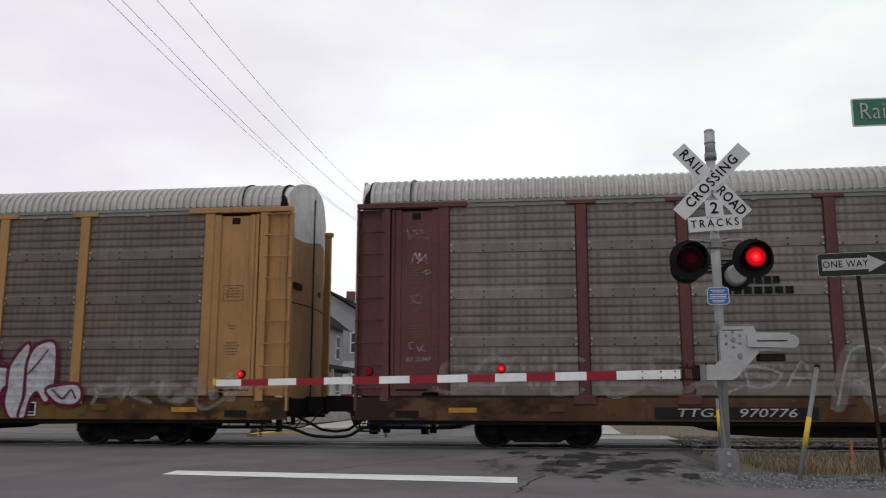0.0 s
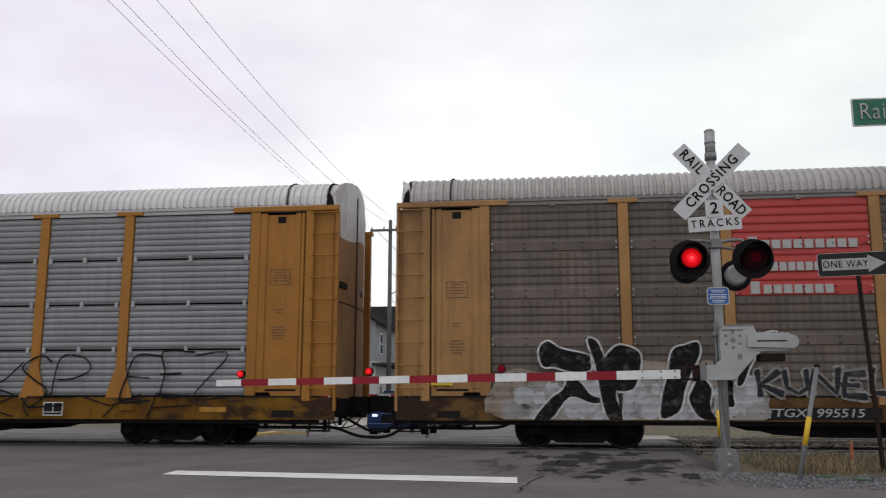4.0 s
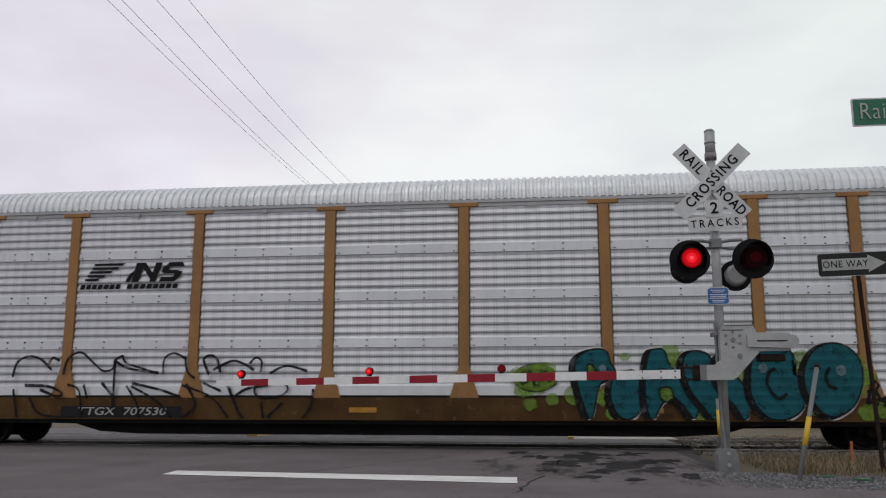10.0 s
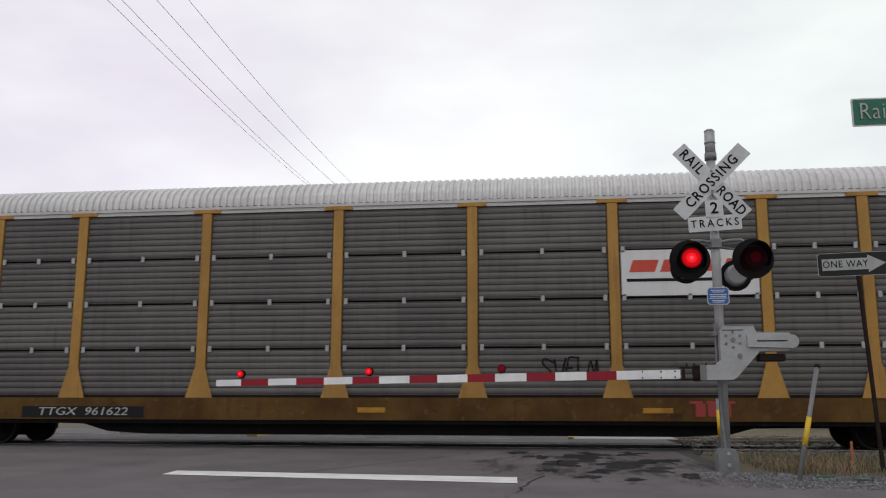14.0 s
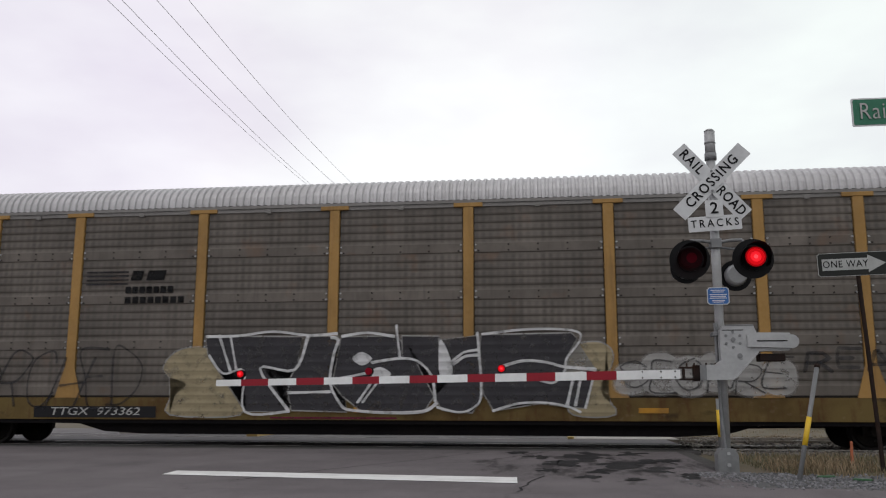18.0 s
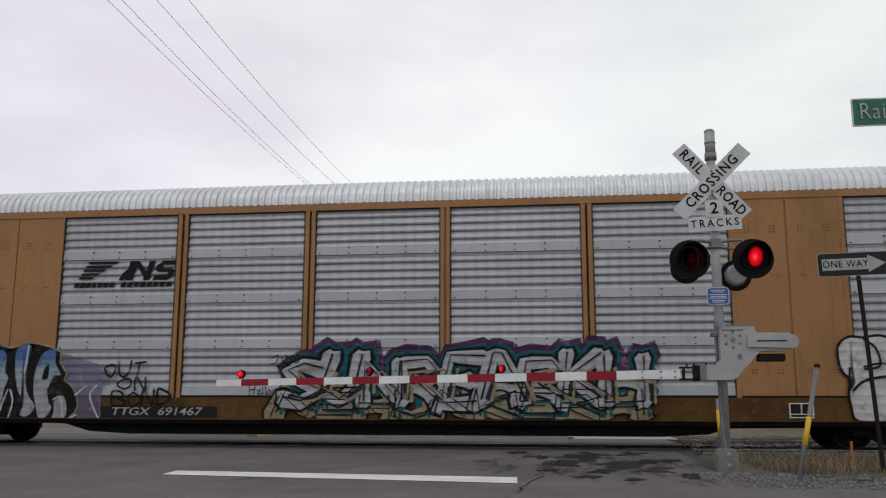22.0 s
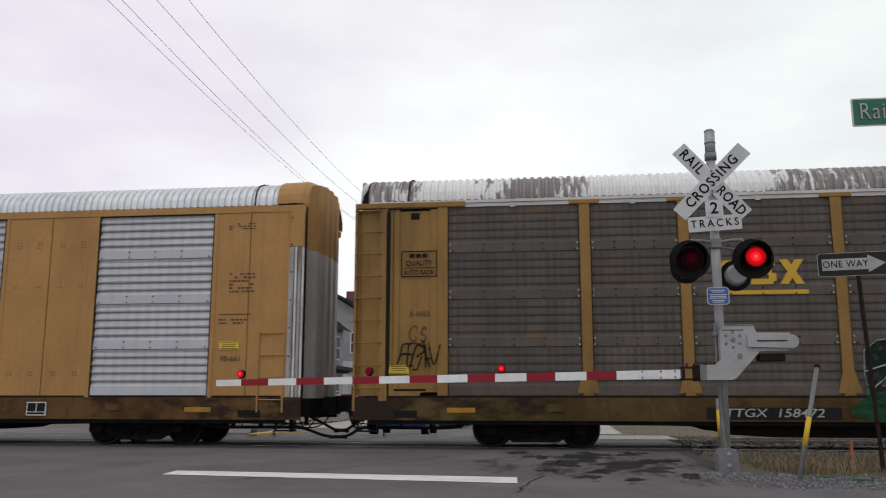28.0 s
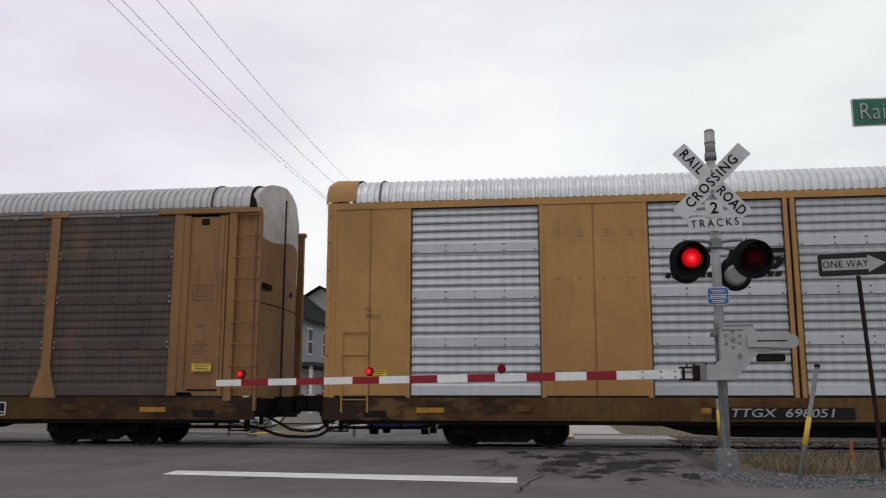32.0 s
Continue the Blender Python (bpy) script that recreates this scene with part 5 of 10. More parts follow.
def smooth_line(pts, k=5):
    """Catmull-Rom through the points."""
    if len(pts) < 3:
        (a, b), (c, d) = pts[0], pts[-1]
        return [(a + (c - a) * i / 4, b + (d - b) * i / 4) for i in range(5)]
    out = []
    closed = pts[0] == pts[-1]
    n = len(pts)
    for i in range(n - 1):
        p1, p2 = pts[i], pts[i + 1]
        p0 = pts[i - 1] if i else (pts[-2] if closed else p1)
        p3 = pts[i + 2] if i + 2 < n else (pts[1] if closed else p2)
        for j in range(k):
            t = j / k
            out.append(tuple(0.5 * (2 * b + (c - a) * t + (2 * a - 5 * b + 4 * c - d) * t * t + (3 * b - a - 3 * c + d) * t ** 3) for a, b, c, d in zip(p0, p1, p2, p3)))
    out.append(pts[-1])
    return out


LOW = 0.578         # paint stops at the lower edge of the sill


def ribbon(bm, pts, w, y, step=0.0002, flair=0.0):
    """A flat band along pts in the plane y; round ends, or flared square ones."""
    n = len(pts)
    if n < 2:
        return
    L, R = [], []
    for i, (x, z) in enumerate(pts):
        a, b = pts[max(i - 1, 0)], pts[min(i + 1, n - 1)]
        dx, dz = b[0] - a[0], b[1] - a[1]
        d = math.hypot(dx, dz) or 1.0
        ww = w * (1 + flair * (abs(2 * i / (n - 1) - 1) ** 1.5 - 0.35))
        nx, nz = -dz / d * ww / 2, dx / d * ww / 2
        yy = y - step * i / n
        L.append(bm.verts.new((x + nx, yy, max(LOW, z + nz))))
        R.append(bm.verts.new((x - nx, yy, max(LOW, z - nz))))
    for i in range(n - 1):
        bm.faces.new((L[i], R[i], R[i + 1], L[i + 1]))
    for (x, z), (ox, oz), a, b in ((pts[0], pts[1], L[0], R[0]), (pts[-1], pts[-2], R[-1], L[-1])):
        t0 = math.atan2(z - oz, x - ox)
        h = math.hypot(a.co.x - x, a.co.z - z)
        turns = ((0.7, 1.05), (0.0, 0.55), (-0.6, 0.8)) if flair else ((0.9, 1.0), (0.35, 1.0), (-0.35, 1.0), (-0.9, 1.0))
        if (a.co.x - x) * -math.sin(t0) + (a.co.z - z) * math.cos(t0) < 0:
            turns = tuple((-t, q) for t, q in turns)
        fan = [bm.verts.new((x + h * q * math.cos(t0 + t), a.co.y, max(LOW, z + h * q * math.sin(t0 + t)))) for t, q in turns]
        bm.faces.new([a, *fan, b])


def angular(pts, k=4):
    out = []
    for (a, b), (c, d) in zip(pts, pts[1:]):
        out += [(a + (c - a) * j / k, b + (d - b) * j / k) for j in range(k)]
    return out + [pts[-1]]


def graffiti(car, word, u0, u1, z0, z1, layers, seed=1, slant=0.08, wob=0.06, lap=1.08, label="", sharp=False, flair=0.0, over=0.0):
    """Sprayed letters, each a part; layers from the back to the front: (stroke width, material, lowest and highest part, side shift)."""
    rnd = random.Random(seed)
    glyphs = []
    cw = (u1 - u0) / len(word)
    for i, ch in enumerate(word):
        if ch == " ":
            continue
        dz, sc, tilt = rnd.uniform(-wob, wob), rnd.uniform(0.9, 1.1), rnd.uniform(-wob, wob) * 2.5
        strokes = []
        for poly in GLYPH[ch]:
            q = []
            for a, b in poly:
                b2 = b * sc
                q.append((u0 + cw * (i + 0.5 + (a - 0.5) * 0.74 * lap) + (slant + tilt) * (b - 0.5) * (z1 - z0) + rnd.uniform(-wob, wob) * 0.6, z0 + (z1 - z0) * (b2 * 0.94 + 0.03) + dz * 0.6 + rnd.uniform(-wob, wob) * 0.3))
            strokes.append([(a - U0, b) for a, b in (angular(q) if sharp else smooth_line(q))])
        glyphs.append(strokes)
    y = FACE - 0.0315 - over
    for w, mt, *more in layers:
        lo, hi = more[0] if more else (-1.0, 9.0)
        sx, sz = more[1] if len(more) > 1 else (0.0, 0.0)
        k = 0
        for line in (q for strokes in glyphs for q in strokes):
            bm = bmesh.new()
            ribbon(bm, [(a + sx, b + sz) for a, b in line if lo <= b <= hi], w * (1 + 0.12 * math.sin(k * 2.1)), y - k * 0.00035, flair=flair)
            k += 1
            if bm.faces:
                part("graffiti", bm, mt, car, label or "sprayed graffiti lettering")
            else:
                bm.free()
        y -= k * 0.00035 + 0.0008


def closed_curve(pts, k=4):
    """A smooth closed outline through the points."""
    return smooth_line(list(pts) + [pts[0]], k)[:-1]


def grown(ring, d, drop=(0.0, 0.0)):
    """The outline moved outwards by d."""
    n = len(ring)
    area = sum(ring[i][0] * ring[(i + 1) % n][1] - ring[(i + 1) % n][0] * ring[i][1] for i in range(n))
    sign = 1 if area > 0 else -1
    out = []
    for i, (x, z) in enumerate(ring):
        (ax, az), (bx_, bz) = ring[i - 1], ring[(i + 1) % n]
        dx, dz = bx_ - ax, bz - az
        q = math.hypot(dx, dz) or 1.0
        out.append((x + sign * dz / q * d + drop[0], z - sign * dx / q * d + drop[1]))
    return out


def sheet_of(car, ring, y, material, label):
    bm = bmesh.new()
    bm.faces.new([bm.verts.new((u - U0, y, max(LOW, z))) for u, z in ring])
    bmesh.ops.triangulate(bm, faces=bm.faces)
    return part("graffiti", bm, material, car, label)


def piece(car, forms, fill, edge=None, rim=0.05, halo=None, glow=0.04, drop=(0.0, 0.0), label="", over=0.0, soft=True):
    """Sprayed forms: pale halo, outline with its drop shadow, filling; every form is its own part."""
    y = FACE - 0.0315 - over
    rings = [closed_curve(f) if soft else list(f) for f in forms]
    if halo:
        for r in rings:
            sheet_of(car, grown(r, rim + glow, (drop[0] * 0.5, drop[1] * 0.5)), y, halo, "pale sprayed halo round a letter")
            y -= 0.0003
    for r in rings:
        if edge:
            sheet_of(car, grown(r, rim, drop), y, edge, "sprayed letter outline")
            y -= 0.0005
            if drop != (0.0, 0.0):
                sheet_of(car, grown(r, rim * 0.7), y, edge, "sprayed letter outline")
                y -= 0.0005
        sheet_of(car, r, y, fill, label or "sprayed letter")
        y -= 0.0005


def lines(car, strokes, w, material, label="", over=0.02, sharp=False, flair=0.0):
    """Sprayed single lines, each a part."""
    for k, q in enumerate(strokes):
        bm = bmesh.new()
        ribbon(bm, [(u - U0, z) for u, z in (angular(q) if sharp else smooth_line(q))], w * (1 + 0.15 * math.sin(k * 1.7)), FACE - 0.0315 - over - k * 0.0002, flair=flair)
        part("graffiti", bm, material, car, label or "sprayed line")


def blobs(car, shapes, fill, edge, rim=0.05, label="", power=2.6, back=0.0):
    """Bubble forms: (u, z, half width, half height), each edged."""
    y = FACE - 0.0315 + back
    for k, (u, z, ru, rz) in enumerate(shapes):
        for grow, dy, mt, txt in ((rim, 0.0, edge, "graffiti outline"), (0.0, 0.0012, fill, label or "sprayed bubble graffiti")):
            ring = []
            for i in range(28):
                t = 2 * math.pi * i / 28
                c, s_ = math.cos(t), math.sin(t)
                ring.append((u + math.copysign(abs(c) ** (2 / power), c) * (ru + grow), z + math.copysign(abs(s_) ** (2 / power), s_) * (rz + grow)))
            sheet_of(car, ring, y - k * 0.003 - dy, mt, txt)


def specks(car, u0, u1, z0, z1, count, size, material, seed, label=""):
    """Loose spray clouds round a piece."""
    rnd = random.Random(seed)
    bm = bmesh.new()
    for k in range(count):
        u, z, r = rnd.uniform(u0, u1), rnd.uniform(z0, z1), size * rnd.uniform(0.5, 1.3)
        bm.faces.new([bm.verts.new((u - U0 + r * math.cos(t) * rnd.uniform(0.8, 1.2), FACE - 0.0305 - k * 0.00003, max(LOW, z + r * math.sin(t) * rnd.uniform(0.7, 1.1)))) for t in (2 * math.pi * i / 12 for i in range(12))])
    o = part("spray_haze", bm, material, car, label or "loose spray patches")
    o["kind"] = "stuff"
    return o


def bars(car, name, rows, material, parent=None, y=FACE + 0.018, label="", lean=0.0):
    """Plain bars that stand for lettering or a mark, each one a part: rows of (u0, u1, z0, z1, pieces)."""
    for u0, u1, z0, z1, k in rows:
        w = (u1 - u0) / k
        for i in range(k):
            a, b, q = u0 - U0 + i * w, u0 - U0 + i * w + w * (0.8 if k > 1 else 1.0), lean * (z1 - z0)
            part(name, prism(bmesh.new(), [(a, z0), (b, z0), (b + q, z1), (a + q, z1)], y - 0.004, y), material, parent or car, label)


def slashes(car, rows, material, y=FACE + 0.018, lean=0.0, label=""):
    for u0, u1, z0, z1 in rows:
        part("emblem", prism(bmesh.new(), [(u0 - U0, z0), (u1 - U0, z0), (u1 - U0 + lean * (z1 - z0), z1), (u0 - U0 + lean * (z1 - z0), z1)], y - 0.004, y), material, car, label)


def horse_mark(car, u, z, material, y=FACE + 0.018):
    """Five stripes cut by a slanted notch, then two heavy block shapes; slanted bars for the name below."""
    def slab(*outline):
        part("emblem", prism(bmesh.new(), [(u + a - U0, z + b) for a, b in outline], y - 0.004, y), material, car, "black striped emblem")

    for k in range(5):
        b = 0.36 - 0.082 * k
        slab((0.20 - 0.05 * k, b), (0.22 - 0.05 * k, b + 0.05), (0.92 - 0.14 * k, b + 0.05), (0.84 - 0.14 * k, b))
    slab((0.92, 0.0), (1.02, 0.0), (1.16, 0.28), (1.02, 0.17), (0.96, 0.09))
    slab((1.06, 0.0), (1.16, 0.41), (1.36, 0.41), (1.22, 0.0))
    slab((1.24, 0.41), (1.37, 0.41), (1.62, 0.06), (1.52, 0.0))
    slab((1.46, 0.0), (1.60, 0.0), (1.74, 0.41), (1.60, 0.41))
    slab((1.68, 0.0), (2.02, 0.0), (2.14, 0.10), (1.72, 0.10))
    slab((1.98, 0.05), (2.12, 0.08), (2.20, 0.21), (2.04, 0.24))
    slab((1.78, 0.17), (2.10, 0.17), (2.12, 0.245), (1.76, 0.245))
    slab((1.72, 0.20), (1.88, 0.22), (1.92, 0.36), (1.78, 0.33))
    slab((1.80, 0.32), (2.24, 0.32), (2.20, 0.41), (1.90, 0.41))
    bars(car, "name_bar", [(u - 0.10, u + 0.83, z - 0.145, z - 0.045, 7), (u + 0.96, u + 2.12, z - 0.145, z - 0.045, 8)], material, lean=0.3)


def livery(name, color, amount=0.45, streak=0.5, dirt=None):
    """Weathered car paint: faded patches, grime, rust runs from the seams, small chips."""
    m, n, l, p = nodes_of(name)
    co = n.new("ShaderNodeTexCoord").outputs["Object"]
    fine = noise_node(n, l, co, 12.0, 5.0)
    c = mix(n, l, ramp(n, l, noise_node(n, l, co, 0.9, 5.0, 0.62), 0.40, 0.66, 0, 0.42), color, tuple(min(1.0, v * 1.25 + 0.008) for v in color))
    c = mix(n, l, ramp(n, l, noise_node(n, l, co, 0.55, 6.0, 0.65, (1, 1, 0.6)), 0.47, 0.70, 0, amount * 1.5), c, dirt or tuple(v * 0.45 for v in color))
    c = mix(n, l, ramp(n, l, noise_node(n, l, co, 3.0, 4.0, 0.62, (2.4, 2.4, 0.16)), 0.54, 0.74, 0, streak), c, (0.085, 0.042, 0.016))
    c = mix(n, l, ramp(n, l, noise_node(n, l, co, 26.0, 4.0, 0.7), 0.66, 0.72, 0, 0.75), c, (0.07, 0.032, 0.016))
    c = mix(n, l, ramp(n, l, fine, 0.35, 0.75, 0, 0.2), c, tuple(v * 0.6 for v in color))
    l.new(c, p.inputs["Base Color"])
    l.new(ramp(n, l, fine, 0.3, 0.7, 0.52, 0.76), p.inputs["Roughness"])
    b = n.new("ShaderNodeBump")
    b.inputs["Strength"].default_value, b.inputs["Distance"].default_value = 0.10, 0.012
    l.new(noise_node(n, l, co, 2.2, 3.0), b.inputs["Height"])
    l.new(b.outputs["Normal"], p.inputs["Normal"])
    return m


def roofing(name, color, dirt, amount=0.5, metal=0.35):
    return surface(name, color, 0.5, metal, dirt=dirt, amount=amount, big=0.5, fine=8, bump=0.05, streak=(dirt, 0.5))


WHITE_END = surface("white_end_paint", (0.66, 0.65, 0.64), 0.7, dirt=(0.30, 0.25, 0.22), amount=0.6, big=1.5, fine=8, streak=((0.2, 0.15, 0.12), 0.5))
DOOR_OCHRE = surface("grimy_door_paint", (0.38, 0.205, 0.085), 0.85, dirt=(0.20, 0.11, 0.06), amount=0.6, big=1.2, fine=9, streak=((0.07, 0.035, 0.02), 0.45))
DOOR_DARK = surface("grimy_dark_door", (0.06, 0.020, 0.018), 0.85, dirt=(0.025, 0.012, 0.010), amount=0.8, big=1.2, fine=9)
SCUFFED = surface("scuffed_white_paint", (0.40, 0.40, 0.41), 0.8, dirt=(0.20, 0.155, 0.12), amount=0.6, big=1.6, fine=8, streak=((0.14, 0.06, 0.03), 0.8))
SILVER_G = screen("dull_silver_screen", (0.40, 0.41, 0.435), (0.26, 0.265, 0.28), 0.5, 0.35, 0.42, 0.35, 0.0, 0.10)
SILVER_I = screen("soft_silver_screen", (0.47, 0.48, 0.505), (0.30, 0.31, 0.33), 0.5, 0.35, 0.42, 0.3, 0.0, 0.10)
SILVER = screen("silver_screen", (0.62, 0.63, 0.66), (0.36, 0.37, 0.39), 0.5, 0.35, 0.42, 0.3, 0.0, 0.10)
ZINC = screen("zinc_screen", (0.255, 0.26, 0.27), (0.15, 0.155, 0.16), 0.2, 0.4, 0.45, 0.5, 0.0, 0.12)
SLATE = screen("slate_screen", (0.122, 0.112, 0.108), (0.056, 0.051, 0.049), 0.15, 0.3, 0.55, 0.5, 0.0, 0.2)
PALE_GREY = screen("pale_grey_screen", (0.215, 0.188, 0.168), (0.11, 0.092, 0.080), 0.6, 0.15, 0.65, 0.7, 0.2, 0.16, dots=0.15, rows=0.165)
GREY = screen("grey_screen", (0.165, 0.133, 0.115), (0.084, 0.066, 0.054), 0.6, 0.15, 0.65, 0.7, 0.22, 0.16, dots=0.15, rows=0.165)
TAUPE = screen("taupe_screen", (0.158, 0.136, 0.118), (0.080, 0.069, 0.059), 0.6, 0.1, 0.7, 0.7, 0.35, 0.16, dots=0.15, rows=0.165)
BROWN = screen("brown_screen", (0.130, 0.110, 0.095), (0.07, 0.060, 0.054), 0.6, 0.1, 0.75, 0.7, 0.4, 0.16, dots=0.15, rows=0.165)
RUSTY = screen("rusty_brown_screen", (0.102, 0.078, 0.064), (0.056, 0.044, 0.037), 0.6, 0.1, 0.75, 0.7, 0.5, 0.16, dots=0.15, rows=0.165)
RED_PANEL = screen("red_screen", (0.41, 0.036, 0.03), (0.25, 0.024, 0.022), 0.1, 0.0, 0.55, 0.25, 0.0, 0.03)
WHITE_PANEL = screen("white_screen", (0.68, 0.68, 0.68), (0.45, 0.45, 0.45), 0.1, 0.0, 0.5, 0.25, 0.0, 0.03)
CHORD = surface("chord_grey", (0.22, 0.21, 0.20), 0.6, 0.3, amount=0.4, big=1)
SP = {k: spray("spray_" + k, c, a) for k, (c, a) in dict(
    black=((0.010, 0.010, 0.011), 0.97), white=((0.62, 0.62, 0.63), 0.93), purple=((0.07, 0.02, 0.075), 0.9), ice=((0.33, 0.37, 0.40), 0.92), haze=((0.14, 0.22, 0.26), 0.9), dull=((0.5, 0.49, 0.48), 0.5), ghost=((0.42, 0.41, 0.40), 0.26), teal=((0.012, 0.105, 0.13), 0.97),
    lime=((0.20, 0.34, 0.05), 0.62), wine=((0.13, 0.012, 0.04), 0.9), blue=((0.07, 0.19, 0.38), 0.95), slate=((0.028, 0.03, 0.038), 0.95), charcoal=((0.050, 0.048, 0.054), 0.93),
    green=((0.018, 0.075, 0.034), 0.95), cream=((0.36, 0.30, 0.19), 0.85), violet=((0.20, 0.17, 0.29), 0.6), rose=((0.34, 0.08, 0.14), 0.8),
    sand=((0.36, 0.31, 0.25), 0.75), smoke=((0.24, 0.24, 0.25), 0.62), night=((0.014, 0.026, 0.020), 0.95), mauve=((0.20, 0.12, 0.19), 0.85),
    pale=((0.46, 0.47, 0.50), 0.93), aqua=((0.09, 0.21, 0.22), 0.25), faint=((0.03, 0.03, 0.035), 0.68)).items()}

FADE = spray("spray_fade", (0.36, 0.35, 0.38), 0.97, fade=((1.05, 1.4, (0.30, 0.37, 0.41)), (1.52, 1.82, (0.07, 0.145, 0.33))))
MAROON = livery("maroon_paint", (0.092, 0.020, 0.021), 0.5, 0.5)
TAN_B = livery("ochre_paint", (0.345, 0.178, 0.056))
GOLD = livery("golden_paint", (0.337, 0.140, 0.012), 0.3, 0.25)
TAN_D = livery("brown_ochre_paint", (0.300, 0.147, 0.042), 0.35, 0.3)
YEL_E = livery("yellow_ochre_paint", (0.385, 0.203, 0.038))
YEL_F = livery("pale_ochre_paint", (0.320, 0.178, 0.045))
TAN_G = livery("tan_paint", (0.325, 0.160, 0.056), 0.3, 0.3)
OLIVE = livery("olive_ochre_paint", (0.275, 0.149, 0.032), 0.35, 0.45)
TAN_I = livery("light_tan_paint", (0.410, 0.215, 0.064), 0.25, 0.2)
TAN_J = livery("dull_ochre_paint", (0.251, 0.122, 0.038))
R_DULL = roofing("dull_roof", (0.42, 0.40, 0.39), (0.26, 0.24, 0.225), 0.5, 0.1)
R_PALE = roofing("pale_roof", (0.66, 0.65, 0.65), (0.42, 0.41, 0.40), 0.4, 0.1)
R_BRIGHT = roofing("bright_roof", (0.76, 0.78, 0.80), (0.42, 0.44, 0.46), 0.3, 0.35)
R_GREY = roofing("grey_roof", (0.52, 0.51, 0.52), (0.36, 0.35, 0.35), 0.4, 0.15)


def grimy(name, color):
    """Sill paint: rust runs, scuffs, black grease thrown up round the trucks and the couplers."""
    m, n, l, p = nodes_of(name)
    co = n.new("ShaderNodeTexCoord").outputs["Object"]
    sp = n.new("ShaderNodeSeparateXYZ")
    l.new(co, sp.inputs[0])
    c = mix(n, l, ramp(n, l, noise_node(n, l, co, 0.9, 6.0), 0.42, 0.68, 0, 0.8), color, (color[0] * 0.42, color[1] * 0.30, color[2] * 0.30))
    c = mix(n, l, ramp(n, l, noise_node(n, l, co, 5.0, 5.0, 0.65, (1.6, 1, 0.35)), 0.52, 0.7, 0, 0.65), c, (0.075, 0.028, 0.013))
    c = mix(n, l, ramp(n, l, noise_node(n, l, co, 7.0, 6.0), 0.60, 0.72, 0, 0.35), c, (0.20, 0.15, 0.10))
    ends = ramp(n, l, maths(n, l, "ABSOLUTE", sp.outputs["X"]), 8.0, 13.2, -0.06, 0.17)
    g = maths(n, l, "ADD", noise_node(n, l, co, 1.6, 6.0, 0.6, (0.8, 1, 1.6)), ends)
    c = mix(n, l, ramp(n, l, g, 0.56, 0.68, 0, 0.9), c, (0.022, 0.013, 0.010))
    l.new(c, p.inputs["Base Color"])
    p.inputs["Roughness"].default_value = 0.82
    p.inputs["Specular IOR Level"].default_value = 0.2
    return m


def peeling(name):
    """White roof coat gone in ragged patches down to dark metal."""
    m, n, l, p = nodes_of(name)
    co = n.new("ShaderNodeTexCoord").outputs["Object"]
    c = mix(n, l, ramp(n, l, noise_node(n, l, co, 2.0, 5.0), 0.45, 0.75, 0, 0.4), (0.80, 0.80, 0.80), (0.55, 0.54, 0.53))
    a = noise_node(n, l, co, 0.55, 2.0, 0.5, (1, 0.3, 0.3))
    b = noise_node(n, l, co, 3.0, 5.0, 0.7, (3.2, 0.4, 0.6))
    f = maths(n, l, "ADD", maths(n, l, "MULTIPLY", a, 0.62), maths(n, l, "MULTIPLY", b, 0.38))
    c = mix(n, l, ramp(n, l, f, 0.525, 0.545, 0, 0.9), c, (0.19, 0.165, 0.155))
    l.new(c, p.inputs["Base Color"])
    p.inputs["Roughness"].default_value = 0.6
    return m


def sill_of(name, c):
    return grimy(name, tuple(v * 0.30 for v in c))


SILL = {k: sill_of("sill_" + k, c) for k, c in dict(b=(0.42, 0.235, 0.08), c=(0.60, 0.30, 0.025), d=(0.28, 0.155, 0.05), e=(0.36, 0.20, 0.05), f=(0.44, 0.31, 0.11), g=(0.34, 0.19, 0.055), h=(0.33, 0.23, 0.08), i=(0.42, 0.24, 0.085), j=(0.25, 0.145, 0.055)).items()}
R_WHITE = peeling("peeling_white_roof")
CARS = []


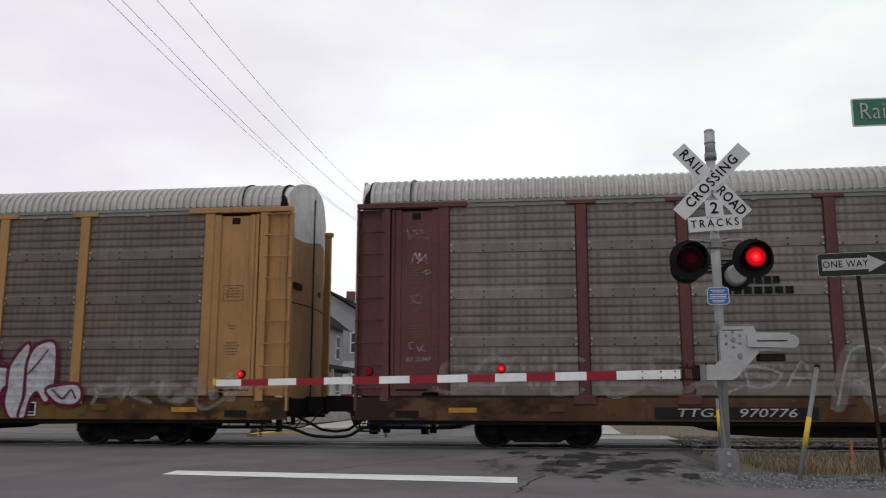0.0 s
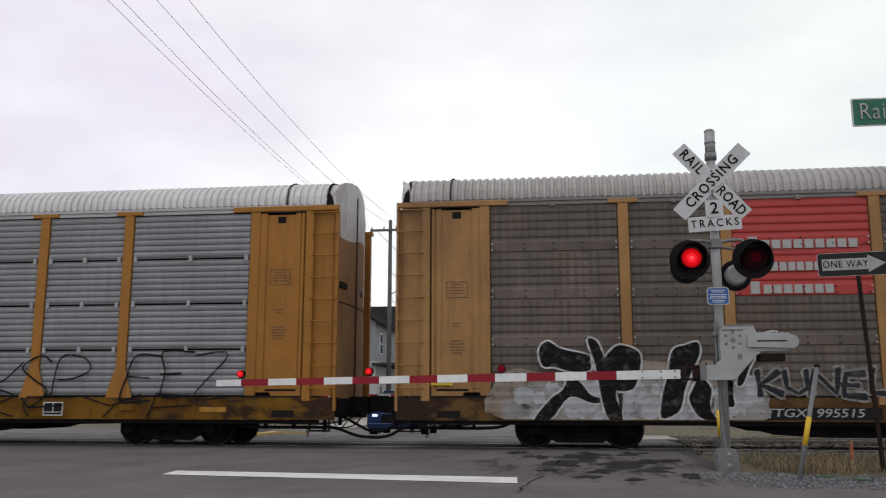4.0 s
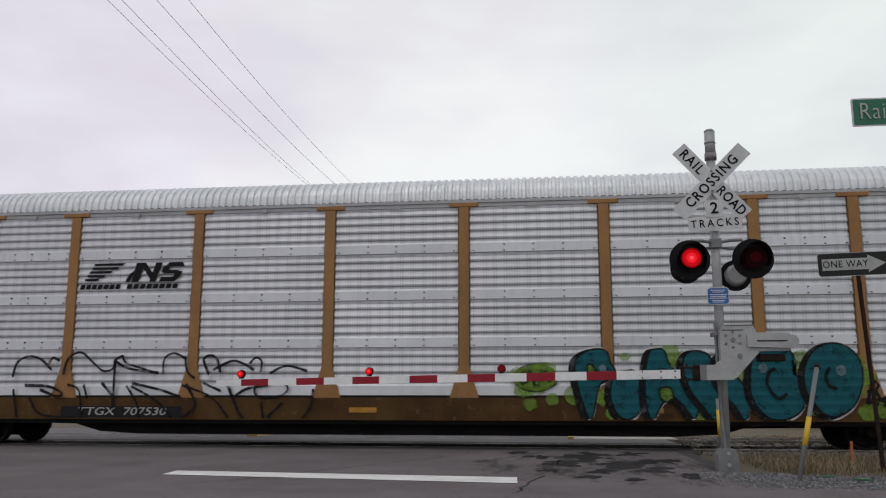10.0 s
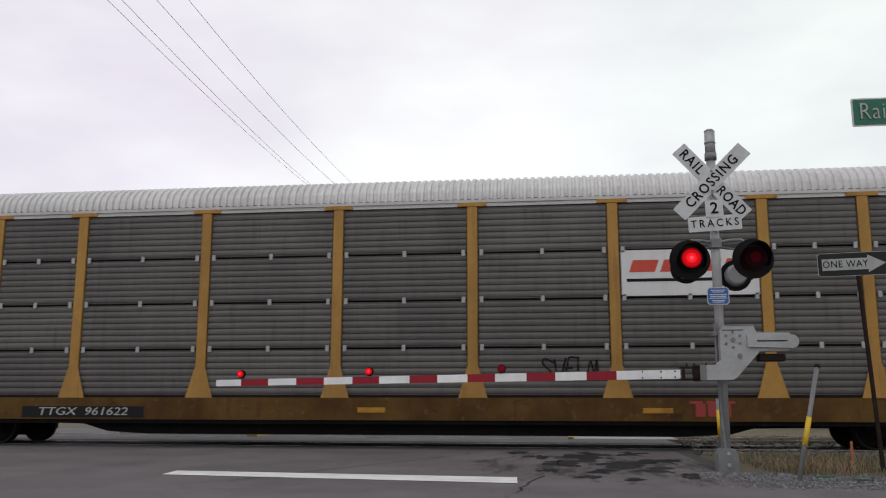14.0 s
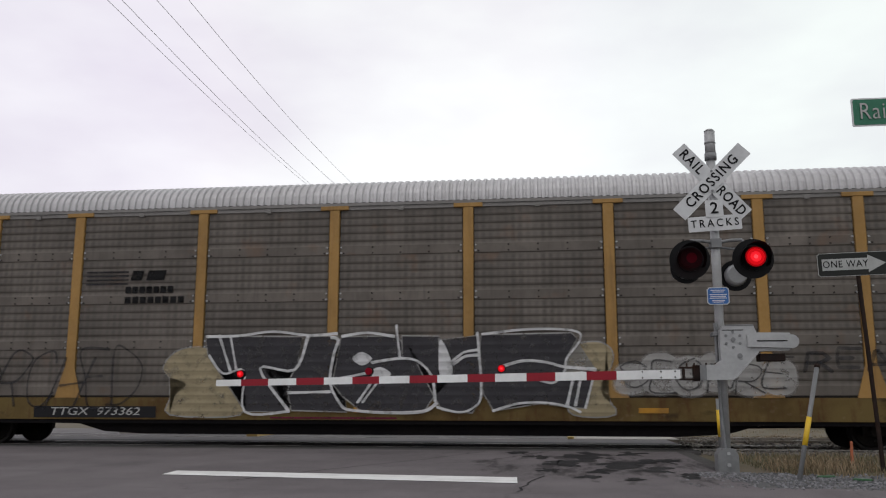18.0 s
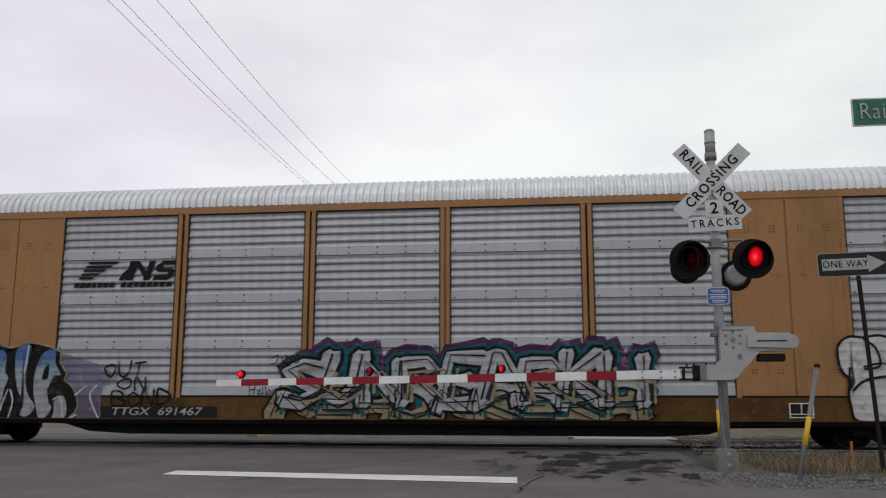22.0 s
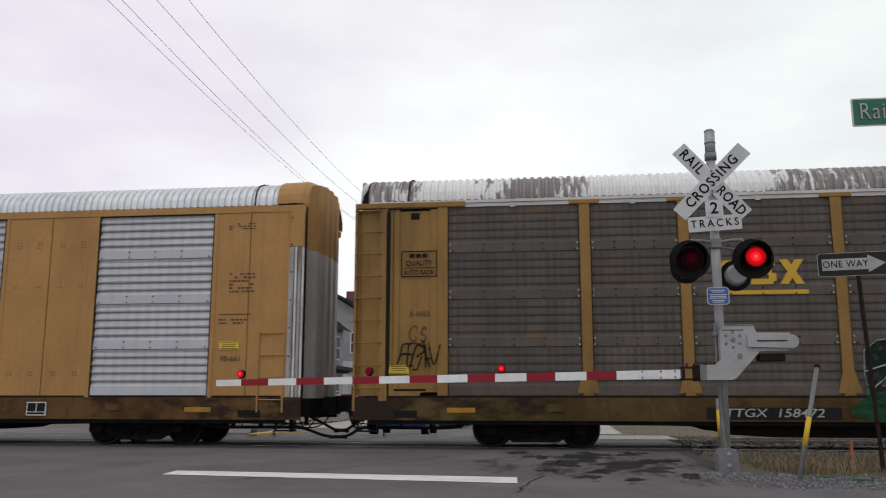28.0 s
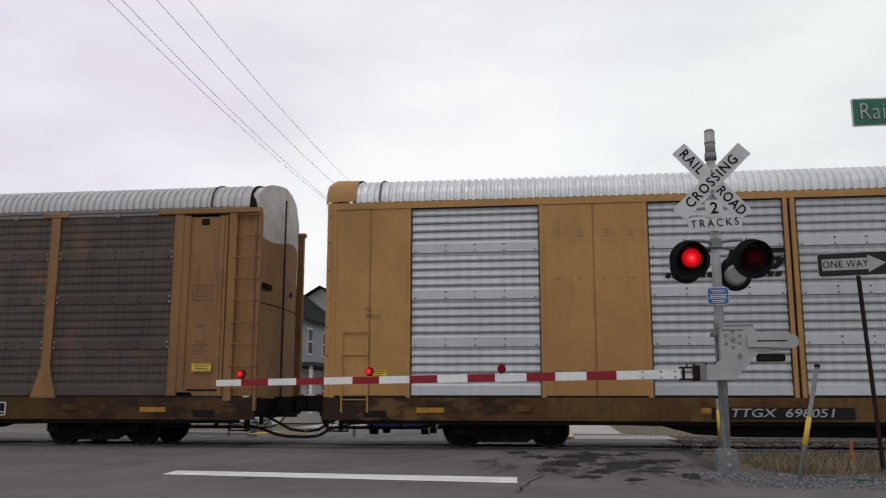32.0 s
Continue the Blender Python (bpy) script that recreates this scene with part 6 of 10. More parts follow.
def build_train():
    global U0
    usual = U0
    # A: maroon
    a = open_rack(dict(style="shallow", label="maroon autorack freight car with weathered grey screens and graffiti", frame=MAROON, screen=PALE_GREY, roof=R_DULL, door_top=WHITE_END, chord=CHORD, sill=grimy("maroon_sill", (0.10, 0.055, 0.028)),
                       plate=(5.9, 8.9), number="TTGX  970776", flare=False, notices=()))
    bars(a, "name_bar", [(7.25, 8.4, 3.18, 3.32, 7), (7.1, 8.65, 2.98, 3.12, 8)], SP["black"])
    slashes(a, [(6.9, 7.8, 3.62 - 0.07 * k, 3.65 - 0.07 * k) for k in range(4)], SP["black"], lean=0.2, label="dark striped emblem")
    graffiti(a, "SONE", 1.6, 4.6, 1.1, 1.75, [(0.10, SP["ghost"])], 3, wob=0.14, label="faded pale graffiti scrawl")
    graffiti(a, "CEAS", 4.8, 8.4, 1.1, 1.7, [(0.12, SP["ghost"])], 4, wob=0.14, label="faded pale graffiti outline")
    graffiti(a, "CDA", 6.9, 9.0, 1.12, 1.55, [(0.045, SP["dull"])], 51, wob=0.1)
    graffiti(a, "RES", 9.2, 12.4, 0.8, 1.85, [(0.30, SP["ghost"]), (0.05, SP["dull"])], 5, wob=0.12, label="faded pale graffiti outline")
    graffiti(a, "MA", 1.18, 1.46, 3.70, 3.88, [(0.018, SP["dull"])], 6, wob=0.1)
    graffiti(a, "P", 1.42, 1.58, 3.44, 3.60, [(0.016, SP["dull"])], 7, wob=0.1)
    graffiti(a, "VO", 1.12, 1.40, 2.86, 3.06, [(0.018, SP["ghost"])], 8, wob=0.1)
    graffiti(a, "NEV", 1.05, 1.55, 4.22, 4.42, [(0.016, SP["ghost"])], 9, wob=0.1)
    letters("lettering", "RS 22347", 0.13, SP["dull"], a, pose(1.3 - U0, FACE + 0.035, 1.75))
    graffiti(a, "CVL", 1.12, 1.5, 1.92, 2.06, [(0.014, SP["dull"])], 52)
    # B: ochre with a red panel
    b = open_rack(dict(style="shallow", sill=SILL["b"], data=21.6, label="ochre autorack freight car with grey screens, red panel and graffiti", frame=TAN_B, low_marks=-0.32, screen=GREY, roof=R_DULL, door_top=WHITE_END, chord=CHORD,
                       plate=(6.75, 9.2), number="TTGX  995515", flare=False, notices=((0.95, 1.22), (25.9, 1.22)), swap={(2, 3): RED_PANEL, (2, 2): RED_PANEL}))
    for z, rows in ((3.86, ((6.98, 7.15, 0.24, 1), (7.22, 9.05, 0.17, 9))), (3.42, ((6.98, 7.15, 0.24, 1), (7.22, 8.35, 0.17, 7))), (2.98, ((6.98, 7.15, 0.24, 1), (7.22, 8.55, 0.17, 7)))):
        bars(b, "name_bar", [(u0, u1, z, z + h, k) for u0, u1, h, k in rows], "plate_white", y=FACE + 0.012, label="pale lettering shown as plain bars")
    specks(b, 2.3, 7.1, 0.6, 1.2, 70, 0.24, SP["dull"], 71, "pale wash of spray paint")
    specks(b, 2.5, 6.9, 0.6, 1.25, 90, 0.2, SP["pale"], 53, "pale wash of spray paint")
    forms = []
    forms.append([(2.05, 1.33), (2.45, 1.56), (3.01, 1.45), (3.52, 1.5), (4.21, 1.72), (4.69, 1.72), (5.06, 1.55), (5.59, 1.49), (6.12, 1.72), (6.59, 1.38), (6.82, 1.49), (6.9, 1.04), (6.86, 0.57), (2.18, 0.57)])
    piece(b, forms, SP["sand"], label="cream sprayed ground")
    forms = []
    forms.append([(2.88, 1.91), (3.05, 2.09), (3.32, 1.94), (3.82, 1.82), (3.87, 1.7), (3.86, 1.52), (3.49, 1.5), (3.18, 1.59), (2.95, 1.61)])
    forms.append([(3.47, 1.4), (3.69, 1.27), (3.88, 1.04), (4.18, 0.95), (3.89, 0.89), (3.46, 1.01), (3.08, 0.57), (2.77, 0.57), (3.09, 0.97), (3.33, 1.15)])
    forms.append([(3.83, 2.12), (4.01, 2.08), (4.14, 1.77), (4.21, 1.84), (4.38, 1.99), (4.56, 1.99), (4.78, 1.89), (4.84, 1.72), (4.78, 1.38), (4.65, 1.15), (4.35, 1.15), (4.52, 1.49), (4.48, 1.72), (4.31, 1.61), (4.31, 1.15), (4.46, 0.57), (4.2, 0.57), (4.06, 1.04), (4.01, 1.38), (3.94, 1.73)])
    forms.append([(5.44, 1.89), (5.7, 2), (5.92, 2.05), (5.95, 1.83), (5.79, 1.49), (5.65, 1.15), (5.56, 0.81), (5.44, 0.68), (5.18, 0.62), (5.22, 1.04), (5.32, 1.38)])
    forms.append([(5.78, 1.15), (5.95, 1.38), (6.14, 1.15), (6.08, 0.81), (6.22, 0.57), (5.91, 0.62), (5.72, 0.93)])
    forms.append([(6.34, 2.19), (6.52, 1.96), (6.57, 1.6), (6.48, 1.26), (6.55, 0.86), (6.39, 0.86), (6.3, 1.15), (6.38, 1.49)])
    forms.append([(6.81, 1.83), (6.98, 2.11), (7.39, 2.24), (7.1, 1.94), (6.88, 1.6), (6.72, 1.25), (6.61, 1.25), (6.7, 1.6)])
    piece(b, forms, SP["black"], SP["white"], 0.035, label="black graffiti form with white outline", over=0.004)
    graffiti(b, "KUNELA", 6.95, 10.0, 1.05, 1.5, [(0.16, SP["dull"]), (0.09, SP["slate"])], 9, sharp=True, flair=0.5, lap=1.2)
    forms = []
    forms.append([(12.41, 1.79), (12.59, 1.87), (12.91, 1.83), (12.96, 1.7), (12.87, 1.51), (12.78, 1.4), (12.91, 1.04), (12.8, 0.97), (12.62, 1.24), (12.56, 0.99), (12.46, 1.15), (12.4, 1.49)])
    forms.append([(12.86, 1.92), (13.18, 1.99), (13.48, 1.94), (13.46, 1.66), (13.37, 1.51), (13.32, 1.38), (13.53, 0.65), (13.41, 0.9), (13.25, 0.64), (13.12, 1.15), (12.99, 1.43), (12.95, 1.72)])
    forms.append([(13.53, 1.94), (13.8, 2), (13.94, 1.92), (13.93, 1.71), (13.81, 1.49), (13.76, 1.32), (13.9, 1.15), (13.71, 0.9), (13.62, 0.64), (13.52, 1.04), (13.47, 1.38), (13.51, 1.66)])
    forms.append([(14.06, 1.85), (14.35, 1.95), (14.55, 1.87), (14.53, 1.65), (14.24, 1.62), (14.19, 1.49), (14.53, 1.43), (14.65, 1.24), (14.42, 0.97), (14.02, 1.07), (13.75, 1.15), (14.07, 1.24), (13.98, 1.49), (13.95, 1.71)])
    forms.append([(14.64, 1.87), (14.93, 1.97), (15.16, 1.91), (15.39, 1.82), (15.41, 1.7), (15.05, 1.65), (14.93, 1.54), (15.22, 1.43), (15.29, 1.34), (15.11, 1.15), (14.77, 0.97), (14.65, 1.15), (14.6, 1.54)])
    piece(b, forms, SP["smoke"], SP["black"], 0.045, SP["dull"], 0.035, label="grey graffiti letter with black outline")
    strokes = []
    strokes.append([(12.61, 1.63), (12.82, 1.63)])
    strokes.append([(13.07, 1.66), (13.27, 1.67)])
    strokes.append([(14.16, 1.6), (14.53, 1.62)])
    strokes.append([(14.74, 1.52), (14.95, 1.53)])
    strokes.append([(15.17, 1.24), (15.56, 1.08), (15.9, 1.15), (16.26, 1.26)])
    strokes.append([(15.62, 1.48), (15.79, 1.87)])
    strokes.append([(15.85, 1.54), (16.04, 1.82)])
    lines(b, strokes, 0.06, SP["black"])
    forms = []
    forms.append([(17.37, 1.73), (17.46, 1.92), (17.66, 1.99), (17.91, 1.94), (18.07, 1.76), (18.01, 1.64), (17.85, 1.56), (17.7, 1.41), (17.62, 1.24), (17.46, 1.41)])
    forms.append([(18.01, 1.24), (18.16, 1.18), (18.31, 0.98), (18.41, 0.58), (18.19, 0.58), (18.03, 0.87), (17.97, 1.09)])
    forms.append([(18.41, 2.1), (18.64, 2), (19.04, 2.09), (19.08, 1.93), (19.03, 1.72), (18.84, 1.59), (18.65, 1.45), (18.91, 1.4), (19.36, 1.36), (19.38, 1.04), (19.35, 0.79), (19.34, 0.57), (18.62, 0.57), (18.47, 0.83), (18.4, 1.15), (18.41, 1.45), (18.5, 1.67)])
    forms.append([(19.1, 2.16), (19.43, 1.99), (19.77, 1.86), (19.62, 1.63), (19.5, 1.4), (19.9, 1.36), (19.94, 0.98), (20.07, 0.57), (19.46, 0.57), (19.42, 1.04), (19.38, 1.36), (19.44, 1.72), (19.31, 1.93)])
    forms.append([(19.76, 1.66), (19.97, 1.97), (20.2, 2.05), (20.36, 1.95), (20.37, 1.72), (20.18, 1.72), (20.04, 1.58), (20.01, 1.4), (20.34, 1.35), (20.29, 1.04), (20.27, 0.57), (20.07, 0.59), (19.94, 1.04), (19.9, 1.36), (19.75, 1.47)])
    forms.append([(20.41, 2.04), (20.56, 1.92), (20.74, 1.99), (20.88, 1.88), (20.72, 1.55), (20.98, 1.62), (21.19, 1.54), (21.17, 1.32), (21.01, 1.15), (20.93, 0.81), (20.8, 0.57), (20.63, 0.61), (20.53, 0.98), (20.66, 1.26), (20.49, 1.55)])
    forms.append([(21.19, 1.62), (21.37, 1.92), (21.56, 2.11), (21.56, 1.83), (21.41, 1.6), (21.45, 1.46), (21.57, 1.35), (21.57, 1.04), (21.49, 0.62), (21.29, 0.57), (21.14, 0.87), (21.18, 1.26)])
    forms.append([(21.59, 1.71), (21.73, 2.03), (22.02, 2.15), (22.17, 2.05), (22.2, 1.6), (22.18, 1.15), (22.04, 0.91), (21.83, 1.13), (21.66, 0.95), (21.58, 0.59), (21.48, 0.62), (21.59, 1.04), (21.59, 1.35)])
    forms.append([(22.06, 1.15), (22.32, 1.22), (22.72, 1.24), (22.82, 1.04), (22.7, 0.87), (22.4, 0.87), (22.21, 0.97)])
    piece(b, forms, SP["pale"], SP["wine"], 0.075, label="pale graffiti letter with purple outline")
    strokes = []
    strokes.append([(19.07, 2.09), (19.13, 1.72), (18.9, 1.55), (18.55, 1.4)])
    strokes.append([(19.44, 1.72), (19.39, 1.15), (19.34, 0.61)])
    strokes.append([(20.09, 1.86), (19.9, 1.55), (19.78, 1.4)])
    strokes.append([(22.02, 1.98), (21.77, 1.66), (21.62, 1.49)])
    strokes.append([(19.48, 0.72), (19.26, 0.86), (19.09, 0.77), (18.98, 0.57)])
    strokes.append([(20.69, 1.72), (20.86, 1.81), (21.12, 1.69)])
    strokes.append([(22.2, 1.15), (22.43, 0.97), (22.6, 1.15), (22.72, 0.98)])
    lines(b, strokes, 0.045, SP["wine"])
    specks(b, 22.6, 26.4, 0.95, 1.4, 26, 0.14, SP["ghost"], 54, "faint pale spray")
    graffiti(b, "FKLU", 23.0, 26.0, 0.85, 1.25, [(0.09, SP["ghost"])], 12, wob=0.12)
    # C: golden, zinc screens
    U0 = HALF[2]
    c = open_rack(dict(sill=SILL["c"], data=21.6, label="golden yellow autorack freight car with bright zinc screens", frame=GOLD, screen=ZINC, roof=R_PALE, door_top=WHITE_END, chord=surface("zinc_chord", (0.45, 0.45, 0.45), 0.5, 0.3), style="slatted", posts=[1.83, 4.59, 6.58, 9.39, 12.25, 15.09, 18.09, 21.09, 23.03, 25.86],
                       plate=(5.51, 8.16), number="TTGX  980436", notices=()))
    blank = part("shield_panel", bx(4.7 - U0, 6.47 - U0, FACE + 0.005, FACE + 0.024, 2.95, Z_TOP - 0.02), GOLD, c, "golden yellow panel with a shield emblem")
    emb = bmesh.new()
    for outline, yy, mi in (([(5.2, 4.55), (5.62, 4.62), (6.04, 4.55), (6.07, 4.2), (5.17, 4.2)], FACE - 0.001, 0), ([(5.17, 4.19), (6.07, 4.19), (6.05, 3.85), (5.9, 3.66), (5.62, 3.56), (5.34, 3.66), (5.19, 3.85)], FACE - 0.001, 1)):
        prism(emb, [(x - U0, z) for x, z in outline], yy, yy + 0.005, mi)
    for k in range(5):
        x = 5.30 + k * 0.15
        prism(emb, [(x - U0, 3.72), (x + 0.065 - U0, 3.69), (x + 0.065 - U0, 4.185), (x - U0, 4.185)], FACE - 0.004, FACE - 0.0012, 2)
    for z, w in ((4.42, 0.26), (4.28, 0.28)):
        for i in range(6):
            x = 5.62 - w + i * w / 3
            box(emb, x - U0, x + w * 0.24 - U0, FACE - 0.004, FACE - 0.0012, z, z + 0.085, 2)
    part("shield", emb, [plain("shield_blue", (0.03, 0.05, 0.22)), plain("shield_red", (0.5, 0.03, 0.04)), "text_white"], blank, "blue and red shield emblem")
    letters("lettering", "BUILDING AMERICA", 0.19, "text_black", blank, pose(5.62 - U0, FACE + 0.0, 3.32), 0.002, 0.95)
    part("unit_mark", bx(9.3 - U0, 9.66 - U0, FACE - 0.018, FACE - 0.013, 0.66, 0.84), "plate", c)
    letters("lettering", "R1", 0.19, "text_white", c, pose(9.48 - U0, FACE - 0.021, 0.75), 0.003)
    forms = []
    forms.append([(2.22, 1.62), (2.31, 1.86), (2.59, 1.94), (2.84, 1.85), (3.08, 1.9), (3.34, 1.82), (3.47, 1.59), (3.42, 1.24), (3.72, 1.15), (3.83, 0.59), (2.45, 0.58), (2.39, 1.04), (2.28, 1.36)])
    piece(c, forms, SP["aqua"], SP["faint"], 0.03, label="thin teal bubble graffiti")
    strokes = []
    strokes.append([(2.53, 1.5), (2.61, 1.22), (2.81, 1.22), (2.95, 1.38), (2.93, 1.67), (2.78, 1.87)])
    strokes.append([(2.56, 1.41), (2.7, 1.04), (2.74, 0.64)])
    strokes.append([(3.1, 1.47), (3.28, 1.5), (3.41, 1.4)])
    strokes.append([(3.23, 1.15), (3.37, 0.64)])
    lines(c, strokes, 0.06, SP["faint"])
    graffiti(c, "DOLEYS", 16.6, 21.6, 0.75, 1.8, [(0.04, SP["black"])], 14, wob=0.12, lap=1.2, label="black line graffiti")
    graffiti(c, "P EEZ", 21.6, 25.4, 0.95, 1.85, [(0.04, SP["black"])], 15, wob=0.1, lap=1.2, label="black line graffiti")
    graffiti(c, "PREYE", 18.0, 25.0, 0.62, 1.1, [(0.035, SP["black"])], 73, wob=0.15, lap=1.25, sharp=True)
    U0 = usual
    # D: brown ochre, silver screens
    d = open_rack(dict(sill=SILL["d"], data=0, label="brown-ochre autorack freight car with clean silver screens and teal graffiti", frame=TAN_D, screen=SILVER, roof=R_BRIGHT, door_top=WHITE_END, chord=surface("silver_chord", (0.40, 0.40, 0.41), 0.5, 0.3),
                       plate=(6.55, 9.2), number="TTGX  707530", notices=()))
    letters("lettering", "NS", 0.12, "stencil", d, pose(1.27 - U0, FACE + 0.035, 1.98))
    letters("lettering", "50622", 0.12, "stencil", d, pose(1.27 - U0, FACE + 0.035, 1.80))
    notice(d, 2.0, 0.68)
    letters("lettering", "FB 659", 0.15, "stencil", d, pose(25.5 - U0, FACE - 0.010, 1.12), 0.002)
    part("label_plate", bx(25.86 - U0, 26.1 - U0, FACE + 0.038, FACE + 0.043, 2.86, 2.95), "text_white", d, "small white label")
    notice(d, 25.44, 0.66)
    horse_mark(d, 6.85, 3.42, "text_black")
    strokes = []
    strokes.append([(5.42, 1.43), (5.49, 1.71), (5.72, 1.85), (6.01, 1.8), (6.28, 1.58)])
    strokes.append([(6.22, 1.69), (6.3, 1.82), (6.44, 1.77)])
    strokes.append([(6.56, 1.48), (6.65, 1.8), (6.93, 1.93), (7.22, 1.71), (7.45, 1.54), (7.67, 1.59), (7.7, 1.76), (7.86, 1.85)])
    strokes.append([(7.86, 1.85), (7.97, 1.7), (8.52, 1.53)])
    strokes.append([(7.7, 1.75), (8.01, 1.59), (8.66, 1.5)])
    strokes.append([(7.7, 1.75), (7.71, 0.8)])
    strokes.append([(8.77, 1.48), (8.79, 1.79), (9, 1.9), (9.24, 1.79)])
    strokes.append([(9.24, 1.81), (9.29, 1.53), (9.45, 1.39)])
    strokes.append([(9.76, 1.48), (9.64, 1.76), (9.77, 1.85), (9.92, 1.78), (10, 1.53)])
    strokes.append([(9.87, 1.56), (10.23, 1.73), (10.47, 1.69), (10.71, 1.56)])
    strokes.append([(10.64, 1.69), (10.75, 1.8), (10.88, 1.73), (10.87, 1.52)])
    strokes.append([(11.08, 1.49), (11.41, 1.63), (11.83, 1.53)])
    strokes.append([(5.73, 1.24), (6.25, 1.22), (6.56, 1.08), (6.43, 1.02), (6.08, 1.15)])
    strokes.append([(5.46, 1.15), (5.58, 0.57)])
    strokes.append([(6.68, 1.26), (6.94, 1.13), (7.02, 0.58)])
    strokes.append([(7.04, 1.24), (7.13, 0.99)])
    strokes.append([(7.45, 1.28), (7.7, 1.02)])
    strokes.append([(7.99, 1.22), (8.23, 0.88), (8.3, 0.6)])
    strokes.append([(8.1, 1.22), (8.68, 0.91), (9, 0.58)])
    strokes.append([(8.12, 1.28), (8.73, 1.15), (9.17, 1)])
    strokes.append([(9.29, 1.26), (9.5, 0.84), (9.22, 0.58)])
    strokes.append([(9.21, 1.24), (9.86, 0.99), (10.2, 0.59)])
    strokes.append([(9.67, 1.28), (10.02, 1.13)])
    strokes.append([(10.17, 1.26), (10.42, 0.72), (10.54, 0.57)])
    strokes.append([(10.37, 1.04), (10.59, 1.17), (10.97, 1.23), (11.34, 1.28), (11.45, 1.15), (11.23, 1), (10.85, 1), (10.75, 1.15), (10.86, 1.28)])
    strokes.append([(11.98, 1.15), (11.93, 0.83), (11.77, 0.57)])
    strokes.append([(10.9, 0.88), (10.95, 0.59)])
    strokes.append([(11.33, 0.88), (11.05, 0.61)])
    strokes.append([(5.85, 0.98), (6.11, 0.65), (6.89, 0.57)])
    lines(d, strokes, 0.052, SP["black"], "black line graffiti", flair=0.3)
    specks(d, 16.0, 24.2, 1.05, 1.85, 60, 0.19, SP["lime"], 17, "lime green spray haze")
    specks(d, 16.1, 23.0, 0.66, 1.1, 22, 0.16, SP["lime"], 75, "lime green spray haze")
    forms = []
    forms.append([(17.36, 1.82), (17.54, 1.9), (17.75, 1.91), (17.85, 1.82), (17.88, 1.67), (17.98, 1.49), (17.86, 1.36), (17.69, 1.27), (17.61, 1.04), (17.5, 0.6), (17.38, 0.87), (17.3, 1.15), (17.23, 1.5), (17.25, 1.7)])
    forms.append([(17.98, 1.4), (18.22, 1.49), (18.36, 1.47), (18.47, 1.15), (18.42, 0.76), (18.25, 0.61), (18.07, 0.64), (17.94, 0.87), (17.9, 1.09)])
    forms.append([(18.66, 1.84), (18.8, 1.91), (18.92, 1.88), (18.99, 1.66), (19.17, 1.4), (19.35, 1.15), (19.53, 0.98), (19.45, 0.62), (19.31, 0.79), (19.06, 1.04), (18.83, 0.87), (18.67, 0.59), (18.57, 0.87), (18.56, 1.15), (18.58, 1.49)])
    forms.append([(19.3, 1.72), (19.45, 1.87), (19.73, 1.81), (19.81, 1.6), (19.87, 1.4), (20, 1.15), (19.94, 0.87), (19.83, 0.59), (19.65, 0.81), (19.47, 1.04), (19.36, 1.26), (19.29, 1.49)])
    forms.append([(19.96, 1.77), (20.1, 1.86), (20.22, 1.8), (20.17, 1.62), (20.22, 1.43), (20.4, 1.15), (20.46, 0.87), (20.38, 0.59), (20.23, 0.82), (20.06, 1.04), (19.9, 1.38), (19.89, 1.6)])
    forms.append([(20.55, 1.6), (20.68, 1.88), (20.91, 1.99), (21.14, 1.96), (21.28, 1.82), (21.33, 1.6), (21.28, 1.43), (21.44, 1.35), (21.48, 1.04), (21.38, 0.76), (21.1, 0.61), (20.81, 0.64), (20.6, 0.87), (20.51, 1.15)])
    forms.append([(21.51, 1.48), (21.66, 1.82), (21.94, 1.99), (22.23, 1.96), (22.43, 1.79), (22.52, 1.54), (22.49, 1.2), (22.34, 0.87), (22.06, 0.68), (21.83, 0.7), (21.63, 0.93), (21.52, 1.15)])
    piece(d, forms, SP["teal"], SP["black"], 0.05, SP["white"], 0.03, (-0.09, -0.03), "teal graffiti letter outlined in black and white")
    forms = []
    forms.append([(17.47, 1.59), (17.54, 1.61), (17.62, 1.45), (17.58, 1.36), (17.5, 1.4)])
    forms.append([(18.83, 1.13), (18.99, 1.17), (19.04, 0.99), (18.88, 0.95)])
    piece(d, forms, SP["lime"], SP["black"], 0.04, over=0.03)
    strokes = []
    strokes.append([(20.95, 1.54), (20.85, 1.46), (20.8, 1.28), (20.89, 1.08), (21.01, 0.98), (21.14, 1.06)])
    strokes.append([(21.94, 1.54), (21.87, 1.39), (21.92, 1.22), (22.03, 1.17)])
    strokes.append([(18.82, 1.4), (18.87, 1.55), (18.96, 1.4)])
    lines(d, strokes, 0.06, SP["black"], over=0.03)
    blobs(d, [(22.15, 1.5, 0.09, 0.10), (20.75, 1.55, 0.08, 0.09), (17.75, 1.55, 0.07, 0.08)], SP["haze"], SP["aqua"], 0.02, power=2.0, back=-0.03)
    blobs(d, [(16.45, 1.38, 0.42, 0.26)], SP["lime"], SP["black"], 0.02, power=2.0)
    graffiti(d, "CHEYO", 16.15, 16.8, 1.26, 1.5, [(0.03, SP["black"])], 76, over=0.006)
    graffiti(d, "BAVERN", 22.6, 24.3, 0.85, 1.3, [(0.05, SP["black"])], 19, wob=0.12, lap=1.3, sharp=True, flair=0.6)
